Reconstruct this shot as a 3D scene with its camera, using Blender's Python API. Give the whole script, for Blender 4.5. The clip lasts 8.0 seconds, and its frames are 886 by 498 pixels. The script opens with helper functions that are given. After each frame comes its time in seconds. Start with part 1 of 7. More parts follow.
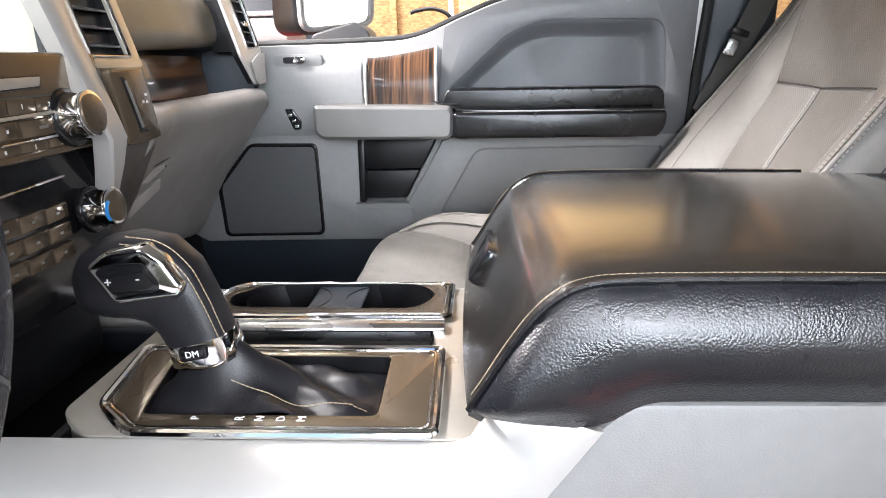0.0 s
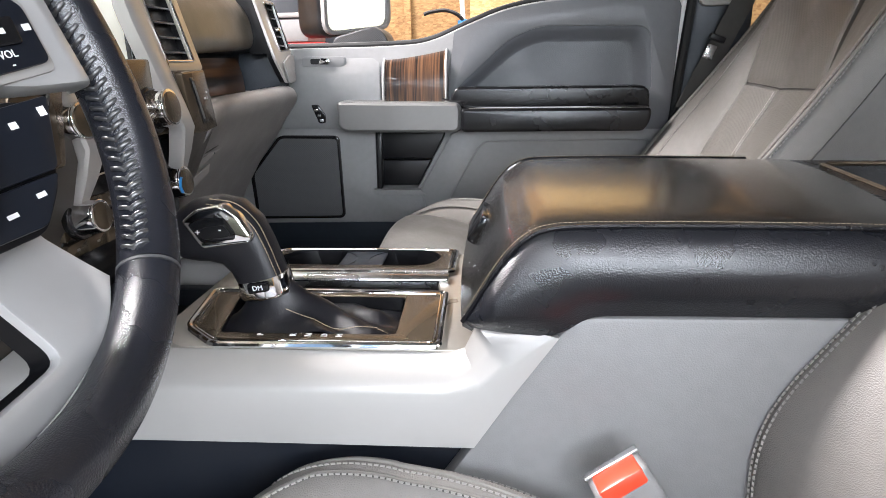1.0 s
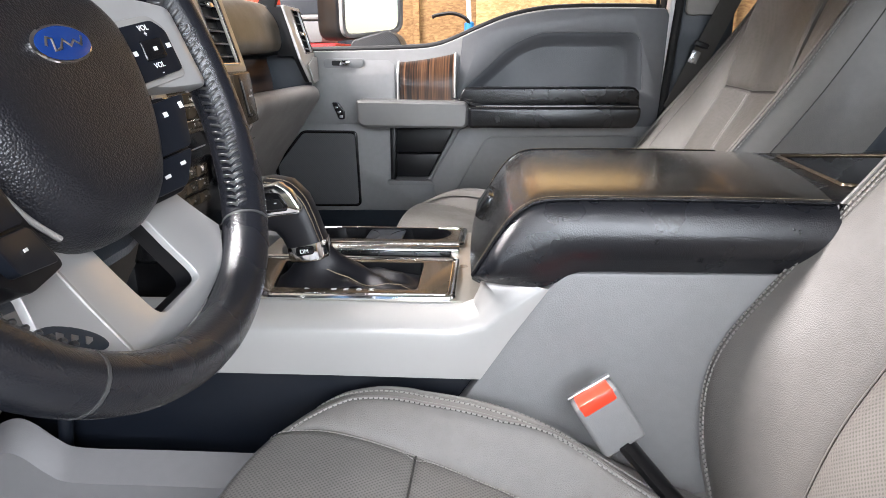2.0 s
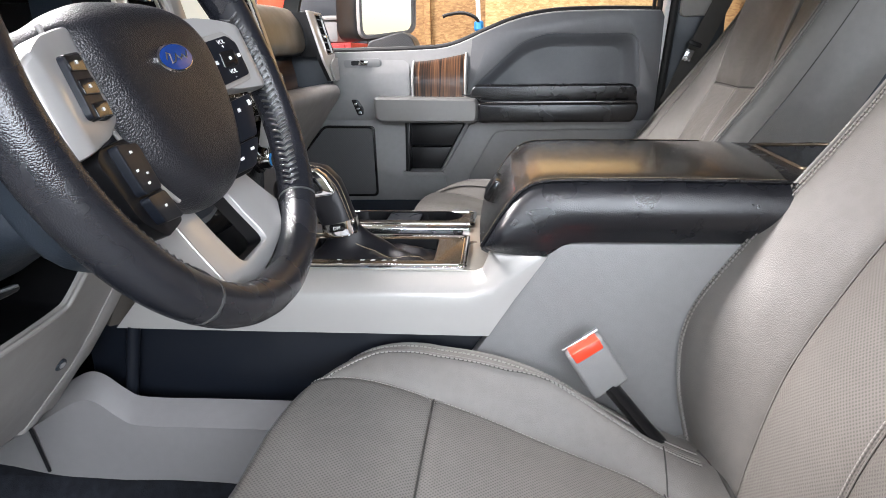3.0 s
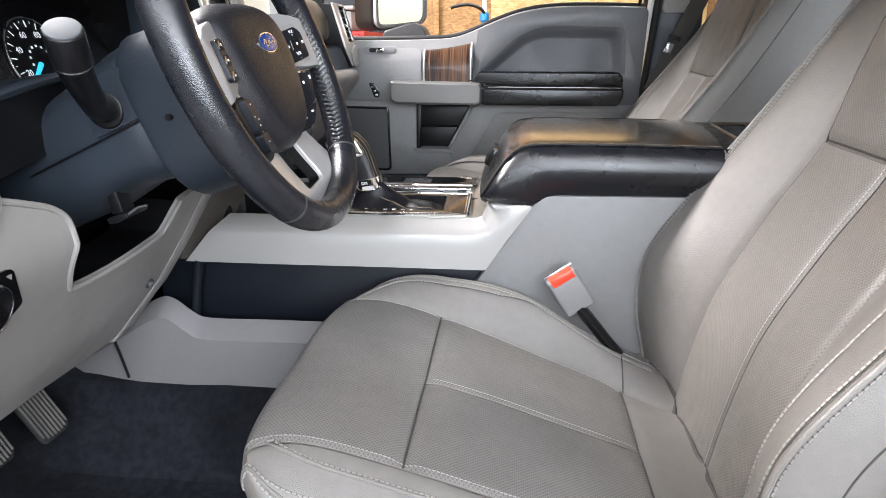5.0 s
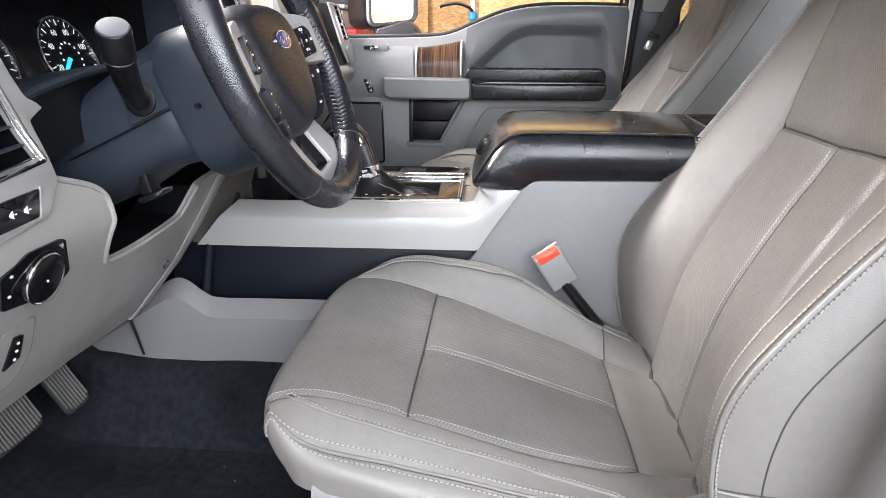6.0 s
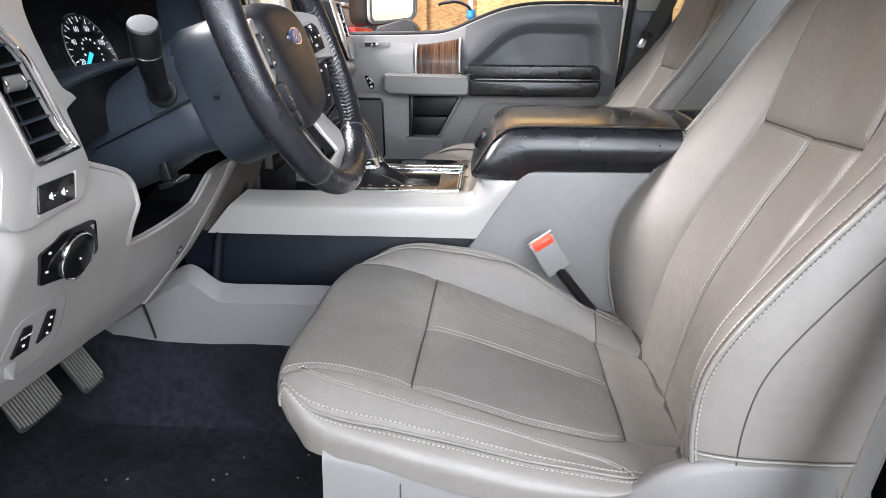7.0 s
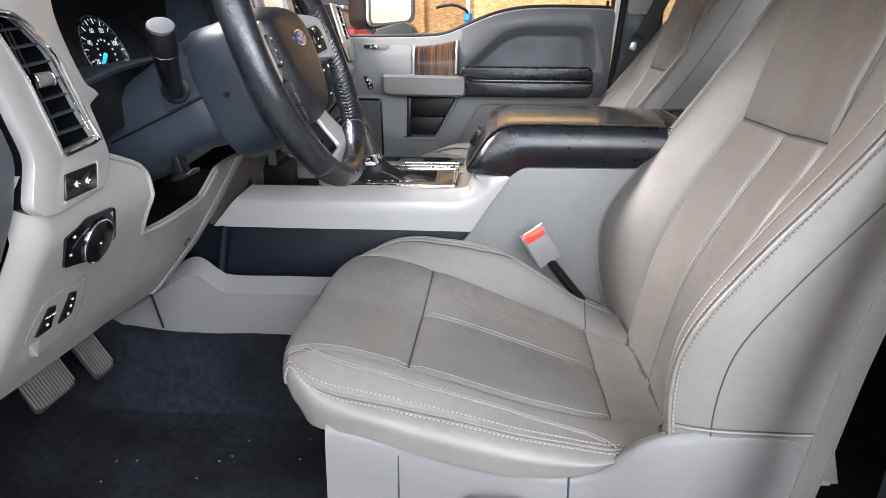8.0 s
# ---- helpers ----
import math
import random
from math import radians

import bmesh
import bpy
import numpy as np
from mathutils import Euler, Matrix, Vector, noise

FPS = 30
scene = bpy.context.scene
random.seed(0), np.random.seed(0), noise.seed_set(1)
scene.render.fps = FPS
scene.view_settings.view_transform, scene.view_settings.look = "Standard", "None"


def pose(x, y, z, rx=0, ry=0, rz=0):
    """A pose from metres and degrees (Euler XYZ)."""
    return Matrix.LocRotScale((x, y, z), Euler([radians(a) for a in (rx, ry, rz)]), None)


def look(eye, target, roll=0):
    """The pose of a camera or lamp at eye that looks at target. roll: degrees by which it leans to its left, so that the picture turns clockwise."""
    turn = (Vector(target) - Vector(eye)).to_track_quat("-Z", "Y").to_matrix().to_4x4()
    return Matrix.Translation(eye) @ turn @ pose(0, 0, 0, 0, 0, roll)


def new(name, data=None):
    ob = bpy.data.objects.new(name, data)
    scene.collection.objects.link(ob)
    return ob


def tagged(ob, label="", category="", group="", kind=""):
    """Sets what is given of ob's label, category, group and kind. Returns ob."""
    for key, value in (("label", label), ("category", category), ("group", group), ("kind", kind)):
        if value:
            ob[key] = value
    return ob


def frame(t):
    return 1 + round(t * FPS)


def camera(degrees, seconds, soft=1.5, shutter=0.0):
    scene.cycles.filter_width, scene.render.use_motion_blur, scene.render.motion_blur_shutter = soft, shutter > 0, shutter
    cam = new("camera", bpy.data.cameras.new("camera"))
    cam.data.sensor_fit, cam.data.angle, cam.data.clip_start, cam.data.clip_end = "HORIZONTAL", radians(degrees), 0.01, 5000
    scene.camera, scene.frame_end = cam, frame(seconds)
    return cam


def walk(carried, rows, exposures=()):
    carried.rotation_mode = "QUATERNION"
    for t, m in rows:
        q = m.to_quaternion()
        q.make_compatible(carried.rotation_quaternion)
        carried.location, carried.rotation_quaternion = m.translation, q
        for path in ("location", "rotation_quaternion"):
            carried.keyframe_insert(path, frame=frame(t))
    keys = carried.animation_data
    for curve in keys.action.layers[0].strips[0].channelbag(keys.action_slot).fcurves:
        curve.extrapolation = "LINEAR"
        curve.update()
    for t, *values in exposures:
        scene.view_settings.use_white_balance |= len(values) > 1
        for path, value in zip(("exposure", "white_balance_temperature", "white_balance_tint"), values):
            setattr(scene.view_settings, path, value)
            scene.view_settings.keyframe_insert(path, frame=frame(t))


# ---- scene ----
cam = camera(70.9, 8.0, soft=0.5)
PATH = [
    (0, (0.028, 0.002, 0.949), (-0.085, 1.913, 0.371), -1.3),
    (0.5, (0.039, -0.079, 0.956), (-0.1, 1.829, 0.374), -1.4),
    (1, (0.045, -0.154, 0.959), (-0.105, 1.752, 0.373), -1.1),
    (1.5, (0.042, -0.228, 0.963), (-0.108, 1.678, 0.375), -0.7),
    (3, (0.049, -0.423, 0.977), (-0.142, 1.476, 0.378), -1.1),
    (3.5, (0.051, -0.478, 0.979), (-0.155, 1.416, 0.371), -1.2),
    (4, (0.056, -0.532, 0.98), (-0.159, 1.36, 0.367), -0.9),
    (4.5, (0.063, -0.588, 0.978), (-0.152, 1.3, 0.354), -0.4),
    (6, (0.06, -0.734, 0.975), (-0.102, 1.156, 0.342), -0.2),
    (6.5, (0.056, -0.763, 0.973), (-0.098, 1.125, 0.332), -0.1),
    (7, (0.059, -0.792, 0.974), (-0.093, 1.097, 0.335), -0.0),
    (7.5, (0.063, -0.823, 0.974), (-0.089, 1.067, 0.338), -0.1),
    (8, (0.067, -0.848, 0.972), (-0.079, 1.044, 0.341), 0.1),
]
walk(cam, [(t, look(eye, target, roll)) for t, eye, target, roll in PATH], [(0, 0.68), (0.5, 0.16), (1.0, 0.18), (1.5, 0.13), (3.0, 0.0), (4.5, 0.03), (6.0, 0.12), (7.0, 0.13), (8.0, 0.03)])

# light: unseen garage strip lights added to light the cab, daylight from the garage's open door, out of view
world = bpy.data.worlds.new("world")
scene.world = world
world.use_nodes = True
wn = world.node_tree.nodes
sky = wn.new("ShaderNodeTexSky")
sky.sky_type, sky.sun_disc = "NISHITA", False
sky.sun_elevation, sky.sun_rotation = radians(42), radians(60)
world.node_tree.links.new(sky.outputs[0], wn["Background"].inputs[0])
wn["Background"].inputs[1].default_value = 0.15


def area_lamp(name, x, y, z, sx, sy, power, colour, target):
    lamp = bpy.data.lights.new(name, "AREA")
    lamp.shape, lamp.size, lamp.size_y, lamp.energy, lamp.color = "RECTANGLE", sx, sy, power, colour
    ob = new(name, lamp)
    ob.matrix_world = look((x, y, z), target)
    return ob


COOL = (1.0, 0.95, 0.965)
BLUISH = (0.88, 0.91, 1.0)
area_lamp("added_strip_lamp", -0.95, -2.15, 2.56, 2.4, 0.8, 100, BLUISH, (-0.95, -2.15, 0))
area_lamp("added_strip_lamp", 1.65, -2.15, 2.56, 2.4, 0.8, 132, BLUISH, (1.65, -2.15, 0))
# fill ahead of the windscreen, added to light the seat backs
area_lamp("added_strip_lamp", -2.1, 0.8, 2.56, 1.6, 0.4, 470, COOL, (-2.1, 0.8, 0))
# added to brighten the strand board wall beyond the passenger door
area_lamp("added_strip_lamp", -0.2, 2.35, 2.56, 2.4, 0.3, 85, COOL, (-0.2, 2.35, 0))
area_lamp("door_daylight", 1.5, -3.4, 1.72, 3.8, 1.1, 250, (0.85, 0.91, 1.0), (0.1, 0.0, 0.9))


# ---- materials ----
def material(name, colour, rough=0.5, metal=0.0, vary=0.06, vary_scale=6.0, grain=0.0, grain_scale=300.0,
             cells=0.0, cell_scale=300.0, coat=0.0, coat_rough=0.06, plane="xy", glow=0.0, spots=0.0, rough_vary=0.08, spec=0.5):
    m = bpy.data.materials.new(name)
    m.use_nodes = True
    n, l = m.node_tree.nodes, m.node_tree.links
    b = n["Principled BSDF"]
    b.inputs["Metallic"].default_value = metal
    b.inputs["Coat Weight"].default_value = coat
    b.inputs["Coat Roughness"].default_value = coat_rough
    b.inputs["Specular IOR Level"].default_value = spec
    tc = n.new("ShaderNodeTexCoord")

    def noise_at(scale, detail=3.0):
        t = n.new("ShaderNodeTexNoise")
        t.inputs["Scale"].default_value, t.inputs["Detail"].default_value = scale, detail
        l.new(tc.outputs["Object"], t.inputs["Vector"])
        return t.outputs["Fac"]

    def spread(fac, lo, hi):
        r = n.new("ShaderNodeMapRange")
        r.interpolation_type = "SMOOTHSTEP"
        r.inputs["From Min"].default_value, r.inputs["From Max"].default_value = 0.25, 0.75
        r.inputs["To Min"].default_value, r.inputs["To Max"].default_value = lo, hi
        l.new(fac, r.inputs["Value"])
        return r.outputs["Result"]

    def times(a, bb):
        x = n.new("ShaderNodeMath")
        x.operation = "MULTIPLY"
        l.new(a, x.inputs[0])
        l.new(bb, x.inputs[1])
        return x.outputs[0]

    shade = times(spread(noise_at(vary_scale), 1 - vary, 1 + vary), spread(noise_at(vary_scale * 14), 1 - vary * 0.6, 1 + vary * 0.6))
    height = None
    if cells:
        v = n.new("ShaderNodeTexVoronoi")
        v.inputs["Scale"].default_value = cell_scale
        l.new(tc.outputs["Object"], v.inputs["Vector"])
        height = v.outputs["Distance"]
        bump = n.new("ShaderNodeBump")
        bump.inputs["Strength"].default_value, bump.inputs["Distance"].default_value = cells, 0.0012
        bump.invert = True
        l.new(height, bump.inputs["Height"])
        l.new(bump.outputs["Normal"], b.inputs["Normal"])
        top = bump
    if spots:
        v = n.new("ShaderNodeTexVoronoi")
        v.voronoi_dimensions = "2D"
        v.inputs["Scale"].default_value, v.inputs["Randomness"].default_value = 290, 0.0
        split, pair, mp = n.new("ShaderNodeSeparateXYZ"), n.new("ShaderNodeCombineXYZ"), n.new("ShaderNodeMapping")
        mp.inputs["Rotation"].default_value = (0, 0, 0.785)
        l.new(tc.outputs["Object"], split.inputs[0])
        for k, axis in enumerate(plane):
            l.new(split.outputs["xyz".index(axis)], pair.inputs[k])
        l.new(pair.outputs[0], mp.inputs["Vector"])
        l.new(mp.outputs[0], v.inputs["Vector"])
        r = n.new("ShaderNodeMapRange")
        r.inputs["From Min"].default_value, r.inputs["From Max"].default_value = 0.22, 0.38
        r.inputs["To Min"].default_value, r.inputs["To Max"].default_value = 1 - spots, 1.0
        l.new(v.outputs["Distance"], r.inputs["Value"])
        shade = times(shade, r.outputs["Result"])
    if grain:
        bump = n.new("ShaderNodeBump")
        bump.inputs["Strength"].default_value, bump.inputs["Distance"].default_value = grain, 0.001
        l.new(noise_at(grain_scale, 4.0), bump.inputs["Height"])
        if cells:
            l.new(top.outputs["Normal"], bump.inputs["Normal"])
        l.new(bump.outputs["Normal"], b.inputs["Normal"])
    mix = n.new("ShaderNodeVectorMath")
    mix.operation = "SCALE"
    mix.inputs[0].default_value = colour
    l.new(shade, mix.inputs["Scale"])
    l.new(mix.outputs[0], b.inputs["Base Color"])
    l.new(spread(noise_at(vary_scale * 3), max(0.02, rough - rough_vary), min(1, rough + rough_vary)), b.inputs["Roughness"])
    if glow:
        b.inputs["Emission Color"].default_value = (*colour, 1)
        b.inputs["Emission Strength"].default_value = glow
    return m


leather = material("grey_leather", (0.168, 0.157, 0.144), 0.44, cells=0.32, cell_scale=900, grain=0.12, grain_scale=45, vary=0.07)
leather_side = material("smooth_grey_vinyl", (0.180, 0.169, 0.155), 0.38, cells=0.22, cell_scale=900, grain=0.09, grain_scale=35, vary=0.06)
perforated = material("perforated_grey_leather", (0.166, 0.157, 0.145), 0.42, spots=0.42, cells=0.3, cell_scale=480, grain=0.18, grain_scale=45, vary=0.07)
perforated_back = material("perforated_back_leather", (0.168, 0.156, 0.141), 0.42, spots=0.38, cells=0.3, cell_scale=480, grain=0.18, grain_scale=45, vary=0.07, plane="yz")
seat_thread = material("grey_seat_thread", (0.31, 0.296, 0.277), 0.5, vary=0.1)
thread = material("pale_thread", (0.40, 0.38, 0.345), 0.7, vary=0.1)
black_leather = material("black_leather", (0.006, 0.006, 0.0072), 0.28, cells=0.24, cell_scale=1000, grain=0.05, grain_scale=170, vary=0.1, spec=0.3, rough_vary=0.05)
smooth_black = material("smooth_black_leather", (0.010, 0.010, 0.0125), 0.36, spec=0.4, cells=0.10, cell_scale=700, vary=0.1, rough_vary=0.04)
gold_thread = material("tan_thread", (0.34, 0.27, 0.18), 0.7, vary=0.1)
pad_leather = material("padded_black_leather", (0.007, 0.0077, 0.0105), 0.29, cells=0.20, cell_scale=650, grain=0.05, grain_scale=150, vary=0.1, spec=0.75, rough_vary=0.05)
rim_leather = material("worn_rim_leather", (0.012, 0.013, 0.017), 0.26, cells=0.20, cell_scale=900, grain=0.03, grain_scale=120, vary=0.1, spec=0.7, rough_vary=0.05)
hub_leather = material("grained_hub_vinyl", (0.012, 0.0125, 0.016), 0.35, cells=0.40, cell_scale=700, grain=0.06, grain_scale=120, vary=0.1, spec=0.55, rough_vary=0.05)
seam_leather = material("highlit_seam_leather", (0.06, 0.06, 0.062), 0.45, vary=0.1)
lace_thread = material("black_lacing", (0.026, 0.026, 0.027), 0.34, vary=0.1, spec=0.8)
navy_plastic = material("soft_black_switch", (0.007, 0.009, 0.014), 0.42, vary=0.05, spec=0.4)
arm_leather = material("glossy_arm_leather", (0.005, 0.005, 0.006), 0.26, cells=0.10, cell_scale=700, vary=0.1, spec=0.45, rough_vary=0.03)
lid_leather = material("black_lid_leather", (0.010, 0.009, 0.008), 0.19, cells=0.15, cell_scale=900, vary=0.1, rough_vary=0.02, spec=1.0, coat=1.0, coat_rough=0.17)
grey_plastic = material("grey_plastic", (0.205, 0.202, 0.202), 0.46, cells=0.16, cell_scale=700, grain=0.1, grain_scale=300, vary=0.04)
shield_plastic = material("seat_shield_plastic", (0.155, 0.151, 0.150), 0.48, grain=0.18, grain_scale=700, vary=0.03)
# grey plastic like the tunnel trim's, made paler to carry the stronger light
knee_plastic = material("lit_knee_plastic", (0.29, 0.276, 0.262), 0.5, grain=0.18, grain_scale=700, vary=0.03)
light_plastic = material("warm_grey_plastic", (0.232, 0.225, 0.218), 0.5, grain=0.18, grain_scale=700, vary=0.03)
door_grey = material("door_grey_plastic", (0.225, 0.224, 0.226), 0.46, cells=0.15, cell_scale=800, vary=0.05)
# same slate as the hollow, with the light its leaning face catches painted in
door_border = material("lit_slate_vinyl", (0.125, 0.127, 0.133), 0.42, cells=0.15, cell_scale=500, vary=0.05)
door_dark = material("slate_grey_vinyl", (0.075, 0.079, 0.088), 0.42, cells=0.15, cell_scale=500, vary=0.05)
dark_plastic = material("charcoal_plastic", (0.025, 0.0325, 0.043), 0.42, spec=0.45, grain=0.3, grain_scale=600, vary=0.08)
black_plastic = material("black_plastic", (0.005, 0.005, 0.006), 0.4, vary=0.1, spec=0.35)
gloss_black = material("gloss_black", (0.008, 0.008, 0.009), 0.12, vary=0.1, rough_vary=0.03)
piano = material("bronze_panel", (0.14, 0.108, 0.075), 0.22, metal=0.6, vary=0.06, rough_vary=0.04)
silver = material("satin_silver_paint", (0.435, 0.422, 0.405), 0.34, metal=0.35, vary=0.012, rough_vary=0.015)
handle_silver = material("satin_grey_silver", (0.17, 0.17, 0.167), 0.36, metal=0.35, vary=0.03)
champagne = material("satin_champagne_paint", (0.42, 0.39, 0.34), 0.34, metal=0.5, vary=0.03)
chrome = material("chrome", (0.86, 0.86, 0.87), 0.08, metal=1.0, vary=0.01, rough_vary=0.03)
spoke_silver = material("satin_spoke_silver", (0.56, 0.555, 0.55), 0.30, metal=0.5, vary=0.015, rough_vary=0.02)
steel = material("brushed_steel", (0.62, 0.62, 0.63), 0.28, metal=1.0, vary=0.03)
carpet = material("black_carpet", (0.0095, 0.0105, 0.0140), 0.95, grain=1.0, grain_scale=500, vary=0.60, vary_scale=5, spec=0.2)
rubber = material("black_rubber", (0.02, 0.02, 0.02), 0.7, vary=0.1)
pedal_rubber = material("worn_pedal_rubber", (0.115, 0.108, 0.102), 0.6, vary=0.2, vary_scale=25)
red_plastic = material("red_plastic", (0.75, 0.06, 0.025), 0.35, vary=0.05)
red_paint = material("red_paint", (0.30, 0.012, 0.012), 0.4, vary=0.1)
white_mark = material("white_marking", (0.8, 0.8, 0.8), 0.5, vary=0.02)
lit_mark = material("lit_marking", (0.85, 0.9, 0.95), 0.5, vary=0.02, glow=0.35)
blue_glow = material("lit_blue_needle", (0.04, 0.55, 0.85), 0.4, vary=0.02, glow=0.8)
slate_plastic = material("slate_plastic", (0.070, 0.076, 0.088), 0.45, grain=0.2, grain_scale=600, vary=0.04)
blue_badge = material("blue_enamel", (0.01, 0.045, 0.22), 0.2, vary=0.05)
blue_plastic = material("blue_plastic", (0.02, 0.2, 0.5), 0.4, vary=0.05)
webbing = material("grey_webbing", (0.072, 0.068, 0.063), 0.8, grain=0.6, grain_scale=900, vary=0.06)
white_paint = material("white_paint", (0.78, 0.78, 0.76), 0.3, vary=0.02)
headliner = material("pale_headlining", (0.36, 0.35, 0.33), 0.9, vary=0.05)
dim_board = material("dim_ceiling_board", (0.38, 0.35, 0.31), 0.8, vary=0.1)
concrete = material("concrete", (0.20, 0.195, 0.19), 0.8, vary=0.15, vary_scale=3, grain=0.4, grain_scale=60)
mirror_glass = material("mirror_glass", (0.92, 0.93, 0.94), 0.01, metal=1.0, vary=0.0, rough_vary=0.0)


def striped_wood():
    """Dark zebra veneer under gloss, its grain running upright."""
    m = bpy.data.materials.new("gloss_wood_veneer")
    m.use_nodes = True
    n, l = m.node_tree.nodes, m.node_tree.links
    b = n["Principled BSDF"]
    tc, mp = n.new("ShaderNodeTexCoord"), n.new("ShaderNodeMapping")
    mp.inputs["Scale"].default_value = (260, 2, 5)
    t = n.new("ShaderNodeTexNoise")
    t.inputs["Scale"].default_value, t.inputs["Detail"].default_value = 1.0, 5.0
    r = n.new("ShaderNodeValToRGB")
    r.color_ramp.elements[0].position, r.color_ramp.elements[0].color = 0.42, (0.005, 0.0025, 0.0018, 1)
    r.color_ramp.elements[1].position, r.color_ramp.elements[1].color = 0.66, (0.135, 0.066, 0.032, 1)
    r.color_ramp.elements.new(0.50).color = (0.050, 0.022, 0.010, 1)
    l.new(tc.outputs["Object"], mp.inputs["Vector"])
    l.new(mp.outputs[0], t.inputs["Vector"])
    l.new(t.outputs["Fac"], r.inputs[0])
    l.new(r.outputs[0], b.inputs["Base Color"])
    b.inputs["Roughness"].default_value, b.inputs["Coat Weight"].default_value = 0.3, 0.9
    b.inputs["Coat Roughness"].default_value = 0.04
    return m


def strand_board(name, lo, hi):
    """Oriented strand board: flat flakes of straw to brown wood."""
    m = bpy.data.materials.new(name)
    m.use_nodes = True
    n, l = m.node_tree.nodes, m.node_tree.links
    b = n["Principled BSDF"]
    tc = n.new("ShaderNodeTexCoord")
    cols = []
    for turn, scale in ((0.5, 42.0), (2.1, 55.0)):
        mp = n.new("ShaderNodeMapping")
        mp.inputs["Rotation"].default_value = (0, turn, 0)
        mp.inputs["Scale"].default_value = (1.0, 1.0, 2.6)
        v = n.new("ShaderNodeTexVoronoi")
        v.inputs["Scale"].default_value = scale
        l.new(tc.outputs["Object"], mp.inputs["Vector"])
        l.new(mp.outputs[0], v.inputs["Vector"])
        sep = n.new("ShaderNodeSeparateColor")
        l.new(v.outputs["Color"], sep.inputs[0])
        cols.append(sep.outputs[0])
    mean = n.new("ShaderNodeMath")
    mean.operation = "ADD"
    l.new(cols[0], mean.inputs[0])
    l.new(cols[1], mean.inputs[1])
    r = n.new("ShaderNodeValToRGB")
    r.color_ramp.elements[0].position, r.color_ramp.elements[0].color = 0.1, lo
    r.color_ramp.elements[1].position, r.color_ramp.elements[1].color = 0.95, hi
    half = n.new("ShaderNodeMath")
    half.operation = "MULTIPLY"
    half.inputs[1].default_value = 0.5
    l.new(mean.outputs[0], half.inputs[0])
    l.new(half.outputs[0], r.inputs[0])
    l.new(r.outputs[0], b.inputs["Base Color"])
    b.inputs["Roughness"].default_value = 0.7
    return m


def clear_glass(name, tint):
    m = bpy.data.materials.new(name)
    m.use_nodes = True
    n, l = m.node_tree.nodes, m.node_tree.links
    out = n["Material Output"]
    n.remove(n["Principled BSDF"])
    tr, gl, mx, fr = n.new("ShaderNodeBsdfTransparent"), n.new("ShaderNodeBsdfGlossy"), n.new("ShaderNodeMixShader"), n.new("ShaderNodeFresnel")
    tr.inputs[0].default_value = tint
    gl.inputs["Roughness"].default_value = 0.0
    fr.inputs[0].default_value = 1.45
    l.new(fr.outputs[0], mx.inputs[0])
    l.new(tr.outputs[0], mx.inputs[1])
    l.new(gl.outputs[0], mx.inputs[2])
    l.new(mx.outputs[0], out.inputs[0])
    return m


veneer = striped_wood()
osb = strand_board("strand_board", (0.20, 0.10, 0.035, 1), (0.38, 0.235, 0.092, 1))
# the same board where the wall is lit, the light put into its colour
osb_lit = strand_board("lit_strand_board", (0.34, 0.21, 0.075, 1), (0.56, 0.40, 0.185, 1))
window_glass = clear_glass("window_glass", (0.9, 0.93, 0.92, 1))

# ---- shapes ----
CL = 0.535   # the truck's centre line; x runs to its rear, y to its passenger side


def thing(name, label, category, at=(0, 0, 0), group="", kind=""):
    ob = new(name)
    ob.location = at
    ob.empty_display_size = 0.05
    return tagged(ob, label, category, group, kind)


def part(name, bm, mat, parent=None, label="", sharp=38):
    """Links a bmesh as one mesh object under a thing or a part."""
    bmesh.ops.recalc_face_normals(bm, faces=bm.faces)
    for f in bm.faces:
        f.smooth = True
    for e in bm.edges:
        e.smooth = len(e.link_faces) != 2 or e.calc_face_angle(0) < radians(sharp)
    me = bpy.data.meshes.new(name)
    bm.to_mesh(me)
    bm.free()
    me.materials.append(mat)
    ob = new(name, me)
    if parent:
        ob.parent = parent
        if parent.type == "EMPTY":
            ob.matrix_parent_inverse = Matrix.Translation(parent.location).inverted()
    return tagged(ob, label)


def fillet(pts, r, n=4):
    """Rounds the corners of a polygon. r: one radius, or one for each corner."""
    out, k = [], len(pts)
    for i in range(k):
        p, a, b = Vector(pts[i]), Vector(pts[i - 1]), Vector(pts[(i + 1) % k])
        ri = r[i] if isinstance(r, (list, tuple)) else r
        da, db = (a - p), (b - p)
        d = min(ri, da.length * 0.45, db.length * 0.45)
        if d < 1e-5:
            out.append(tuple(p))
            continue
        s, e = p + da.normalized() * d, p + db.normalized() * d
        for j in range(n + 1):
            t = j / n
            out.append(tuple(s * (1 - t) ** 2 + p * 2 * t * (1 - t) + e * t * t))
    return out


def lift(p, axis, a):
    u, v = p[0], p[1]
    return {"x": (a, u, v), "y": (u, a, v), "z": (u, v, a)}[axis]


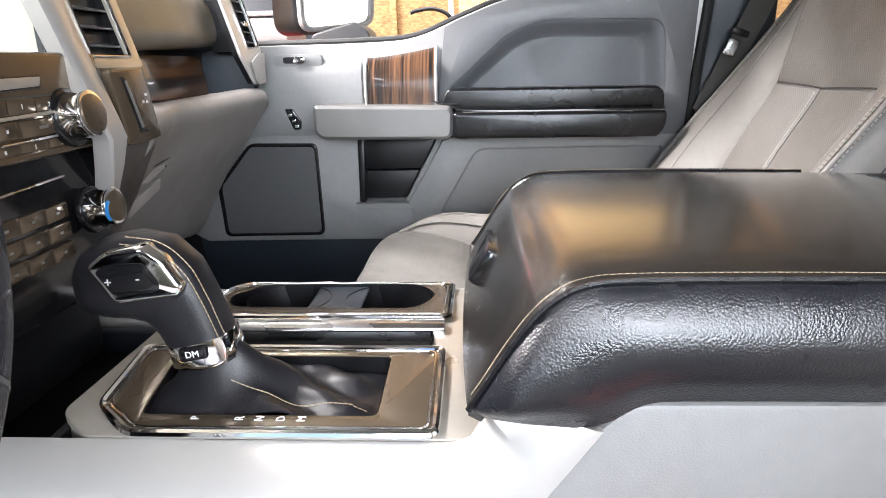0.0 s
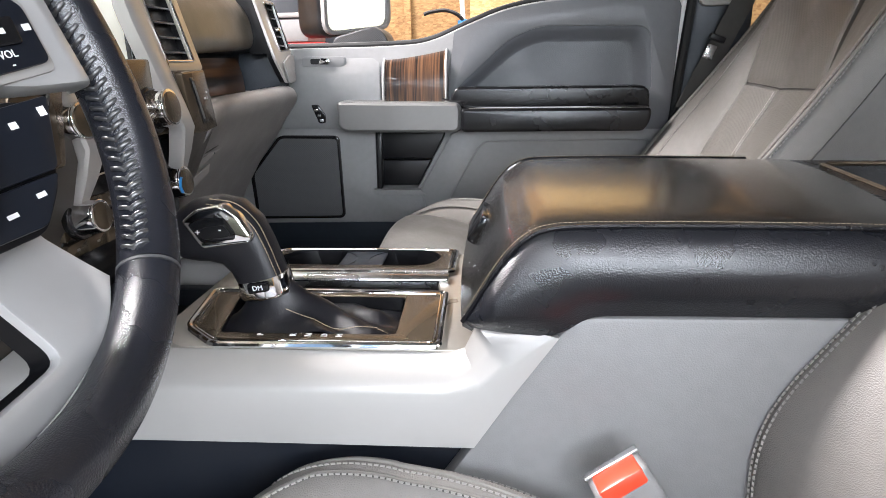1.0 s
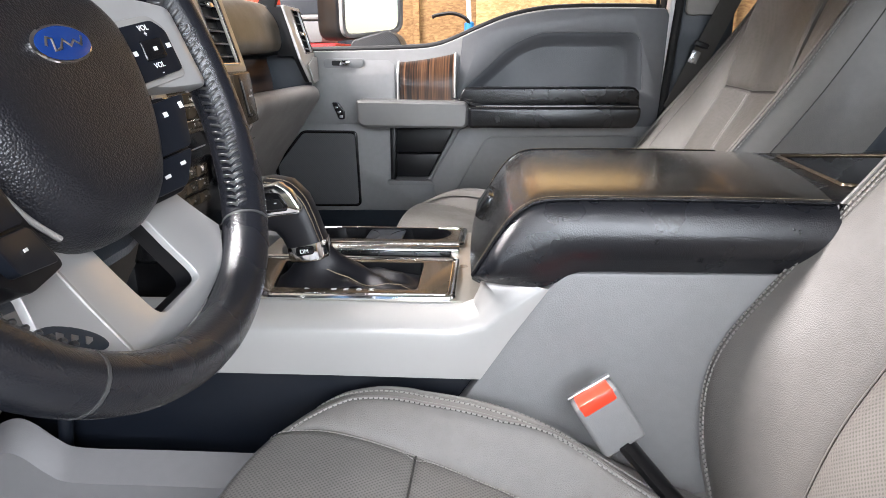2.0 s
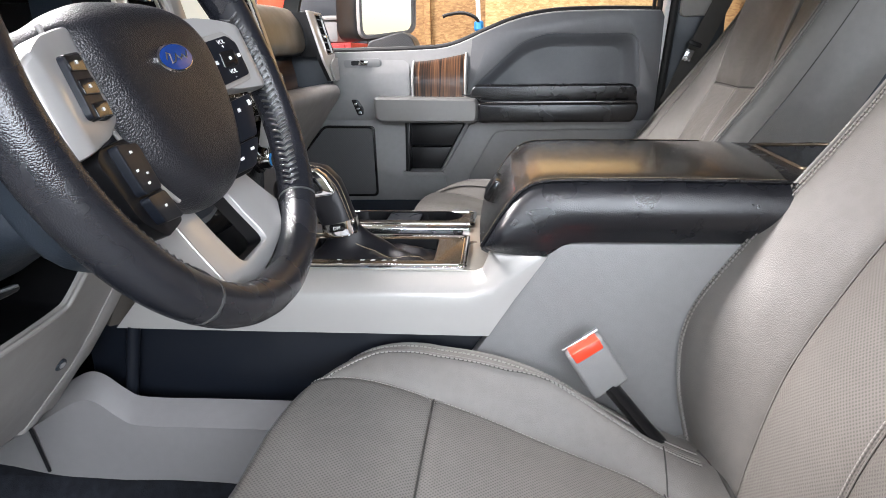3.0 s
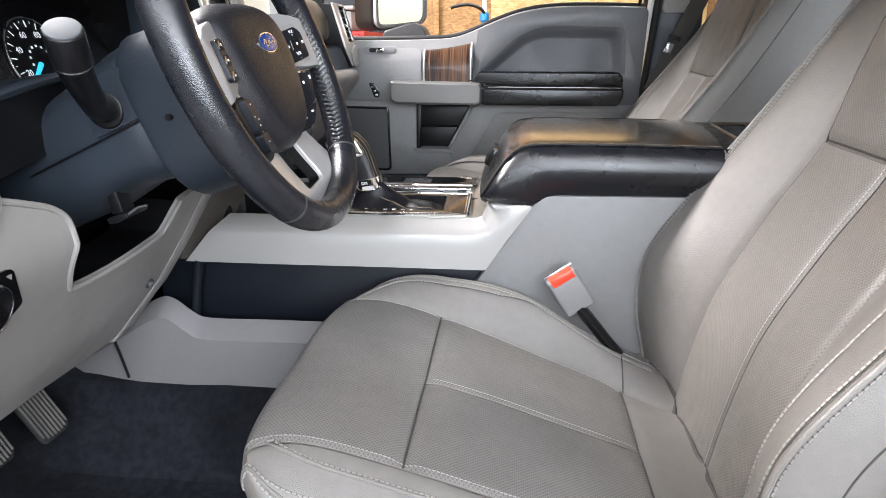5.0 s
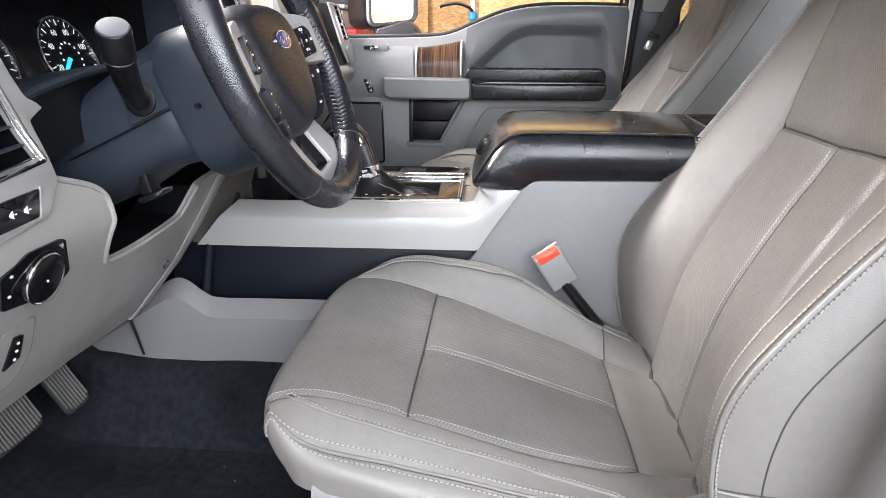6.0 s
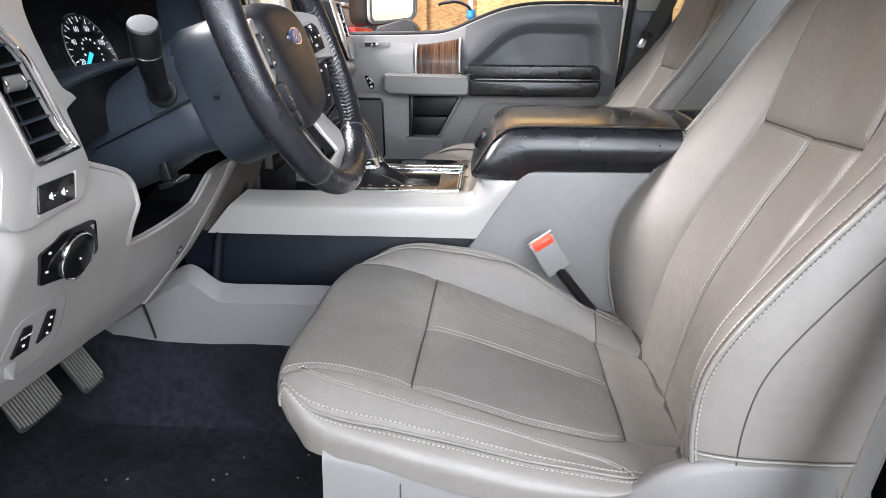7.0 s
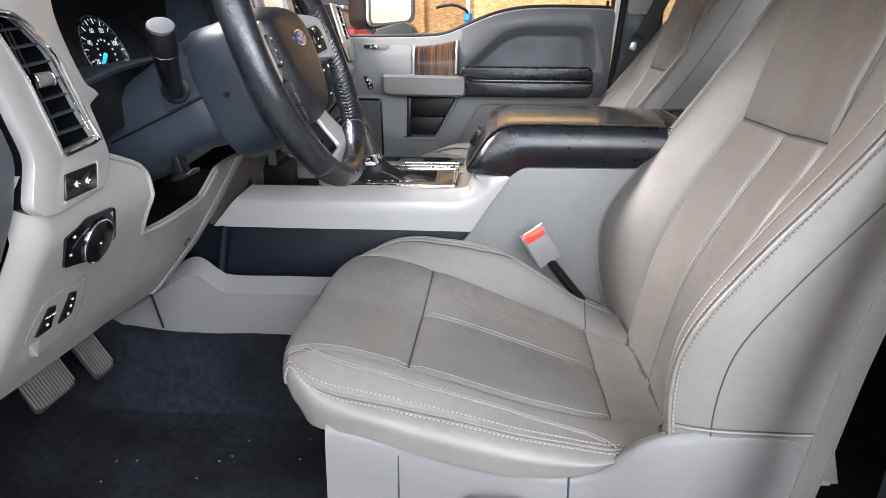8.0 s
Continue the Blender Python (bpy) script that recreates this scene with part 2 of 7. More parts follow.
def prism(pts, axis, a, b, bevel=0.0, seg=2, bm=None):
    """A polygon pulled along an axis from a to b, its edges rounded."""
    own = bmesh.new()
    lo = [own.verts.new(lift(p, axis, a)) for p in pts]
    hi = [own.verts.new(lift(p, axis, b)) for p in pts]
    n = len(pts)
    own.faces.new(lo)
    own.faces.new(hi[::-1])
    for i in range(n):
        own.faces.new((lo[i], hi[i], hi[(i + 1) % n], lo[(i + 1) % n]))
    bmesh.ops.recalc_face_normals(own, faces=own.faces)
    if bevel:
        rim = [e for e in own.edges if abs((e.verts[0].co - e.verts[1].co)["xyz".index(axis)]) < 1e-7]
        bmesh.ops.bevel(own, geom=rim, offset=bevel, segments=seg, profile=0.5, affect="EDGES", clamp_overlap=True)
    return join(own, bm)


def join(own, bm, m=None):
    if m is not None:
        bmesh.ops.transform(own, matrix=m, verts=own.verts)
    if bm is None:
        return own
    me = bpy.data.meshes.new("scratch")
    own.to_mesh(me)
    own.free()
    bm.from_mesh(me)
    bpy.data.meshes.remove(me)
    return bm


def box(c, s, bevel=0.0, m=None, seg=2, bm=None):
    own = bmesh.new()
    bmesh.ops.create_cube(own, size=1.0)
    bmesh.ops.scale(own, vec=s, verts=own.verts)
    if bevel:
        bmesh.ops.bevel(own, geom=list(own.edges), offset=bevel, segments=seg, profile=0.5, affect="EDGES", clamp_overlap=True)
    t = Matrix.Translation(c) @ (m if m is not None else Matrix())
    return join(own, bm, t)


def holed(outer, holes, axis, a, b, bevel=0.0, bm=None):
    """A plate with openings that go through it."""
    own = bmesh.new()
    edges = []
    for loop in [outer] + holes:
        vs = [own.verts.new(lift(p, axis, a)) for p in loop]
        edges += [own.edges.new((vs[i], vs[(i + 1) % len(vs)])) for i in range(len(vs))]
    bmesh.ops.triangle_fill(own, edges=edges, use_beauty=True, use_dissolve=True)
    faces = list(own.faces)
    r = bmesh.ops.extrude_face_region(own, geom=faces)
    d = [0, 0, 0]
    d["xyz".index(axis)] = b - a
    bmesh.ops.translate(own, vec=d, verts=[g for g in r["geom"] if isinstance(g, bmesh.types.BMVert)])
    bmesh.ops.recalc_face_normals(own, faces=own.faces)
    if bevel:
        k = "xyz".index(axis)
        rim = [e for e in own.edges if abs(e.verts[0].co[k] - a) < 1e-6 and abs(e.verts[1].co[k] - a) < 1e-6 and e.calc_face_angle(0) > 1.0]
        bmesh.ops.bevel(own, geom=rim, offset=bevel, segments=2, profile=0.5, affect="EDGES", clamp_overlap=True)
    return join(own, bm)


def curve(pts, n=8, closed=False):
    """A smooth line through points."""
    p = [Vector(q) for q in pts]
    k, out = len(p), []
    for i in range(k if closed else k - 1):
        if closed:
            a, b, c, d = p[i - 1], p[i], p[(i + 1) % k], p[(i + 2) % k]
        else:
            a, b, c, d = p[max(i - 1, 0)], p[i], p[i + 1], p[min(i + 2, k - 1)]
        for j in range(n):
            t = j / n
            out.append(0.5 * ((2 * b) + (c - a) * t + (2 * a - 5 * b + 4 * c - d) * t * t + (3 * b - a - 3 * c + d) * t ** 3))
    if not closed:
        out.append(p[-1])
    return out


def tube(path, r, n=8, closed=False, bm=None, flat=1.0):
    """A round rod along a path; r may be one radius for each point."""
    own = bmesh.new()
    p = [Vector(q) for q in path]
    k = len(p)
    rings, up = [], None
    for i in range(k):
        a = p[i - 1] if (closed or i) else p[i]
        b = p[(i + 1) % k] if (closed or i < k - 1) else p[i]
        d = (b - a).normalized()
        if up is None:
            up = d.orthogonal().normalized() if abs(d.z) > 0.95 else Vector((0, 0, 1))
        side = d.cross(up)
        side = side.normalized() if side.length > 1e-6 else d.orthogonal().normalized()
        up = side.cross(d).normalized()
        ri = r[i] if isinstance(r, (list, tuple)) else r
        rings.append([own.verts.new(p[i] + side * math.cos(2 * math.pi * j / n) * ri + up * math.sin(2 * math.pi * j / n) * ri * flat) for j in range(n)])
    for i in range(k if closed else k - 1):
        A, B = rings[i], rings[(i + 1) % k]
        for j in range(n):
            own.faces.new((A[j], A[(j + 1) % n], B[(j + 1) % n], B[j]))
    if not closed:
        own.faces.new(rings[0][::-1])
        own.faces.new(rings[-1])
    return join(own, bm)


def sheet(rows, thick=0.0, inn=(-0.3, 0, -1), bm=None):
    """A surface through rows of points, given thickness on the side that inn points to."""
    own = bmesh.new()
    v = [[own.verts.new(q) for q in row] for row in rows]
    n, m = len(v), len(v[0])
    for i in range(n - 1):
        for j in range(m - 1):
            own.faces.new((v[i][j], v[i + 1][j], v[i + 1][j + 1], v[i][j + 1]))
    own.normal_update()
    if thick:
        mean = Vector((0, 0, 0))
        for f in own.faces:
            mean += f.normal * f.calc_area()
        sign = 1 if mean.dot(Vector(inn)) > 0 else -1
        w = [[own.verts.new(q.co + q.normal * sign * abs(thick)) for q in row] for row in v]
        for i in range(n - 1):
            for j in range(m - 1):
                own.faces.new((w[i][j], w[i][j + 1], w[i + 1][j + 1], w[i + 1][j]))
        loop = [(i, 0) for i in range(n)] + [(n - 1, j) for j in range(1, m)] + [(i, m - 1) for i in range(n - 2, -1, -1)] + [(0, j) for j in range(m - 2, 0, -1)]
        for a, b in zip(loop, loop[1:] + loop[:1]):
            own.faces.new((v[a[0]][a[1]], v[b[0]][b[1]], w[b[0]][b[1]], w[a[0]][a[1]]))
    return join(own, bm)


def leaning(bm, z0, k):
    """Leans a shape forward: x falls by k for each metre above z0."""
    for v in bm.verts:
        v.co.x -= k * (v.co.z - z0)
    return bm


def loft(rings, cap=True, bm=None):
    own = bmesh.new()
    v = [[own.verts.new(q) for q in ring] for ring in rings]
    n = len(v[0])
    for i in range(len(v) - 1):
        for j in range(n):
            own.faces.new((v[i][j], v[i][(j + 1) % n], v[i + 1][(j + 1) % n], v[i + 1][j]))
    if cap:
        own.faces.new(v[0][::-1])
        own.faces.new(v[-1])
    return join(own, bm)


def disc(c, axis, r, depth, bevel=0.0, n=28, bm=None, r2=None):
    """A turned knob or cap: a short cylinder along an axis vector."""
    own = bmesh.new()
    bmesh.ops.create_cone(own, cap_ends=True, segments=n, radius1=r, radius2=r if r2 is None else r2, depth=depth)
    if bevel:
        rim = [e for e in own.edges if abs(e.verts[0].co.z - e.verts[1].co.z) < 1e-7]
        bmesh.ops.bevel(own, geom=rim, offset=bevel, segments=3, profile=0.5, affect="EDGES", clamp_overlap=True)
    q = Vector(axis).to_track_quat("Z", "Y").to_matrix().to_4x4()
    return join(own, bm, Matrix.Translation(c) @ q)


def stitches(path, step=0.0045, length=0.0030, r=0.00045, bm=None):
    """A row of thread stitches along a path."""
    p = [Vector(q) for q in path]
    own = bmesh.new() if bm is None else bm
    run = 0.0
    spans = [(p[j], p[j + 1], (p[j + 1] - p[j]).length) for j in range(len(p) - 1)]
    base = 0.0
    for a, b, ln in spans:
        while run < base + ln and ln > 1e-9:
            s = a.lerp(b, (run - base) / ln)
            d = (b - a) / ln
            side = d.cross(Vector((0.3, -0.5, 0.8))).normalized() * r
            up = side.cross(d).normalized() * r
            e = s + d * length
            q = [own.verts.new(s - side), own.verts.new(s + up * 1.6), own.verts.new(s + side), own.verts.new(e - side), own.verts.new(e + up * 1.6), own.verts.new(e + side)]
            own.faces.new((q[0], q[1], q[4], q[3]))
            own.faces.new((q[1], q[2], q[5], q[4]))
            own.faces.new((q[0], q[2], q[1]))
            own.faces.new((q[3], q[4], q[5]))
            run += step
        base += ln
    return own


def lettering(name, body, size, m, mat, parent, depth=0.0002):
    """Raised letters in the built-in font, lying in the local xy plane of m."""
    c = bpy.data.curves.new(name, "FONT")
    c.body, c.size, c.extrude, c.align_x, c.align_y = body, size, depth, "CENTER", "CENTER"
    c.resolution_u = 3
    tmp = new(name, c)
    me = bpy.data.meshes.new_from_object(tmp.evaluated_get(bpy.context.evaluated_depsgraph_get()))
    bpy.data.objects.remove(tmp)
    bpy.data.curves.remove(c)
    bm = bmesh.new()
    bm.from_mesh(me)
    bpy.data.meshes.remove(me)
    bmesh.ops.transform(bm, matrix=m, verts=bm.verts)
    return part(name, bm, mat, parent)


def axes(o, right, up):
    """A pose at o whose local x runs along right and y along up."""
    r, u = Vector(right).normalized(), Vector(up).normalized()
    n = r.cross(u).normalized()
    u = n.cross(r)
    return Matrix(((r.x, u.x, n.x, o[0]), (r.y, u.y, n.y, o[1]), (r.z, u.z, n.z, o[2]), (0, 0, 0, 1)))


def ngon(c, r, n=24, ry=None):
    return [(c[0] + r * math.cos(2 * math.pi * i / n), c[1] + (ry or r) * math.sin(2 * math.pi * i / n)) for i in range(n)]


# ---- the garage ----
GROUND = -0.42
X0, X1, Y0, Y1, TOP = -3.6, 4.6, -3.5, 3.3, 2.6


def setting(name, bm, mat, label, category):
    return tagged(part(name, bm, mat), label, category, kind="structure")


setting("floor", box(((X0 + X1) / 2, (Y0 + Y1) / 2, GROUND - 0.06), (X1 - X0 + 0.4, Y1 - Y0 + 0.4, 0.12)), concrete, "grey concrete garage floor", "floor")
setting("ceiling", box(((X0 + X1) / 2, (Y0 + Y1) / 2, TOP + 0.05), (X1 - X0 + 0.4, Y1 - Y0 + 0.4, 0.1)), dim_board, "painted garage ceiling above the truck", "ceiling")
wall_east = setting("wall_east", box((X0 / 2 + X1 / 2, Y1 + 0.06, (GROUND + TOP) / 2), (X1 - X0, 0.12, TOP - GROUND)), osb, "garage wall of bare strand board", "wall")
setting("wall_north", box((X0 - 0.06, (Y0 + Y1) / 2, (GROUND + TOP) / 2), (0.12, Y1 - Y0 + 0.24, TOP - GROUND)), osb, "garage wall of bare strand board ahead of the truck", "wall")
setting("wall_south", holed([(Y0, GROUND), (Y1, GROUND), (Y1, TOP), (Y0, TOP)], [[(-2.2, GROUND + 0.01), (1.80, GROUND + 0.01), (1.80, 2.1), (-2.2, 2.1)]], "x", X1, X1 + 0.12), osb, "garage wall with the open vehicle door", "wall")
setting("wall_west", holed([(X0, GROUND), (X1, GROUND), (X1, TOP), (X0, TOP)], [[(-2.5, GROUND + 0.01), (2.5, GROUND + 0.01), (2.5, 2.4), (-2.5, 2.4)]], "y", Y0 - 0.12, Y0), osb, "painted garage wall with a wide open door", "wall")
# housings for the added strip lamps, all out of view
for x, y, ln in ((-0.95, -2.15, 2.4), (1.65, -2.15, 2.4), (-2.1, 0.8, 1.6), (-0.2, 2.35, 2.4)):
    fix = thing("unseen_ceiling_light", "white strip light added on the unseen garage ceiling", "ceiling light", (x, y, TOP), "garage strip lights")
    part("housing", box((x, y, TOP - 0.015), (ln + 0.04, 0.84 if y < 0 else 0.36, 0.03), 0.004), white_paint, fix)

# studs, a joint strip and a board painted brighter for the light on the far wall
for i, (x, w) in enumerate(((-0.385, 0.035), (1.25, 0.09), (2.2, 0.09))):
    # the narrow first strip stands for a joint between two boards
    tagged(part("trim", box((x, Y1 - 0.02, (GROUND + TOP) / 2), (w, 0.038, TOP - GROUND), 0.003), osb), "upright strip on the strand board wall", "wall stud", kind="structure")
board = thing("wall_panel", "strand board sheet on the far garage wall, its brighter light painted in", "panel", (0.55, Y1 - 0.02, GROUND))
part("panel", box((0.55, Y1 - 0.03, 1.0), (1.22, 0.018, 2.44), 0.001), osb_lit, board)

tool = thing("jack_handle", "blue and white handled tool leaning on the wall", "garage tool", (-0.085, 3.0, GROUND))
part("shaft", tube([(-0.075, 3.0, GROUND), (-0.085, 3.0, 1.10), (-0.095, 3.0, 1.32)], 0.012, 10), white_paint, tool)
part("collar", tube([(-0.085, 3.0, 1.06), (-0.085, 3.0, 1.085), (-0.086, 3.0, 1.095), (-0.087, 3.0, 1.13), (-0.0875, 3.0, 1.135)], [0.016, 0.018, 0.026, 0.024, 0.016], 14), blue_plastic, tool, "blue collar")
part("grip", tube([(-0.094, 3.0, 1.27), (-0.10, 3.0, 1.5)], 0.020, 12), blue_plastic, tool)
part("hook", tube(curve([(-0.085, 2.985, 1.125), (-0.11, 2.98, 1.155), (-0.17, 2.975, 1.175), (-0.24, 2.97, 1.168), (-0.27, 2.97, 1.158)]), 0.009), black_plastic, tool)

chest = thing("tool_chest", "red steel tool chest by the garage wall", "tool chest", (-1.02, 2.85, GROUND))
part("body", box((-1.02, 2.85, 0.3075), (0.70, 0.5, 1.455), 0.01), red_paint, chest)
for z in (0.0, 0.2, 0.4, 0.6, 0.8, 0.945):
    part("drawer", box((-1.02, 2.595, z), (0.64, 0.012, 0.16), 0.004), red_paint, chest)
crate = thing("grey_crate", "grey storage crate standing on the red tool chest", "crate", (-0.93, 2.75, 1.035))
part("body", box((-0.93, 2.75, 1.085), (0.40, 0.3, 0.10), 0.015), grey_plastic, crate)
part("lid", box((-0.93, 2.75, 1.145), (0.42, 0.32, 0.02), 0.006), light_plastic, crate)
shelf = thing("storage_shelf", "dark steel storage shelf against the wall", "shelf", (-1.8, 3.2, GROUND))
for z in (0.2, 0.8, 1.4, 2.0):
    part("board", box((-1.8, 3.18, z), (2.2, 0.16, 0.03), 0.003), dark_plastic, shelf)
# one dark board, added to supply the dark background behind the shelf
part("dark_backing", box((-1.8, 3.27, 0.9), (2.24, 0.02, 2.3), 0.002), dark_plastic, shelf)
for x in (-2.9, -0.72):
    for y in (3.12, 3.24):
        part("post", box((x, y, 0.82), (0.04, 0.04, 2.48), 0.002), dark_plastic, shelf)
jug = thing("red_fuel_can", "red plastic fuel can standing on the grey crate", "fuel can", (-1.06, 2.75, 1.155))
part("body", box((-1.06, 2.75, 1.305), (0.16, 0.2, 0.3), 0.04), red_plastic, jug)
part("spout", tube([(-1.09, 2.75, 1.45), (-1.09, 2.75, 1.52)], 0.03), black_plastic, jug)

# ---- the truck's shell ----
cab = thing("truck_cab", "white pickup truck cab with its driver's door open", "truck", (0.2, CL, GROUND), kind="structure")
# roof, pillars and panels that close the cab
part("roof", sheet([[(x, y, 1.50 - 0.12 * ((x - 0.5) / 1.2) ** 2 - 0.10 * ((y - CL) / 0.75) ** 4) for y in np.linspace(CL - 0.76, CL + 0.76, 13)] for x in np.linspace(-0.35, 1.9, 11)], 0.03, (0, 0, 1)), headliner, cab, "pale headlining and roof")
for s in (-1, 1):
    y = CL + s * 0.79
    part("front_pillar", tube(curve([(-1.12, y + s * 0.03, 1.0), (-0.75, y, 1.21), (-0.36, y - s * 0.05, 1.40)]), 0.04), headliner, cab)
    part("roof_rail", tube(curve([(-0.36, y - s * 0.05, 1.40), (0.5, y - s * 0.06, 1.47), (1.9, y - s * 0.05, 1.38)]), 0.045), headliner, cab)
part("rear_wall", box((1.9, CL, 0.75), (0.06, 1.56, 1.3), 0.02), dark_plastic, cab)
part("firewall", box((-1.08, CL, 0.58), (0.06, 1.62, 0.9), 0.02), black_plastic, cab)
part("kick_panel", box((-0.84, CL + 0.80, 0.60), (0.50, 0.03, 0.84), 0.005), black_plastic, cab)
part("kick_panel", box((-0.84, CL - 0.85, 0.56), (0.50, 0.03, 0.76), 0.005), black_plastic, cab)
part("cowl", box((-1.2, CL, 1.0), (0.3, 1.6, 0.06), 0.02), black_plastic, cab)
part("hood", sheet([[(x, y, 1.0 - 0.10 * ((x + 1.2) / 1.1) ** 2 - 0.05 * ((y - CL) / 0.9) ** 4) for y in np.linspace(CL - 0.95, CL + 0.95, 9)] for x in np.linspace(-2.5, -1.3, 7)], 0.02), white_paint, cab)
part("floor_pan", box((0.45, CL, 0.18), (3.0, 1.62, 0.05)), black_plastic, cab)
part("sill_panel", box((0.45, CL - 0.80, 0.20), (3.0, 0.10, 0.14), 0.02), dark_plastic, cab)
part("sill_panel", box((0.45, CL + 0.83, 0.20), (3.0, 0.10, 0.14), 0.02), dark_plastic, cab)
glass = part("windscreen", sheet([[(-1.15 + 0.8 * t, y, 1.02 + 0.38 * t) for y in np.linspace(CL - 0.74, CL + 0.74, 7)] for t in np.linspace(0, 1, 6)], 0.004), window_glass, cab)
glass.visible_shadow = False

carpet_rows = []
for x in np.linspace(-1.0, 1.8, 40):
    row = []
    for y in np.linspace(-0.30, 1.37, 60):
        d = abs(y - CL)
        z = 0.245 + 0.155 * max(0.0, min(1.0, (0.33 - d) / 0.095))
        z += 0.22 * max(0.0, (-0.72 - x) / 0.28) ** 1.3
        z += 0.004 * noise.noise((x * 9, y * 9, 0)) + 0.0015 * noise.noise((x * 40, y * 40, 3))
        row.append((x, y, z))
    carpet_rows.append(row)
tagged(part("carpet", sheet(carpet_rows, 0.012), carpet), "black carpet on the cab floor", "carpet", kind="structure")

rng = random.Random(4)
bm = bmesh.new()
for i in range(46):   # lint and crumbs trodden into the carpet
    x, y = rng.uniform(-0.62, 0.05), rng.uniform(-0.26, 0.27)
    z = 0.2465 + 0.22 * max(0.0, (-0.72 - x) / 0.28) ** 1.3 + 0.004 * noise.noise((x * 9, y * 9, 0))
    box((x, y, z + 0.001), (rng.uniform(0.0015, 0.005), rng.uniform(0.001, 0.002), 0.001), 0.0, pose(0, 0, 0, 0, 0, rng.uniform(0, 180)), bm=bm)
tagged(part("carpet_lint", bm, thread), "pale lint and crumbs on the black carpet", "lint", kind="stuff")

# passenger side centre pillar, and the driver's own
part("centre_pillar", prism(fillet([(0.450, 0.25), (0.60, 0.25), (0.60, 1.45), (0.497, 1.45), (0.477, 1.05), (0.460, 0.84)], 0.02), "y", CL + 0.76, CL + 0.86, 0.01), dark_plastic, cab)
part("door_seal", tube([(0.452, CL + 0.768, 0.3), (0.453, CL + 0.768, 0.84), (0.471, CL + 0.768, 1.05), (0.49, CL + 0.74, 1.42)], 0.010), rubber, cab)
part("door_edge", prism([(0.430, 0.3), (0.441, 0.3), (0.441, 0.84), (0.459, 1.05), (0.478, 1.3), (0.466, 1.3), (0.449, 1.05), (0.431, 0.84)], "y", CL + 0.760, CL + 0.80, 0.002), white_paint, cab, "white painted door edge")
part("pillar_cover", prism(fillet([(0.483, 1.055), (0.555, 1.055), (0.585, 1.40), (0.50, 1.40)], 0.015), "y", CL + 0.745, CL + 0.762, 0.004), headliner, cab, "pale upper pillar cover")
part("centre_pillar", prism(fillet([(0.50, 0.25), (0.66, 0.25), (0.66, 1.45), (0.56, 1.45), (0.54, 1.0)], 0.02), "y", CL - 0.86, CL - 0.76, 0.01), dark_plastic, cab)
part("rear_door", prism(fillet([(0.62, 0.27), (1.75, 0.27), (1.75, 1.02), (0.62, 1.02)], 0.03), "y", CL + 0.78, CL + 0.86, 0.01), dark_plastic, cab)
part("rear_door", prism(fillet([(0.68, 0.27), (1.75, 0.27), (1.75, 1.02), (0.68, 1.02)], 0.03), "y", CL - 0.86, CL - 0.78, 0.01), dark_plastic, cab)

rear = thing("rear_bench", "dark rear bench seat behind the front seats", "seat", (1.4, CL, 0.25))
part("cushion", box((1.35, CL, 0.45), (0.5, 1.3, 0.16), 0.05, seg=3), dark_plastic, rear)
part("backrest", box((1.68, CL, 0.85), (0.16, 1.3, 0.7), 0.05, pose(0, 0, 0, 0, 12, 0), seg=3), dark_plastic, rear)

# ---- passenger door ----
DY = 1.300   # its inner face
door = thing("passenger_door", "grey passenger door trim with a wood inlay and black armrest", "car door", (0, DY, 0.3))
sill = curve([(-0.62, 0.985), (-0.40, 0.986), (-0.18, 0.988), (-0.09, 0.997), (0.0, 1.032), (0.08, 1.060), (0.173, 1.075), (0.30, 1.077), (0.44, 1.073)], 5)
sill = [(p[0], p[1]) for p in [Vector((q[0], q[1])) for q in sill]]
outline = sill + [(0.450, 1.060), (0.444, 0.85), (0.43, 0.58), (0.40, 0.565), (-0.12, 0.580), (-0.57, 0.577), (-0.61, 0.60), (-0.62, 0.80)]
pocket = fillet([(-0.216, 0.796), (-0.056, 0.796), (-0.126, 0.665), (-0.220, 0.665)], [0.006, 0.01, 0.012, 0.006])
part("door_panel", holed(outline, [pocket], "y", DY, DY + 0.05, 0.006), door_grey, door)
part("outer_skin", prism([(-0.66, 0.25), (0.46, 0.25), (0.46, 0.985), (-0.66, 0.985)], "y", DY + 0.17, DY + 0.22, 0.01), white_paint, door)
part("sill_seal", tube([(p[0], DY + 0.035, p[1] + 0.005) for p in sill], 0.0065), rubber, door)
part("window_pane", prism([(-0.60, 0.62), (0.44, 0.62), (0.44, 0.975), (-0.60, 0.965)], "y", DY + 0.10, DY + 0.104), window_glass, door, "lowered window pane")
part("window_frame", tube([(0.47, DY + 0.09, 1.0), (0.455, DY + 0.04, 1.38), (-0.32, DY + 0.04, 1.40), (-0.66, DY + 0.10, 1.18), (-0.80, DY + 0.1, 1.02)], 0.022), rubber, door)
# slate upper section with its hollow
up_out = [(-0.052, 0.865)] + [(p[0], p[1] - 0.004) for p in sill if p[0] > -0.045] + [(0.446, 1.055), (0.441, 0.86), (0.436, 0.80), (-0.02, 0.80)]
hollow = fillet([(-0.040, 0.885), (0.085, 0.997), (0.150, 1.022), (0.385, 1.018), (0.397, 0.885)], [0.01, 0.05, 0.06, 0.03, 0.01], 5)
part("upper_trim", holed(up_out, [hollow], "y", DY - 0.020, DY + 0.004, 0.015), door_border, door, "slate grey upper door trim")
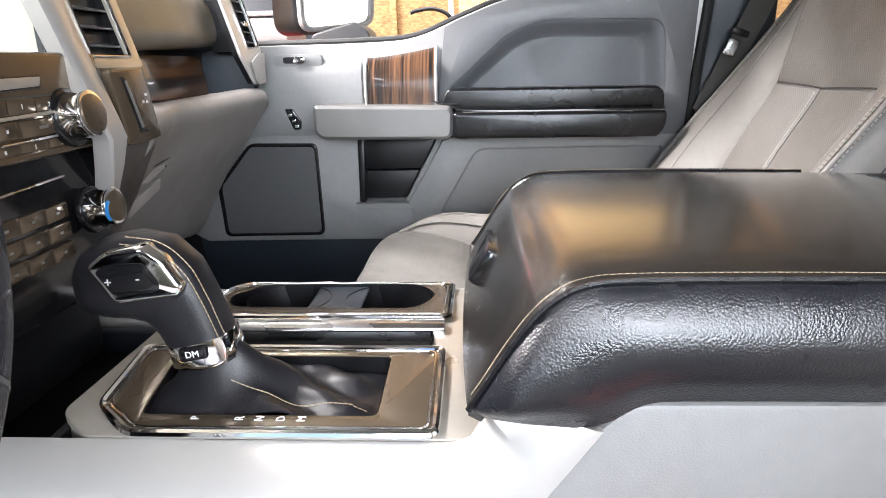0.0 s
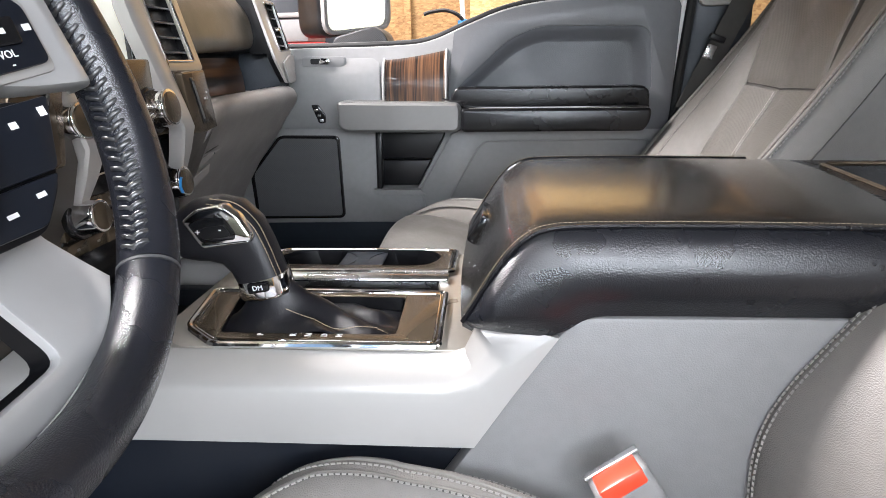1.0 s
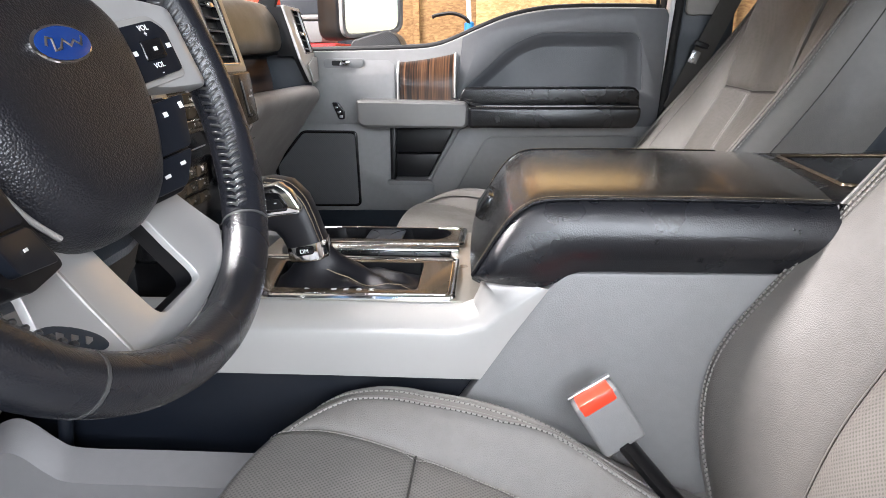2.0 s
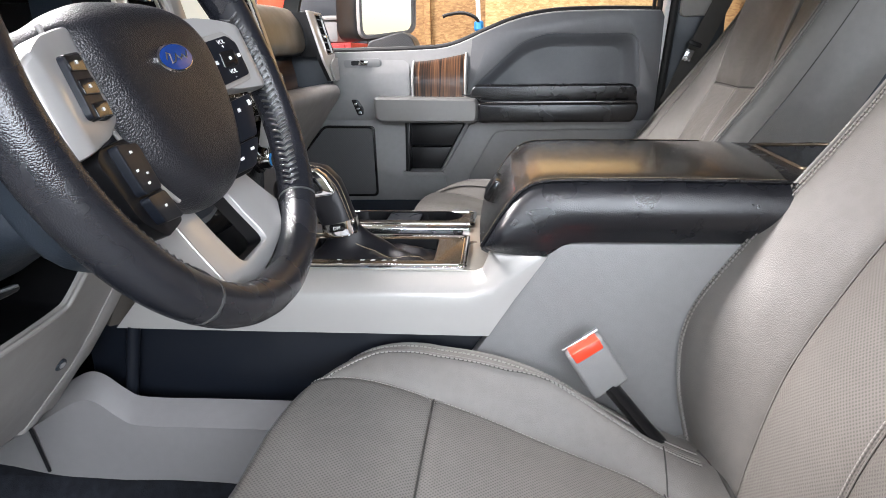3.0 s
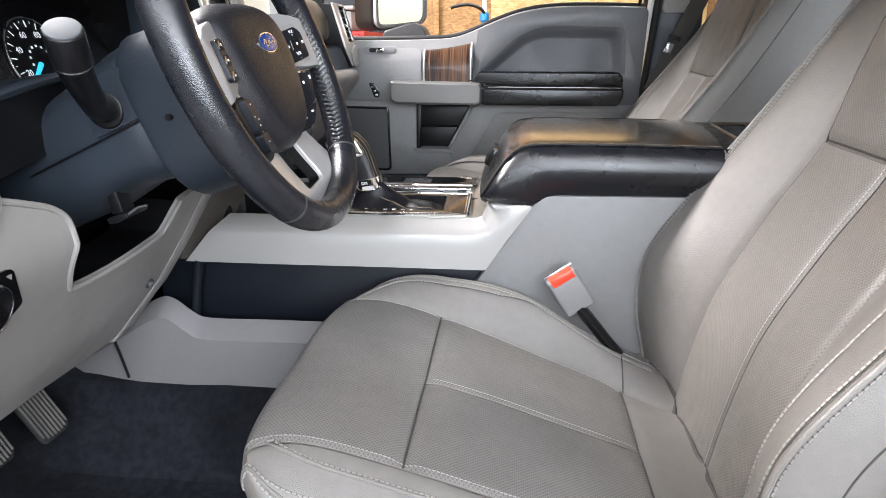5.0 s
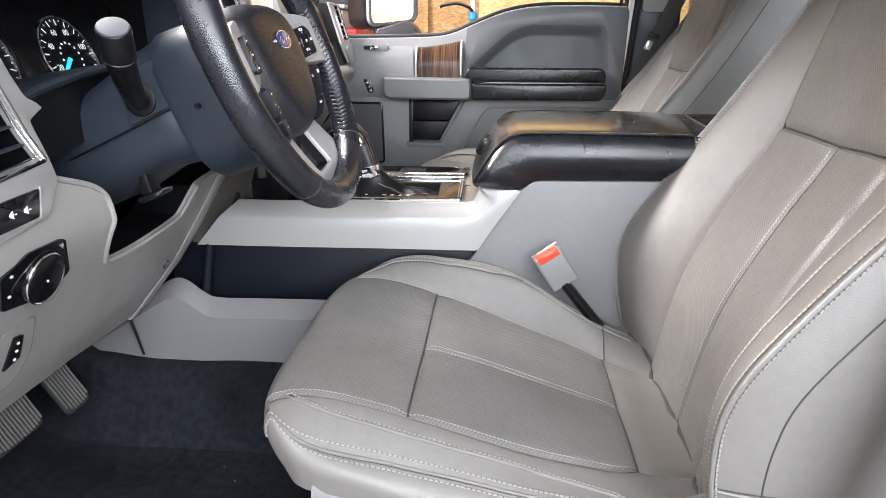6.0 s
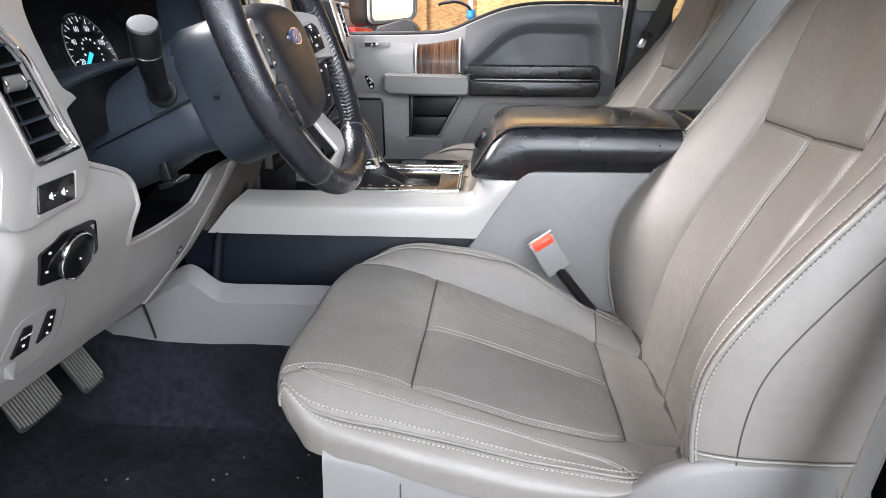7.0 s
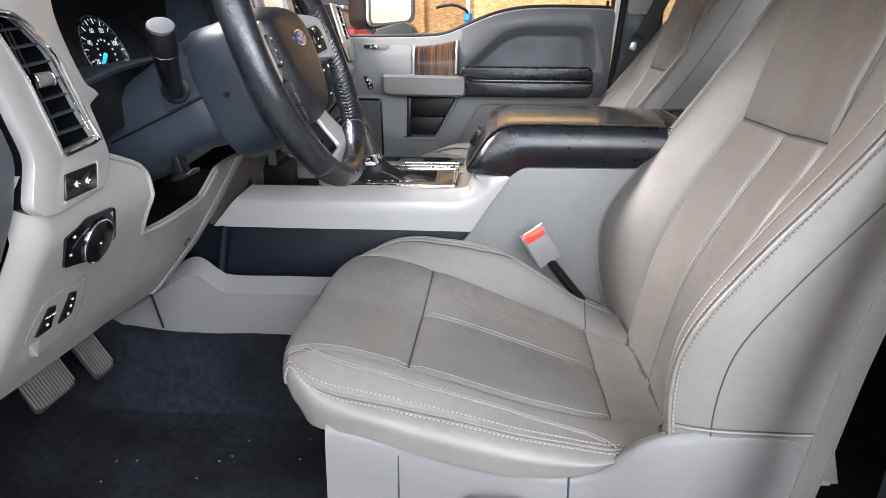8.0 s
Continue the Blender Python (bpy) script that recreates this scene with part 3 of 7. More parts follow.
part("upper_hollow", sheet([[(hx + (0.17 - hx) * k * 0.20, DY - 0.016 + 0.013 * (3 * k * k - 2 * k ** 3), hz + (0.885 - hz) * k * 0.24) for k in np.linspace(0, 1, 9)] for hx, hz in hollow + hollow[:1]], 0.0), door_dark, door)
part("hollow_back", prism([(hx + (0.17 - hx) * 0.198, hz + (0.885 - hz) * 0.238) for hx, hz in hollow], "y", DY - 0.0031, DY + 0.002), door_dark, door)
# wood inlay, curving back into the sill at its top
wood_x0, wood_x1 = -0.190, -0.056
rows = []
for x in np.linspace(wood_x0, wood_x1, 9):
    k = (x - wood_x0) / (wood_x1 - wood_x0)
    ztop = 0.965 + 0.020 * k ** 1.5
    rise = ztop - 0.965
    prof = [(DY - 0.036, 0.862), (DY - 0.036, 0.898), (DY - 0.0345, 0.914 + 0.1 * rise), (DY - 0.0295, 0.930 + 0.3 * rise), (DY - 0.021, 0.943 + 0.5 * rise), (DY - 0.008, 0.954 + 0.8 * rise), (DY + 0.012, 0.9625 + rise), (DY + 0.034, 0.970 + rise)]
    rows.append([(x, p.x, p.y) for p in curve([Vector(q) for q in prof], 4)])
inlay = part("wood_inlay", sheet(rows, 0.006, (0, 1, 0)), veneer, door, "glossy zebra wood inlay")
for row, nm in ((rows[0], -0.003), (rows[-1], 0.003)):
    part("inlay_trim", tube([(q[0] + nm, q[1] - 0.001, q[2]) for q in row], 0.0030), silver, inlay)
# padded face beside the inlay, its top leaning back to the sill
rows = []
for x in np.linspace(-0.60, -0.206, 9):
    k = 1.0 if x < -0.215 else 0.35
    rows.append([(x, DY + dy * (k if dy < 0 else 1), z) for dy, z in ((0.0, 0.806), (-0.008, 0.815), (-0.012, 0.86), (-0.013, 0.925), (-0.010, 0.932), (0.004, 0.975), (0.012, 0.984))])
part("upper_pad", sheet(rows, 0.012, (0, 1, 0)), door_grey, door)
# pull handle
hb = [(-0.290, 0.872), (-0.026, 0.866), (-0.018, 0.855), (-0.020, 0.812), (-0.030, 0.803), (-0.275, 0.806), (-0.290, 0.818)]
part("pull_handle", prism(fillet(hb, 0.008), "y", DY - 0.085, DY + 0.0, 0.016, 1), handle_silver, door, "satin silver pull handle")
# armrest: two padded rolls
for prof, yy in (([(-0.045, 0.868), (-0.03, 0.898), (0.372, 0.896), (0.384, 0.885), (0.386, 0.852), (0.372, 0.850), (-0.015, 0.852)], DY - 0.060),
                 ([(-0.020, 0.855), (0.385, 0.852), (0.384, 0.825), (0.372, 0.803), (-0.018, 0.804)], DY - 0.088)):
    part("arm_pad", prism(fillet(prof, 0.010), "y", yy, DY + 0.0, 0.014, 4), arm_leather, door, "black stitched armrest pad")
part("arm_trim", tube(curve([(-0.06, DY - 0.045, 0.873), (-0.035, DY - 0.055, 0.868), (-0.005, DY - 0.070, 0.868), (0.02, DY - 0.078, 0.8565), (0.38, DY - 0.078, 0.8545)]), 0.0022), gloss_black, door)
part("arm_stitching", stitches([(0.0, DY - 0.083, 0.8545), (0.375, DY - 0.083, 0.8525)]), thread, door)
# lower relief, speaker, pocket
part("door_foot", prism(fillet([(-0.60, 0.60), (0.42, 0.60), (0.40, 0.32), (-0.55, 0.32)], 0.03), "y", DY + 0.012, DY + 0.05, 0.01), dark_plastic, door, "dark lower door trim")
low = fillet([(0.026, 0.774), (0.40, 0.776), (0.40, 0.595), (-0.06, 0.61), (-0.045, 0.65)], [0.02, 0.01, 0.01, 0.01, 0.02])
part("lower_rail", holed([(-0.02, 0.803), (0.435, 0.803), (0.432, 0.575), (-0.10, 0.585), (-0.118, 0.665), (-0.045, 0.792)], [low], "y", DY - 0.016, DY + 0.004, 0.008), door_grey, door)
spk = fillet([(-0.452, 0.792), (-0.308, 0.790), (-0.305, 0.592), (-0.525, 0.590), (-0.530, 0.70)], 0.014, 5)
ins = fillet([(-0.449, 0.785), (-0.314, 0.783), (-0.311, 0.598), (-0.518, 0.596), (-0.522, 0.70)], 0.011, 5)
part("speaker_frame", holed(spk, [ins], "y", DY - 0.008, DY + 0.002, 0.002), gloss_black, door)
mesh_grey = material("speaker_mesh", (0.082, 0.082, 0.086), 0.5, spots=0.22, vary=0.03, plane="xz")
part("speaker_grille", prism(ins, "y", DY - 0.004, DY + 0.002), mesh_grey, door, "perforated speaker grille")
for a, b, yy in ((0.732, 0.794, 0.012), (0.667, 0.728, 0.02)):
    part("pocket_insert", prism([(-0.214, b), (-0.058, b), (-0.058 - (b - a) * 0.53, a), (-0.218, a)] if a > 0.7 else [(-0.216, b), (-0.094, b), (-0.127, a), (-0.218, a)], "y", DY + yy, DY + 0.048, 0.004), black_plastic, door)
part("pocket_rim", prism([(-0.222, 0.80), (-0.207, 0.80), (-0.212, 0.662), (-0.224, 0.662)], "y", DY - 0.006, DY + 0.03, 0.003), black_plastic, door)
part("pocket_lip", prism(fillet([(-0.232, 0.664), (-0.118, 0.664), (-0.105, 0.652), (-0.226, 0.652)], 0.004), "y", DY - 0.022, DY + 0.002, 0.005), door_grey, door)
# lock handle, seat switch, lock pin
lock = part("release_plate", prism(fillet([(-0.383, 0.968), (-0.283, 0.968), (-0.283, 0.945), (-0.383, 0.945)], 0.009), "y", DY - 0.006, DY + 0.004, 0.001), door_grey, door)
part("release_pocket", prism(fillet([(-0.362, 0.963), (-0.330, 0.963), (-0.330, 0.951), (-0.362, 0.951)], 0.004), "y", DY - 0.0075, DY), black_plastic, lock)
part("release_lever", prism(fillet([(-0.337, 0.965), (-0.315, 0.963), (-0.318, 0.950), (-0.343, 0.951)], 0.004), "y", DY - 0.015, DY, 0.003), chrome, lock)
sw = part("switch_plate", prism(fillet([(-0.366, 0.862), (-0.350, 0.862), (-0.334, 0.838), (-0.336, 0.820), (-0.350, 0.820)], 0.004), "y", DY - 0.017, DY + 0.002, 0.001), gloss_black, door)
for dx, dz in ((-0.355, 0.85), (-0.348, 0.838), (-0.343, 0.827)):
    part("switch_button", box((dx, DY - 0.018, dz), (0.008, 0.003, 0.006), 0.001), steel, sw)
part("lock_pin", tube([(0.425, DY + 0.01, 1.065), (0.425, DY + 0.01, 1.098)], 0.005), black_plastic, door)
part("window_post", prism([(-0.60, 0.985), (-0.55, 0.985), (-0.42, 1.4), (-0.46, 1.4)], "y", DY + 0.05, DY + 0.07, 0.005), rubber, door)

mir = thing("side_mirror", "dark door mirror that shows the bright garage behind", "car mirror", (-0.33, 1.6, 0.99))
MT, MN = Vector((0.66, 0.75, 0)), Vector((0.75, -0.66, 0))   # along the glass, and out of it
M_mir = Matrix(((MT.x, 0, MN.x, -0.335), (MT.y, 0, MN.y, 1.70), (0, 1, 0, 1.046), (0, 0, 0, 1)))


def on_mirror(bm):
    bmesh.ops.transform(bm, matrix=M_mir, verts=bm.verts)
    return bm


def mirror_outline(grow):
    return fillet([(-0.104 - grow, -0.012 - grow), (0.107 + grow, 0.010 - grow), (0.112 + grow, 0.25 + grow), (-0.100 - grow, 0.25 + grow)], 0.030 + grow, 6)


part("housing", on_mirror(prism(mirror_outline(0.018), "z", -0.12, 0.0, 0.02, 3)), black_plastic, mir, "dark mirror housing")
part("mirror_rim", on_mirror(holed(mirror_outline(0.012), [mirror_outline(0.0)], "z", 0.012, -0.004, 0.003)), grey_plastic, mir, "pale rim round the glass")
part("mirror_glass", on_mirror(prism(mirror_outline(0.002), "z", -0.002, 0.004)), mirror_glass, mir, "mirror glass")
dotted = material("dotted_black_plastic", (0.03, 0.03, 0.032), 0.5, spots=0.75, vary=0.05, plane="xz")
part("foot", prism(fillet([(-0.385, 0.975), (-0.370, 1.018), (-0.265, 1.045), (-0.236, 1.028), (-0.213, 0.975)], 0.012), "y", DY + 0.27, 1.70, 0.012, 3), dotted, mir, "dotted dark mirror arm")
part("bracket", box((-0.30, DY + 0.24, 0.962), (0.15, 0.12, 0.03), 0.006), black_plastic, mir)

# ---- centre console ----
con = thing("centre_console", "silver and grey centre console with cup holders", "car console", (0.1, CL, 0.25))


def flip(pts):
    return [(p[0], 2 * CL - p[1], p[2]) for p in pts]


secs = [((-0.500, 0.345, 0.611), (-0.450, 0.345, 0.668), (-0.425, 0.374, 0.6905)),
        ((-0.300, 0.345, 0.611), (-0.300, 0.345, 0.669), (-0.300, 0.374, 0.6905)),
        ((-0.150, 0.345, 0.612), (-0.150, 0.345, 0.670), (-0.150, 0.374, 0.6905)),
        ((0.000, 0.345, 0.612), (0.005, 0.345, 0.671), (0.008, 0.374, 0.6905)),
        ((0.031, 0.345, 0.612), (0.036, 0.345, 0.676), (0.022, 0.374, 0.696)),
        ((0.066, 0.345, 0.667), (0.062, 0.345, 0.698), (0.034, 0.362, 0.727)),
        ((0.106, 0.347, 0.724), (0.102, 0.347, 0.7245), (0.062, 0.362, 0.7285))]
tunnel_plastic = material("tunnel_grey_plastic", (0.185, 0.178, 0.180), 0.5, grain=0.18, grain_scale=700, vary=0.03)


def bend_deck(bm):
    """The deck falls away towards both sides."""
    for v in bm.verts:
        v.co.z -= 0.17 * max(0.0, abs(v.co.y - CL) - 0.095)
    return bm


for side in (0, 1):
    rows = []
    for b, c, t in secs:
        b, c, t = Vector(b), Vector(c), Vector(t)
        row = [b, b.lerp(c, 0.5), b.lerp(c, 0.93), c.lerp(t, 0.10), c.lerp(t, 0.5), c.lerp(t, 0.92), t + Vector((0, 0.008, 0.001)), t + Vector((0, 0.012, -0.006))]
        rows.append([tuple(p) for p in row])
    part("side_trim", sheet([flip(r) for r in rows] if side else rows, 0.006, (0, -1 if side else 1, -0.5)), silver, con, "satin silver side trim")
    y0, y1 = (0.3495, 0.375) if not side else (2 * CL - 0.375, 2 * CL - 0.3495)
    panel = [(0.029, 0.610), (0.103, 0.7225)] + fillet([(0.103, 0.7225), (0.125, 0.742), (0.62, 0.745)], [0.0, 0.012, 0.0])[1:] + [(0.66, 0.70), (0.66, 0.30), (-0.10, 0.30), (-0.035, 0.515)]
    part("side_panel", prism(panel, "y", y0, y1, 0.004), grey_plastic, con, "grained grey side panel")
    # open bin under the silver trim, and the low tunnel trim
    a, b = (0.372, 0.395) if not side else (2 * CL - 0.395, 2 * CL - 0.372)
    part("bin_back", box((-0.26, (a + b) / 2, 0.54), (0.62, b - a, 0.20), 0.004), navy_plastic, con, "dark open side bin")
    rows = []
    for x, zt, yo in curve([Vector(q) for q in ((-0.80, 0.40, 0.02), (-0.70, 0.455, 0.012), (-0.632, 0.497, 0.004), (-0.585, 0.527, 0.0), (-0.545, 0.548, 0.0), (-0.520, 0.545, 0.0), (-0.490, 0.522, 0.0), (-0.460, 0.511, 0.0), (-0.35, 0.512, 0.0), (-0.20, 0.513, 0.0), (-0.05, 0.514, 0.0), (0.10, 0.515, 0.0))], 4):
        y = 0.300 + yo
        row = [(x, y - 0.004, 0.27), (x, y - 0.004, 0.36), (x, y, zt - 0.04), (x, y, zt - 0.030), (x, y + 0.004, zt - 0.026), (x, y + 0.022, zt - 0.004), (x, y + 0.028, zt), (x, y + 0.034, zt - 0.008), (x, y + 0.036, zt - 0.05)]
        rows.append(row)
    part("tunnel_trim", sheet([flip(r) for r in rows] if side else rows, 0.005, (0, -1 if side else 1, -0.2)), tunnel_plastic, con, "pale grey tunnel trim")
    ye = 0.352 if not side else 2 * CL - 0.352
    part("bin_end", tube([(-0.478, ye, 0.612), (-0.487, ye, 0.57), (-0.500, ye, 0.50), (-0.505, ye, 0.46)], 0.009, 10, flat=1.0), navy_plastic, con, "rounded front end of the bin")
    part("bin_floor", box((-0.20, (0.355 if not side else 2 * CL - 0.355), 0.462), (0.74, 0.07, 0.01)), navy_plastic, con)
    y = 0.295 if not side else 2 * CL - 0.295
    part("trim_joint", tube([(-0.632, y, 0.494), (-0.622, y, 0.45), (-0.612, y, 0.40)], 0.0025), black_plastic, con)

# top deck with its openings
DK = 0.702
well = fillet([(-0.226, 0.402), (-0.236, 0.486), (-0.047, 0.486), (-0.047, 0.402)], 0.006)
cups = fillet([(-0.236, 0.600), (-0.246, 0.640), (-0.226, 0.682), (-0.040, 0.682), (-0.020, 0.655), (-0.020, 0.620), (-0.040, 0.595)], 0.025, 4)
slot = fillet([(-0.236, 0.517), (-0.236, 0.540), (-0.014, 0.540), (-0.014, 0.517)], 0.003)
part("deck", bend_deck(holed(fillet([(-0.292, 0.408), (-0.262, 0.384), (0.028, 0.384), (0.034, 0.42), (0.034, 0.65), (0.028, 0.686), (-0.262, 0.686), (-0.292, 0.66)], 0.008), [well, cups, slot], "z", DK, DK - 0.02, 0.001)), champagne, con, "champagne console deck")
for pts, nm, hole in (([(-0.262, 0.410), (-0.226, 0.382), (-0.003, 0.384), (-0.003, 0.500), (-0.272, 0.503)], "shifter_surround", well),
                      ([(-0.262, 0.572), (-0.258, 0.672), (-0.246, 0.700), (-0.010, 0.696), (-0.001, 0.688), (-0.001, 0.572)], "cup_surround", cups)):
    o = fillet(pts, 0.008)
    part(nm, bend_deck(holed(o, [hole], "z", DK + 0.0045, DK + 0.0005, 0.001)), piano, con, "smoked gloss panel")
    part("chrome_frame", bend_deck(tube([(p[0], p[1], DK + 0.004) for p in o], 0.0034, closed=True)), chrome, con)
    ins = [(-0.133 + (p[0] + 0.133) * 0.955, (0.4415 if nm[0] == "s" else 0.642) + (p[1] - (0.4415 if nm[0] == "s" else 0.642)) * 0.91) for p in o]
    part("chrome_line", bend_deck(tube([(p[0], p[1], DK + 0.0046) for p in ins], 0.0010, 6, closed=True)), chrome, con)
for loop, mid in ((well, (-0.14, 0.444)), (slot, (-0.125, 0.5285)), (cups, (-0.133, 0.64))):   # black walls of the openings
    near = [(mid[0] + (p[0] - mid[0]) * 0.994, mid[1] + (p[1] - mid[1]) * 0.99) for p in loop]
    part("opening_liner", bend_deck(loft([[(p[0], p[1], DK + 0.0038) for p in near], [(p[0], p[1], DK - 0.034) for p in near]], cap=False)), black_plastic, con)
part("front_bay", sheet([[(-0.288, y, 0.69), (-0.300, y, 0.64), (-0.33, y, 0.615), (-0.44, y, 0.615)] for y in np.linspace(0.384, 0.686, 6)], 0.006), black_plastic, con, "dark open bay ahead of the deck")
part("shifter_well", box((-0.14, 0.444, DK - 0.045), (0.23, 0.12, 0.04), 0.002), black_plastic, con)
part("slot_floor", box((-0.125, 0.5285, DK - 0.03), (0.23, 0.03, 0.03)), black_plastic, con)
# cup wells
part("cup_liner", loft([[(p[0], p[1], DK - 0.001) for p in cups], [(-0.133 + (p[0] + 0.133) * 0.97, 0.64 + (p[1] - 0.64) * 0.96, DK - 0.08) for p in cups]], cap=False), black_plastic, con)
for cx in (-0.183, -0.072):
    rings = [[(cx + r * math.cos(a), 0.642 + r * 0.92 * math.sin(a), z) for a in np.linspace(0, 2 * math.pi, 25)[:-1]] for r, z in ((0.047, DK - 0.003), (0.044, DK - 0.03), (0.040, DK - 0.075), (0.001, DK - 0.077))]
    part("cup_well", loft(rings, cap=False), black_plastic, con, "round black cup holder")
part("cup_bridge", prism(fillet([(-0.158, DK - 0.004), (-0.097, DK - 0.004), (-0.105, DK - 0.018), (-0.118, DK - 0.026), (-0.137, DK - 0.026), (-0.150, DK - 0.018)], 0.004), "y", 0.600, 0.682, 0.002), dark_plastic, con)
part("cup_floor", box((-0.13, 0.64, DK - 0.085), (0.24, 0.11, 0.01)), black_plastic, con)
part("rail", prism(fillet([(0.5395, DK - 0.01), (0.540, DK + 0.006), (0.546, DK + 0.009), (0.558, DK + 0.008), (0.562, DK + 0.002)], 0.003), "x", -0.26, -0.004, 0.003), steel, con, "satin silver rail between the panels")
part("rail_edge", tube([(-0.25, 0.565, DK + 0.004), (-0.006, 0.565, DK + 0.004)], 0.002), chrome, con)

# gear letters, read from the driver's seat
for ch, x in (("P", -0.180), ("R", -0.147), ("N", -0.132), ("D", -0.116), ("M", -0.101)):
    lettering("gear_letter", ch, 0.0092, axes((x, 0.3935, DK + 0.0001), (0, 1, 0), (-1, 0, 0)), white_mark, con)

# ---- armrest lid ----
lid = thing("armrest_lid", "black leather armrest lid with pale stitching on the console", "armrest", (0.25, CL, 0.74))
edge = [(0.021, 0.737), (0.032, 0.754), (0.047, 0.779), (0.062, 0.800), (0.076, 0.813), (0.092, 0.8205), (0.12, 0.8235), (0.2, 0.824), (0.30, 0.823), (0.392, 0.821)]
edge_s = [(p[0], p[1]) for p in curve([Vector((a, b, 0)) for a, b in edge], 5)]
LN, LF = 0.350, 2 * CL - 0.350
rows = []
for i, (x, z) in enumerate(edge_s):
    row = []
    for k in np.linspace(0, 1, 23):
        y = LN + (LF - LN) * k
        crown = 0.011 * (1 - (2 * k - 1) ** 2) ** 0.8
        fall = 0.004 * (abs(2 * k - 1) ** 10)
        sx = 0.036 * k * min(1.0, max(0.0, (x - 0.30) / 0.09))
        row.append((x + sx - crown * 0.6 * (1 if x < 0.07 else 0), y, z + crown * min(1, (x - 0.02) / 0.05) - fall))
    rows.append(row)
part("lid_top", sheet(rows, 0.010, (0.3, 0, -1)), lid_leather, lid, "smooth black leather lid top")
for side in (0, 1):
    low = [(0.021, 0.737), (0.030, 0.7315), (0.045, 0.7285), (0.06, 0.7265), (0.08, 0.725), (0.096, 0.7245), (0.115, 0.731), (0.132, 0.7415), (0.16, 0.744), (0.25, 0.7445), (0.38, 0.7445), (0.395, 0.7445)]
    lo = [(p[0], p[1]) for p in curve([Vector((a, b, 0)) for a, b in low], 4)]
    n = len(edge_s)
    rows = []
    for i in range(1, n):
        t = i / (n - 1)
        q = t * (len(lo) - 1)
        j = min(int(q), len(lo) - 2)
        b = Vector(lo[j]).lerp(Vector(lo[j + 1]), q - j)
        a = Vector(edge_s[i])
        row = []
        for k in np.linspace(0, 1, 11):
            p = a.lerp(b, k)
            bulge = 0.021 * math.sin(math.pi * min(1, k * 1.05)) ** 0.8 * min(1.0, (a - b).length / 0.05)
            y = LN + 0.001 - bulge
            row.append((p.x, y, p.y))
        rows.append(row)
    part("lid_side", sheet([flip(r) for r in rows] if side else rows, 0.006, (0, -1 if side else 1, 0)), pad_leather, lid, "padded black leather lid side")
    pipe = [(x, LN - 0.001, z + 0.0005) for x, z in edge_s]
    part("lid_piping", tube(flip(pipe) if side else pipe, 0.0022, 6), black_leather, lid)
    st = [(x - 0.0015, LN + 0.0055, z + 0.0028) for x, z in edge_s[2:]]
    part("lid_stitching", stitches(flip(st) if side else st, 0.0042, 0.003, 0.0003), gold_thread, lid)
part("lid_core", prism([(0.045, 0.735), (0.10, 0.73), (0.13, 0.745), (0.39, 0.745), (0.39, 0.80), (0.10, 0.80)], "y", LN + 0.006, LF - 0.006), black_plastic, lid)
# latch in the lid's sloping front
part("latch_pocket", box((0.034, 0.560, 0.772), (0.016, 0.075, 0.036), 0.004, pose(0, 0, 0, 0, 33, 0)), gloss_black, lid)
part("latch_lever", box((0.028, 0.560, 0.762), (0.010, 0.065, 0.014), 0.003, pose(0, 0, 0, 0, 33, 0)), champagne, lid)

tray = thing("console_tray", "black rear tray of the console behind the lid", "tray", (0.5, CL, 0.74))
rim = [(0.396, LN - 0.004), (0.431, LF + 0.004), (0.70, LF + 0.004), (0.70, LN - 0.004)]
hole = fillet([(0.445, 0.44), (0.465, LF - 0.05), (0.66, LF - 0.05), (0.66, 0.44)], 0.012)
part("tray_body", holed(rim, [hole], "z", 0.8205, 0.745, 0.003), black_leather, tray)
part("tray_floor", box((0.55, CL, 0.752), (0.27, 0.33, 0.01)), gloss_black, tray)
part("tray_trim", tube([(p[0], p[1], 0.8215) for p in hole], 0.003, closed=True), piano, tray)

# ---- gear selector ----
gear = thing("gear_selector", "black leather gear selector with chrome collar and boot", "gear selector", (-0.18, 0.444, 0.69))


def section(c, d, wx, wy, n=16, p=2.6):
    """A rounded-square ring round c, square to d; wx along the truck, wy across it."""
    d = Vector(d).normalized()
    across = Vector((0, 1, 0))
    along = across.cross(d).normalized()
    ring = []
    for i in range(n):
        a = 2 * math.pi * i / n
        s, k = math.sin(a), math.cos(a)
        ring.append(tuple(Vector(c) + along * wx * math.copysign(abs(k) ** (2 / p), k) + across * wy * math.copysign(abs(s) ** (2 / p), s)))
    return ring


def boot_z(x, y):
    """Soft leather drawn up to the collar, slack and folded behind it."""
    d = math.hypot((x + 0.184) / (1.0 if x < -0.184 else 1.55), (y - 0.444) * 1.25)
    z = 0.689 + 0.052 * math.exp(-(max(0, d - 0.014) / 0.021) ** 1.15)
    k = min(1.0, max(0.0, (x + 0.165) / 0.03)) * min(1.0, max(0.0, (-0.052 - x) / 0.02))
    z += k * (0.0036 * math.sin((y - 0.40) * 150 + x * 38 + 1.2 * math.sin(x * 60)) + 0.003 * noise.noise((x * 38, y * 60, 1.0)) + 0.005)
    return z


part("boot", sheet([[(x, y, boot_z(x, y)) for y in np.linspace(0.404, 0.484, 33)] for x in np.linspace(-0.232, -0.049, 64)], 0.002, (0, 0, -1)), smooth_black, gear, "creased black leather boot", sharp=80)
seam = [(x, 0.4235 - 0.05 * (x + 0.163), boot_z(x, 0.4235 - 0.05 * (x + 0.163)) + 0.0012) for x in np.linspace(-0.163, -0.058, 40)]
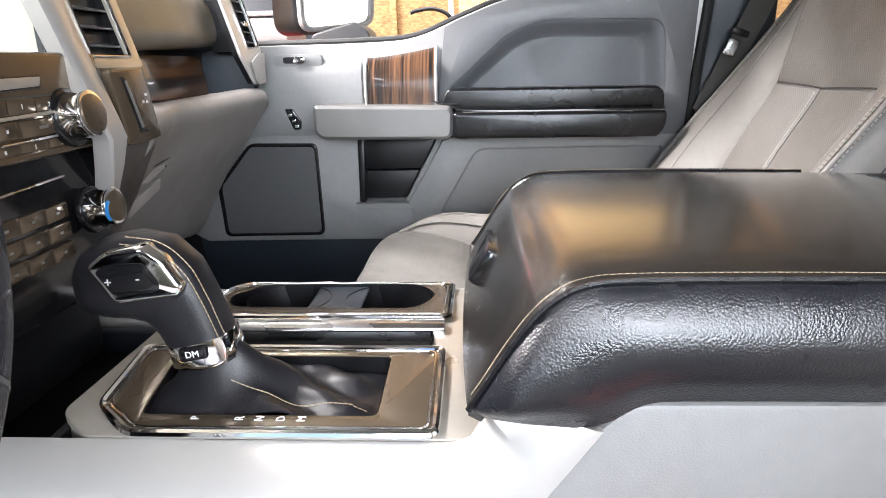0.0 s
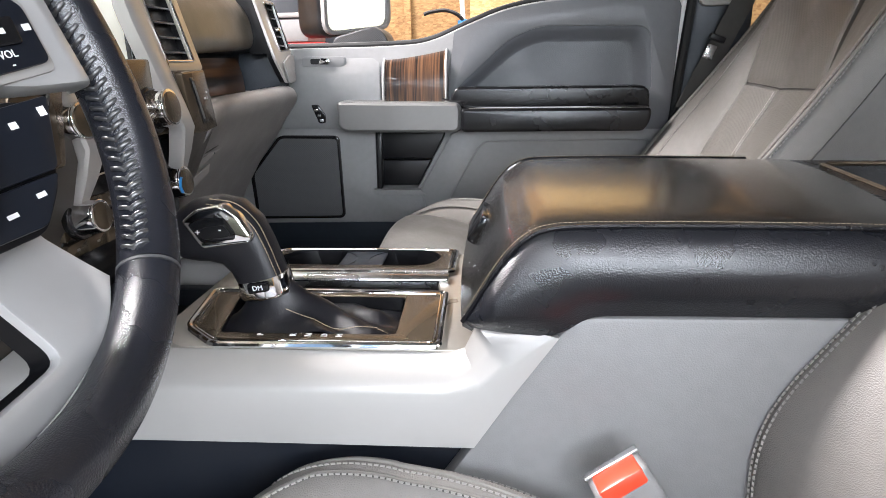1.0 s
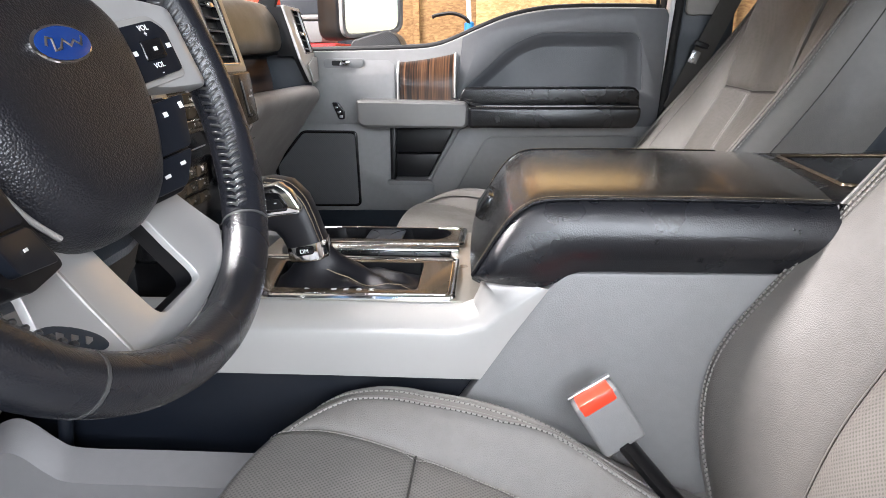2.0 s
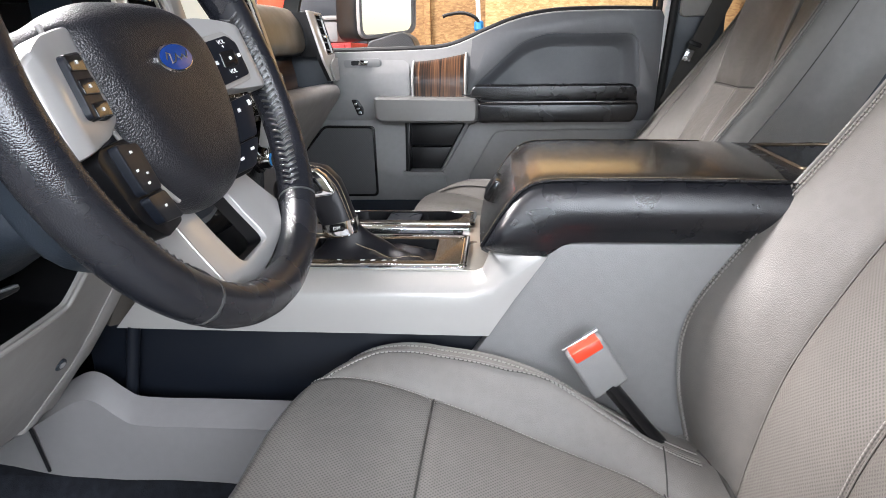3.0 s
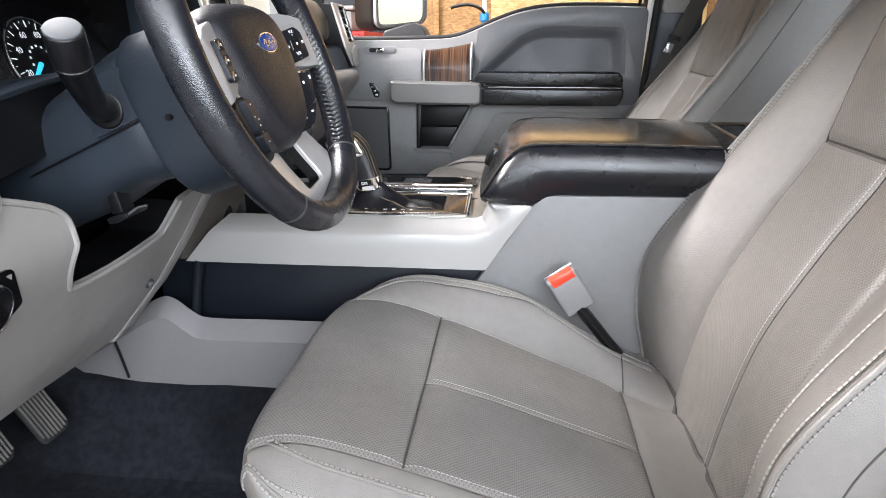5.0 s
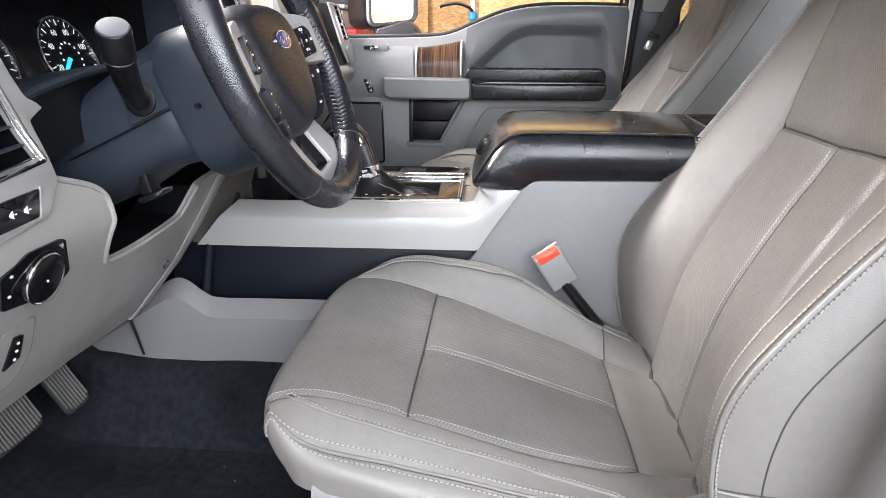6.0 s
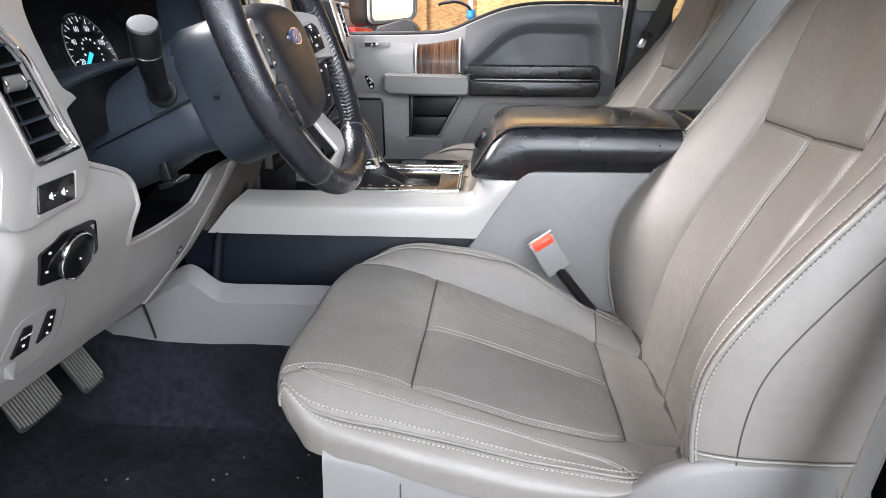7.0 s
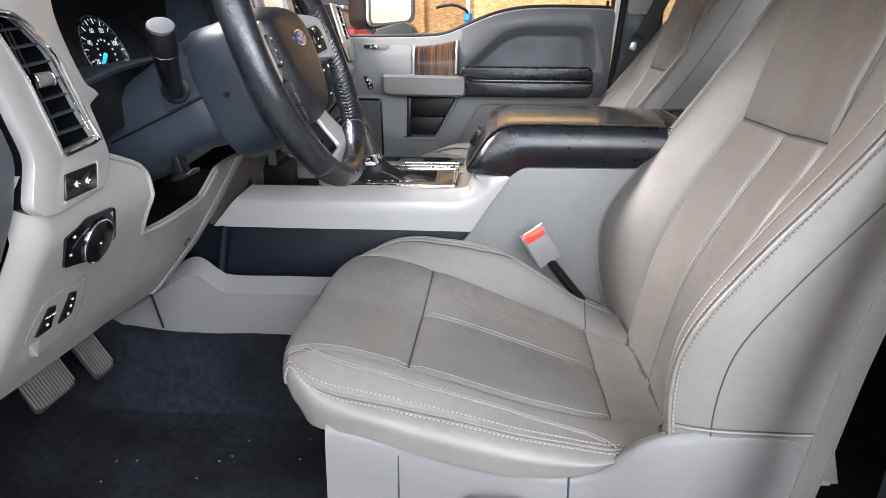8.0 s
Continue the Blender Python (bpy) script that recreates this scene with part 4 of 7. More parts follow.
part("boot_stitching", stitches(seam, 0.004, 0.003, 0.0005), gold_thread, gear)
part("collar", loft([section((-0.1855, 0.444, 0.7265), (-0.2, 0, 1), 0.0262, 0.0235), section((-0.187, 0.444, 0.7300), (-0.2, 0, 1), 0.0275, 0.0248), section((-0.190, 0.444, 0.7470), (-0.22, 0, 1), 0.0268, 0.0238)]), chrome, gear, "chrome collar")
grip_rings = ((-0.190, 0.744, 0.0255, 0.0225, -0.2), (-0.1955, 0.759, 0.0262, 0.0222, -0.28), (-0.2025, 0.773, 0.029, 0.0225, -0.45), (-0.2135, 0.786, 0.036, 0.0240, -0.8), (-0.228, 0.795, 0.040, 0.0255, -1.3), (-0.244, 0.798, 0.037, 0.0255, -2.2), (-0.260, 0.797, 0.032, 0.0240, -4.0), (-0.274, 0.795, 0.0225, 0.0195, -6.0), (-0.282, 0.794, 0.009, 0.010, -8.0))
part("grip", loft([section((x, 0.444, z), (dx, 0, 1), wx, wy, 24, 2.8) for x, z, wx, wy, dx in grip_rings]), smooth_black, gear, "black leather grip", sharp=60)
cap = fillet([(-0.258, 0.811), (-0.243, 0.8225), (-0.214, 0.8275), (-0.199, 0.817), (-0.1870, 0.796), (-0.190, 0.788), (-0.204, 0.7865), (-0.240, 0.782)], 0.005)
part("rocker_frame", prism(cap, "y", 0.4145, 0.440, 0.0062, 3), chrome, gear, "chrome rocker frame")
rk = [(-0.2505, 0.8085), (-0.236, 0.8150), (-0.212, 0.8155), (-0.2025, 0.800), (-0.2035, 0.793), (-0.238, 0.789)]
part("rocker", prism(fillet(rk, 0.004), "y", 0.4130, 0.430, 0.0020), gloss_black, gear, "black rocker switch")
part("rocker_key", prism(fillet([(-0.2445, 0.8000), (-0.231, 0.8060), (-0.2135, 0.8080), (-0.2070, 0.7995), (-0.2095, 0.796), (-0.2335, 0.793)], 0.002), "y", 0.4122, 0.430, 0.0008), black_plastic, gear)
view = ((1, 0, 0), (0, 0, 1))
lettering("plus_mark", "+", 0.010, axes((-0.2395, 0.4119, 0.8005), *view), white_mark, gear)
lettering("minus_mark", "-", 0.011, axes((-0.2170, 0.4119, 0.8040), *view), white_mark, gear)
part("mode_button", prism(fillet([(-0.1985, 0.7335), (-0.1765, 0.7375), (-0.1770, 0.7485), (-0.1995, 0.7450)], 0.003), "y", 0.4178, 0.430, 0.0016), gloss_black, gear)
lettering("mode_letters", "DM", 0.0072, axes((-0.1880, 0.4174, 0.7410), (1, 0, 0.14), (-0.14, 0, 1)), white_mark, gear)
for turn in (-0.42, -0.72):   # two rows of thread up the back of the grip
    ridge = []
    for x, z, wx, wy, dx in grip_rings[:6]:
        d = Vector((dx, 0, 1)).normalized()
        al = Vector((0, 1, 0)).cross(d).normalized()
        ridge.append(Vector((x, 0.444, z)) + al * (wx * math.cos(turn) ** (2 / 2.8) + 0.0006) - Vector((0, 1, 0)) * (wy * abs(math.sin(turn)) ** (2 / 2.8) + 0.0006))
    part("grip_stitching", stitches(curve(ridge, 6), 0.004, 0.003, 0.0005), gold_thread, gear)
# for rods in seams, grooves and gaps: crease shade put into their colour
seam_mid = material("needle_line_shade", (0.095, 0.089, 0.082), 0.6)
seam_dark = material("groove_shade", (0.05, 0.047, 0.043), 0.7)

# ---- front seats ----
def table(knots, soft=False):
    if soft:
        knots = [tuple(p) for p in curve([Vector(k) for k in knots], 6)]
    xs, cols = [k[0] for k in knots], list(zip(*[k[1:] for k in knots]))
    return lambda t: [float(np.interp(t, xs, c)) for c in cols]


# cushion along its length: u, x, z of the middle
CU = [(0.0, -0.158, 0.4555), (0.15, -0.202, 0.488), (0.30, -0.2225, 0.5373), (0.45, -0.2130, 0.5690), (0.60, -0.1900, 0.5735), (0.78, -0.1268, 0.5683), (1.0, -0.0375, 0.5503), (1.33, 0.0454, 0.5279), (1.66, 0.1398, 0.4959), (2.0, 0.248, 0.4594), (2.5, 0.319, 0.4396), (3.0, 0.3947, 0.4324)]
cush_mid = table([tuple(p) for p in curve([Vector(k) for k in CU], 6)])
# half width of the insert, rise of the bolster, half width of its crest and of the side: by the console, then by the door
cush_in = table([(0.0, 0.168, -0.010, 0.2219, 0.236), (0.45, 0.1924, -0.0025, 0.2446, 0.252), (0.7, 0.2064, 0.020, 0.2569, 0.264), (1.0, 0.1963, 0.047, 0.2491, 0.266), (1.5, 0.1735, 0.070, 0.2180, 0.268), (1.85, 0.1600, 0.0488, 0.190, 0.262), (2.0, 0.146, 0.040, 0.187, 0.258), (2.4, 0.1302, 0.0311, 0.191, 0.252), (3.0, 0.1168, 0.0198, 0.205, 0.248)], soft=True)
cush_out = table([(0.0, 0.190, -0.002, 0.210, 0.226), (0.45, 0.2000, 0.000, 0.2277, 0.2420), (0.7, 0.1815, -0.0340, 0.2453, 0.2610), (1.0, 0.1864, -0.0309, 0.2462, 0.2687), (1.5, 0.1871, -0.0177, 0.249, 0.2741), (1.85, 0.1647, 0.0007, 0.2452, 0.2690), (1.95, 0.152, 0.006, 0.2442, 0.262), (2.0, 0.1472, 0.0093, 0.2437, 0.254), (2.4, 0.1304, 0.0103, 0.240, 0.246), (3.0, 0.1161, 0.0086, 0.238, 0.244)], soft=True)


cush_hem = table([(-0.30, 0.490), (-0.133, 0.494), (-0.117, 0.495), (-0.081, 0.486), (-0.04, 0.479), (0.028, 0.463), (0.10, 0.451), (0.15, 0.450), (0.184, 0.452), (0.211, 0.460), (0.235, 0.472), (0.26, 0.50)])


def bump1(d, w):
    return math.exp(-(d / w) ** 2)


def cushion_at(u, v, out=-1):
    """A point of the seat cushion: u runs front to rear, v from the middle (0) over the insert seam (1) and the crest (2) to the foot of the side (3)."""
    x, z = cush_mid(u)
    a, sg = abs(v), (1 if v >= 0 else -1)
    s, h, c, w = cush_out(u) if sg == out else cush_in(u)
    z0 = cush_hem(x)[0] if sg == out else 0.480 - 0.012 * u
    if a <= 1:
        y, dz = s * a, 0.004 * a * a + 0.003 * math.sin(math.pi * a)
        dz -= 0.005 * bump1((1 - a) * s, 0.004)
        if 1 <= u <= 2:
            dz -= 0.0035 * bump1(a * s, 0.0035)
        zz = z + dz
    elif a <= 2:
        k = a - 1
        y = s + (c - s) * k
        zz = z + 0.004 + h * (math.sin(k * math.pi / 2) ** 1.2 if h > 0 else 1 - math.cos(k * math.pi / 2)) - 0.005 * bump1(k * (c - s), 0.004) - 0.0025 * bump1((k - 1) * (c - s), 0.003)
    else:
        k = a - 2
        top = z + 0.004 + h
        q = k * math.pi / 2
        y = c + (w - c) * (math.sin(min(1, k * 1.7) * math.pi / 2)) - 0.007 * max(0, k - 0.55) ** 1.2
        zz = top + (min(z0, top - 0.004) - top) * (0.35 * (1 - math.cos(q)) + 0.65 * k ** 1.15) - 0.0025 * bump1(k * 0.1, 0.003)
    front = max(0.0, 1.0 - u) if u < 1 else 0.0
    if a > 2 and sg == out:    # the lower front corner tucks under
        x += 0.040 * (a - 2) ** 2 * max(0.0, 1 - u / 0.8)
        zz += 0.004 * (a - 2) * max(0.0, 1 - u / 0.9)
    x += front ** 0.7 * (0.075 * min(1.3, y / 0.262) ** 5 + (0.035 * min(1.2, y / 0.25) ** 3 if sg != out else 0.0))
    # seams that run across
    zz -= (0.0045 * bump1((u - 1) * 0.1, 0.0035) + 0.0035 * bump1((u - 2) * 0.1, 0.0035)) * (1 if a < 1 else 0)
    return x, y * sg, zz


def spaced(a, b, n):
    """Samples from a to b, closer at the ends, where the seams lie."""
    t = np.linspace(0, 1, n)
    t = t + 0.0
    t = np.concatenate(([0, 0.015, 0.04], t[1:-1], [0.96, 0.985, 1]))
    t = np.unique(np.clip(t, 0, 1))
    return a + (b - a) * t


BK = [(0.0, 0.3362, 0.4297), (0.25, 0.3518, 0.5267), (0.5, 0.3786, 0.6345), (0.75, 0.432, 0.7486), (1.0, 0.4871, 0.8506), (1.35, 0.5335, 0.9895), (1.7, 0.5803, 1.1166), (2.0, 0.6194, 1.2071)]
back_mid = table([tuple(p) for p in curve([Vector(k) for k in BK], 6)])
# crest of the side bolsters: x, z; then half widths of insert, crest and side
BI = [(0.0, 0.3046, 0.4619), (0.25, 0.2833, 0.5638), (0.5, 0.2917, 0.6534), (0.75, 0.3517, 0.7508), (1.0, 0.4389, 0.8719), (1.35, 0.5244, 1.0064), (1.7, 0.5878, 1.1146), (2.0, 0.6263, 1.2009)]
BO = [(0.0, 0.305, 0.4615), (0.25, 0.2894, 0.5585), (0.5, 0.2999, 0.6427), (0.75, 0.36, 0.7384), (1.0, 0.4524, 0.8558), (1.35, 0.5467, 0.9864), (1.7, 0.6078, 1.0986), (2.0, 0.6415, 1.1908)]
crest_in = table([tuple(p) for p in curve([Vector(k) for k in BI], 6)])
crest_out = table([tuple(p) for p in curve([Vector(k) for k in BO], 6)])
back_in = table([(0.0, 0.152, 0.2576, 0.264), (0.3, 0.153, 0.268, 0.279), (1.0, 0.1499, 0.268, 0.281), (1.5, 0.1555, 0.2545, 0.268), (2.0, 0.1469, 0.2154, 0.232)], soft=True)
back_out = table([(0.0, 0.1156, 0.2545, 0.264), (0.3, 0.1226, 0.2625, 0.275), (1.0, 0.131, 0.2597, 0.275), (1.5, 0.1429, 0.2383, 0.256), (2.0, 0.1415, 0.1942, 0.214)], soft=True)


def back_at(u, v, out=-1):
    """A point of the backrest: u runs upwards, v as on the cushion."""
    x, z = back_mid(u)
    a, sg = abs(v), (1 if v >= 0 else -1)
    ex, ez = crest_out(u) if sg == out else crest_in(u)
    s, c, w = back_out(u) if sg == out else back_in(u)
    nx, nz = -0.82, 0.57    # out of the backrest's face
    if a <= 1:
        y = s * a
        out = 0.004 * math.sin(math.pi * a) + 0.010 * a * a - 0.005 * bump1((1 - a) * s, 0.004)
        if u <= 1:
            out -= 0.003 * bump1(a * s, 0.003)
        out -= 0.006 * bump1((u - 1) * 0.42, 0.004)
        if u > 1:
            out += 0.006 * min(1, (u - 1) * 6)
        px, pz = x + nx * out, z + nz * out
    elif a <= 2:
        k = a - 1
        y = s + (c - s) * k
        sx, sz = x + nx * 0.010, z + nz * 0.010
        q = math.sin(k * math.pi / 2) ** 1.15
        px, pz = sx + (ex - sx) * q, sz + (ez - sz) * q
        g = -0.005 * bump1(k * (c - s), 0.004)
        px, pz = px + nx * g, pz + nz * g
    else:
        k = a - 2
        y = c + (w - c) * math.sin(min(1, k * 2.2) * math.pi / 2) - 0.02 * max(0, k - 0.75) * 4 * max(0, k - 0.75)
        depth = 0.215 - 0.045 * u
        px, pz = ex + depth * (k ** 1.25) * 0.93, ez - 0.155 * k ** 1.25 * 0.28 * min(1, u + 0.15)
    return px, y * sg, pz


def patch(fn, us, vs, dx, yc, inn):
    rows = []
    for u in us:
        row = []
        for v in vs:
            x, y, z = fn(float(u), float(v))
            row.append((x + dx, yc + y, z))
        rows.append(row)
    return sheet(rows, 0.005, inn)


def line(fn, us, v, dx, yc, off=(0, 0, 0)):
    out = []
    for u in us:
        x, y, z = fn(float(u), float(v))
        out.append((x + dx + off[0], yc + y + off[1], z + off[2]))
    return out


def across(fn, u, vs, dx, yc, off=(0, 0, 0)):
    return [(lambda q: (q[0] + dx + off[0], yc + q[1] + off[1], q[2] + off[2]))(fn(float(u), float(v))) for v in vs]


def front_seat(name, label, dx, yc, out, even=False):
    """A bucket seat. out: -1 or 1, the side of its door; even: both cushion bolsters stand as high."""
    seat = thing(name, label, "car seat", (0.1 + dx, yc, 0.25), "front seats")
    def cu(u, v):
        return cushion_at(u, v, 0 if even else out)

    def bk(u, v):
        return back_at(u, v, out)

    # cushion panels
    part("cushion_nose", patch(cu, spaced(0, 1, 22), spaced(-1, 1, 22), dx, yc, (0, 0, -1)), perforated, seat, "perforated leather cushion nose")
    part("cushion_insert", patch(cu, spaced(1, 2, 16), spaced(0, 1, 12), dx, yc, (0, 0, -1)), perforated, seat, "perforated leather insert")
    part("cushion_insert", patch(cu, spaced(1, 2, 16), spaced(-1, 0, 12), dx, yc, (0, 0, -1)), perforated, seat, "perforated leather insert")
    part("cushion_rear", patch(cu, spaced(2, 3, 8), spaced(-1, 1, 12), dx, yc, (0, 0, -1)), leather, seat)
    for s in (-1, 1):
        part("cushion_bolster", patch(cu, spaced(0, 3, 40), spaced(s, 2 * s, 12), dx, yc, (0, 0, -1)), leather, seat)
        part("cushion_side", patch(cu, spaced(0, 3, 40), spaced(2 * s, 3 * s, 14), dx, yc, (0, -s, -0.3)), leather_side, seat)
        us = np.linspace(0.30, 2.35, 60)
        pip = part("cushion_piping", tube(line(cu, us, 1.955 * s, dx, yc, (0, 0, 0.0006)), 0.0021, 8), leather_side, seat, "raised double welt")
        part("welt", tube(line(cu, us, 2.012 * s, dx, yc, (0, 0.0004 * s, 0.0006)), 0.0021, 8), leather_side, pip)
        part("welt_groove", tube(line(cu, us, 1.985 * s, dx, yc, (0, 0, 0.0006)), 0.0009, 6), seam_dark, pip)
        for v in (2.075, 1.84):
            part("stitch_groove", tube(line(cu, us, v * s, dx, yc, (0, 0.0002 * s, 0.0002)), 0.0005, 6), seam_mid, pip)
        part("piping_stitching", stitches(line(cu, us, 2.075 * s, dx, yc, (0, 0.0006 * s, 0.0006)), 0.0060, 0.0040, 0.0011), seat_thread, pip)
        part("piping_stitching", stitches(line(cu, us, 1.84 * s, dx, yc, (0, 0, 0.0006)), 0.0060, 0.0040, 0.0011), seat_thread, pip)
        if s == out:
            wu, wv = (0.60, 0.64, 0.69, 0.76, 0.85, 0.95, 1.22, 1.5, 1.72, 1.85, 1.92, 1.96), (1.02, 1.20, 1.33, 1.42, 1.46, 1.48, 1.50, 1.47, 1.56, 1.64, 1.80, 1.98)
        else:
            wu, wv = (0.56, 0.65, 0.72, 0.88, 1.37, 1.55, 1.62, 1.67), (1.05, 1.44, 1.64, 1.68, 1.71, 1.86, 1.95, 2.02)
        inner = [cu(float(u), s * float(np.interp(u, wu, wv))) for u in np.linspace(wu[0], wu[-1], 60)]
        inner = [(p[0] + dx, yc + p[1], p[2] + 0.0014) for p in inner]
        part("bolster_welt", tube([tuple(q) for q in curve(inner[::3], 4)], 0.0022, 8), leather_side, seat)
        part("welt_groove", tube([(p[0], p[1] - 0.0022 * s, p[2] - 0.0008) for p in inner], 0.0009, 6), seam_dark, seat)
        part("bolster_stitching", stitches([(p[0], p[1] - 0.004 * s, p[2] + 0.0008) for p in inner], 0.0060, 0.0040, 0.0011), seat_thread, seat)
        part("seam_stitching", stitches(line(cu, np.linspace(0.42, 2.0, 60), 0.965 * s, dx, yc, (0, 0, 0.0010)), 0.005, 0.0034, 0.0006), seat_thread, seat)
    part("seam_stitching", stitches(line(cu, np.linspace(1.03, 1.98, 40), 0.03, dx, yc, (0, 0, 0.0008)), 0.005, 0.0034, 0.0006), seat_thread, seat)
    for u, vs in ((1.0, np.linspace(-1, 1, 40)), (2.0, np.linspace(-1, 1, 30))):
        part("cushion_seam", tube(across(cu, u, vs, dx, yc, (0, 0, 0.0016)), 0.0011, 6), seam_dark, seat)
    for v, a, b in ((1.0, 0.40, 2.3), (-1.0, 0.40, 2.3), (0.0, 1.0, 2.0)):
        part("cushion_seam", tube(line(cu, np.linspace(a, b, 60), v, dx, yc, (0, 0, 0.0012)), 0.0009, 6), leather_side, seat)
    for s in (-out,):
        part("bolster_seam", tube(across(cu, 2.02, np.linspace(s, 2 * s, 16), dx, yc, (0, 0, 0.0012)), 0.0010, 6), seam_dark, seat)
    part("cushion_base", box((0.07 + dx, yc, 0.37), (0.44, 0.44, 0.12), 0.02), dark_plastic, seat)
    # backrest panels
    part("back_insert", patch(bk, spaced(0, 1, 22), spaced(0, 1, 10), dx, yc, (1, 0, -0.5)), perforated_back, seat, "perforated leather insert")
    part("back_insert", patch(bk, spaced(0, 1, 22), spaced(-1, 0, 10), dx, yc, (1, 0, -0.5)), perforated_back, seat, "perforated leather insert")
    part("back_upper", patch(bk, spaced(1, 2, 16), spaced(-1, 1, 20), dx, yc, (1, 0, -0.5)), perforated_back, seat, "perforated upper back panel")
    for s in (-1, 1):
        part("back_bolster", patch(bk, spaced(0, 2, 40), spaced(s, 2 * s, 14), dx, yc, (1, 0, -0.5)), leather, seat)
        part("back_side", patch(bk, spaced(0, 2, 40), spaced(2 * s, 3 * s, 16), dx, yc, (0, -s, 0)), leather_side, seat)
        us = np.linspace(0.0, 2.0, 80)
        pip = part("back_piping", tube(line(bk, us, 2.01 * s, dx, yc, (-0.001, 0.0008 * s, 0.0006)), 0.0028, 8), leather_side, seat)
        for v, ox in ((2.05, -0.0006), (1.93, -0.0010)):
            part("stitch_groove", tube(line(bk, us, v * s, dx, yc, (ox, 0.0004 * s, 0.0005)), 0.0005, 6), seam_mid, pip)
        part("piping_stitching", stitches(line(bk, us, 2.05 * s, dx, yc, (-0.0012, 0.0012 * s, 0.0008)), 0.0060, 0.0040, 0.0011), seat_thread, pip)
        part("piping_stitching", stitches(line(bk, us, 1.93 * s, dx, yc, (-0.0016, 0, 0.0010)), 0.0060, 0.0040, 0.0011), seat_thread, pip)
        part("bolster_stitching", stitches(line(bk, us, (1.88 if s != out else 1.60) * s, dx, yc, (-0.0014, 0, 0.0010)), 0.0060, 0.0040, 0.0011), seat_thread, seat)
        # seam that parts the side into facing and panel
        sw_line = []
        for u in np.linspace(0.0, 1.9, 50):
            k = 0.29 + 0.07 * min(1, u / 0.4)
            sw_line.append(bk(float(u), s * (2 + k)))
        sw_line = [(p[0] + dx, yc + p[1] - 0.0004 * s, p[2]) for p in sw_line]
        part("side_seam", tube(sw_line, 0.0011, 6), seam_dark, seat)
    part("back_seam", tube(across(bk, 1.0, np.linspace(-1, 1, 40), dx, yc, (-0.0018, 0, 0.0012)), 0.0012, 6), seam_dark, seat)
    for v, b in ((1.0, 1.95), (-1.0, 1.95), (0.0, 1.0)):
        part("back_seam", tube(line(bk, np.linspace(0.0, b, 60), v, dx, yc, (-0.0014, 0, 0.0010)), 0.0009, 6), leather_side, seat)
    part("back_centre_stitching", stitches(line(bk, np.linspace(0.02, 0.97, 50), 0.035, dx, yc, (-0.001, 0, 0.0008)), 0.005, 0.0034, 0.0006), seat_thread, seat)
    part("back_shell", sheet([[(back_mid(u)[0] + dx + 0.125, yc + y, back_mid(u)[1] - 0.05) for y in np.linspace(-0.20, 0.20, 9)] for u in np.linspace(0.0, 2.0, 12)], 0.02), dark_plastic, seat)
    # bottom hem of the side, pulled tight over its frame
    hem = []
    for k in np.linspace(2.0, 2.96, 16):
        u = min(np.linspace(0.0, 0.6, 1201), key=lambda q: abs(bk(float(q), out * float(k))[2] - 0.531))
        p = bk(float(u), out * float(k))
        hem.append((p[0] + dx, yc + p[1] + out * 0.0012, p[2]))
    part("back_hem", tube(hem, 0.0020, 6), leather_side, seat)
    part("hem_seam", tube([(p[0], p[1] + out * 0.001, p[2] + 0.004) for p in hem], 0.0005, 6), seam_dark, seat)
    part("back_foot", tube(across(bk, 0.0, [out * k for k in np.linspace(2.0, 2.95, 10)], dx, yc, (0, 0, 0.002)), 0.004, 6), leather_side, seat)
    # the gap where the cushion meets the backrest, its shade drawn as a dark rod
    def profile(fn, us, y):
        pts = []
        for u in us:
            row = [fn(float(u), float(v)) for v in np.linspace(-2.2, 2.2, 23)]
            ys_ = [q[1] for q in row]
            pts.append((float(np.interp(y, ys_, [q[0] for q in row])), float(np.interp(y, ys_, [q[2] for q in row]))))
        return pts

    gap = []
    for y in np.linspace(-0.215, 0.215, 19):
        c, b = profile(cu, np.linspace(1.9, 3.0, 23), y), profile(bk, np.linspace(0.0, 0.45, 19), y)
        best = min(((p[0] - q[0]) ** 2 + (p[1] - q[1]) ** 2, p) for p in c for q in b)[1]
        gap.append((best[0] + dx - 0.001, yc + float(y), best[1] + 0.001))
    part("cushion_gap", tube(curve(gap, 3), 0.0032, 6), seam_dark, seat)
    # plastic side shield by the door
    ys = yc + out * 0.262
    prof = [(-0.140, 0.25), (-0.137, 0.505), (-0.117, 0.502), (-0.081, 0.493), (-0.04, 0.486), (0.028, 0.470), (0.10, 0.455), (0.155, 0.448), (0.184, 0.449), (0.208, 0.456), (0.228, 0.470), (0.248, 0.490), (0.270, 0.508), (0.30, 0.521), (0.335, 0.529), (0.38, 0.533), (0.425, 0.534), (0.444, 0.527), (0.454, 0.503), (0.462, 0.43), (0.464, 0.25)]
    foot = ys
    rows = []
    for i, (x, z) in enumerate(prof):
        edge_in = out * 0.055
        ys = foot + out * 0.012 * float(np.clip((x - 0.20) / 0.07, 0, 1))
        rows.append([(x + dx, ys - edge_in, z - 0.030), (x + dx, ys - edge_in * 0.5, z - 0.010), (x + dx, ys - edge_in * 0.22, z - 0.001), (x + dx, ys - edge_in * 0.10, z - 0.002), (x + dx, ys, z - 0.014), (x + dx, ys + out * 0.004, z - 0.06 if z > 0.35 else z - 0.005), (x + dx, ys + out * 0.002, 0.24)])
    sh = part("side_shield", sheet(rows, 0.004, (0, -out, -0.3)), shield_plastic, seat, "pale grey plastic side shield", sharp=60)
    ys = foot
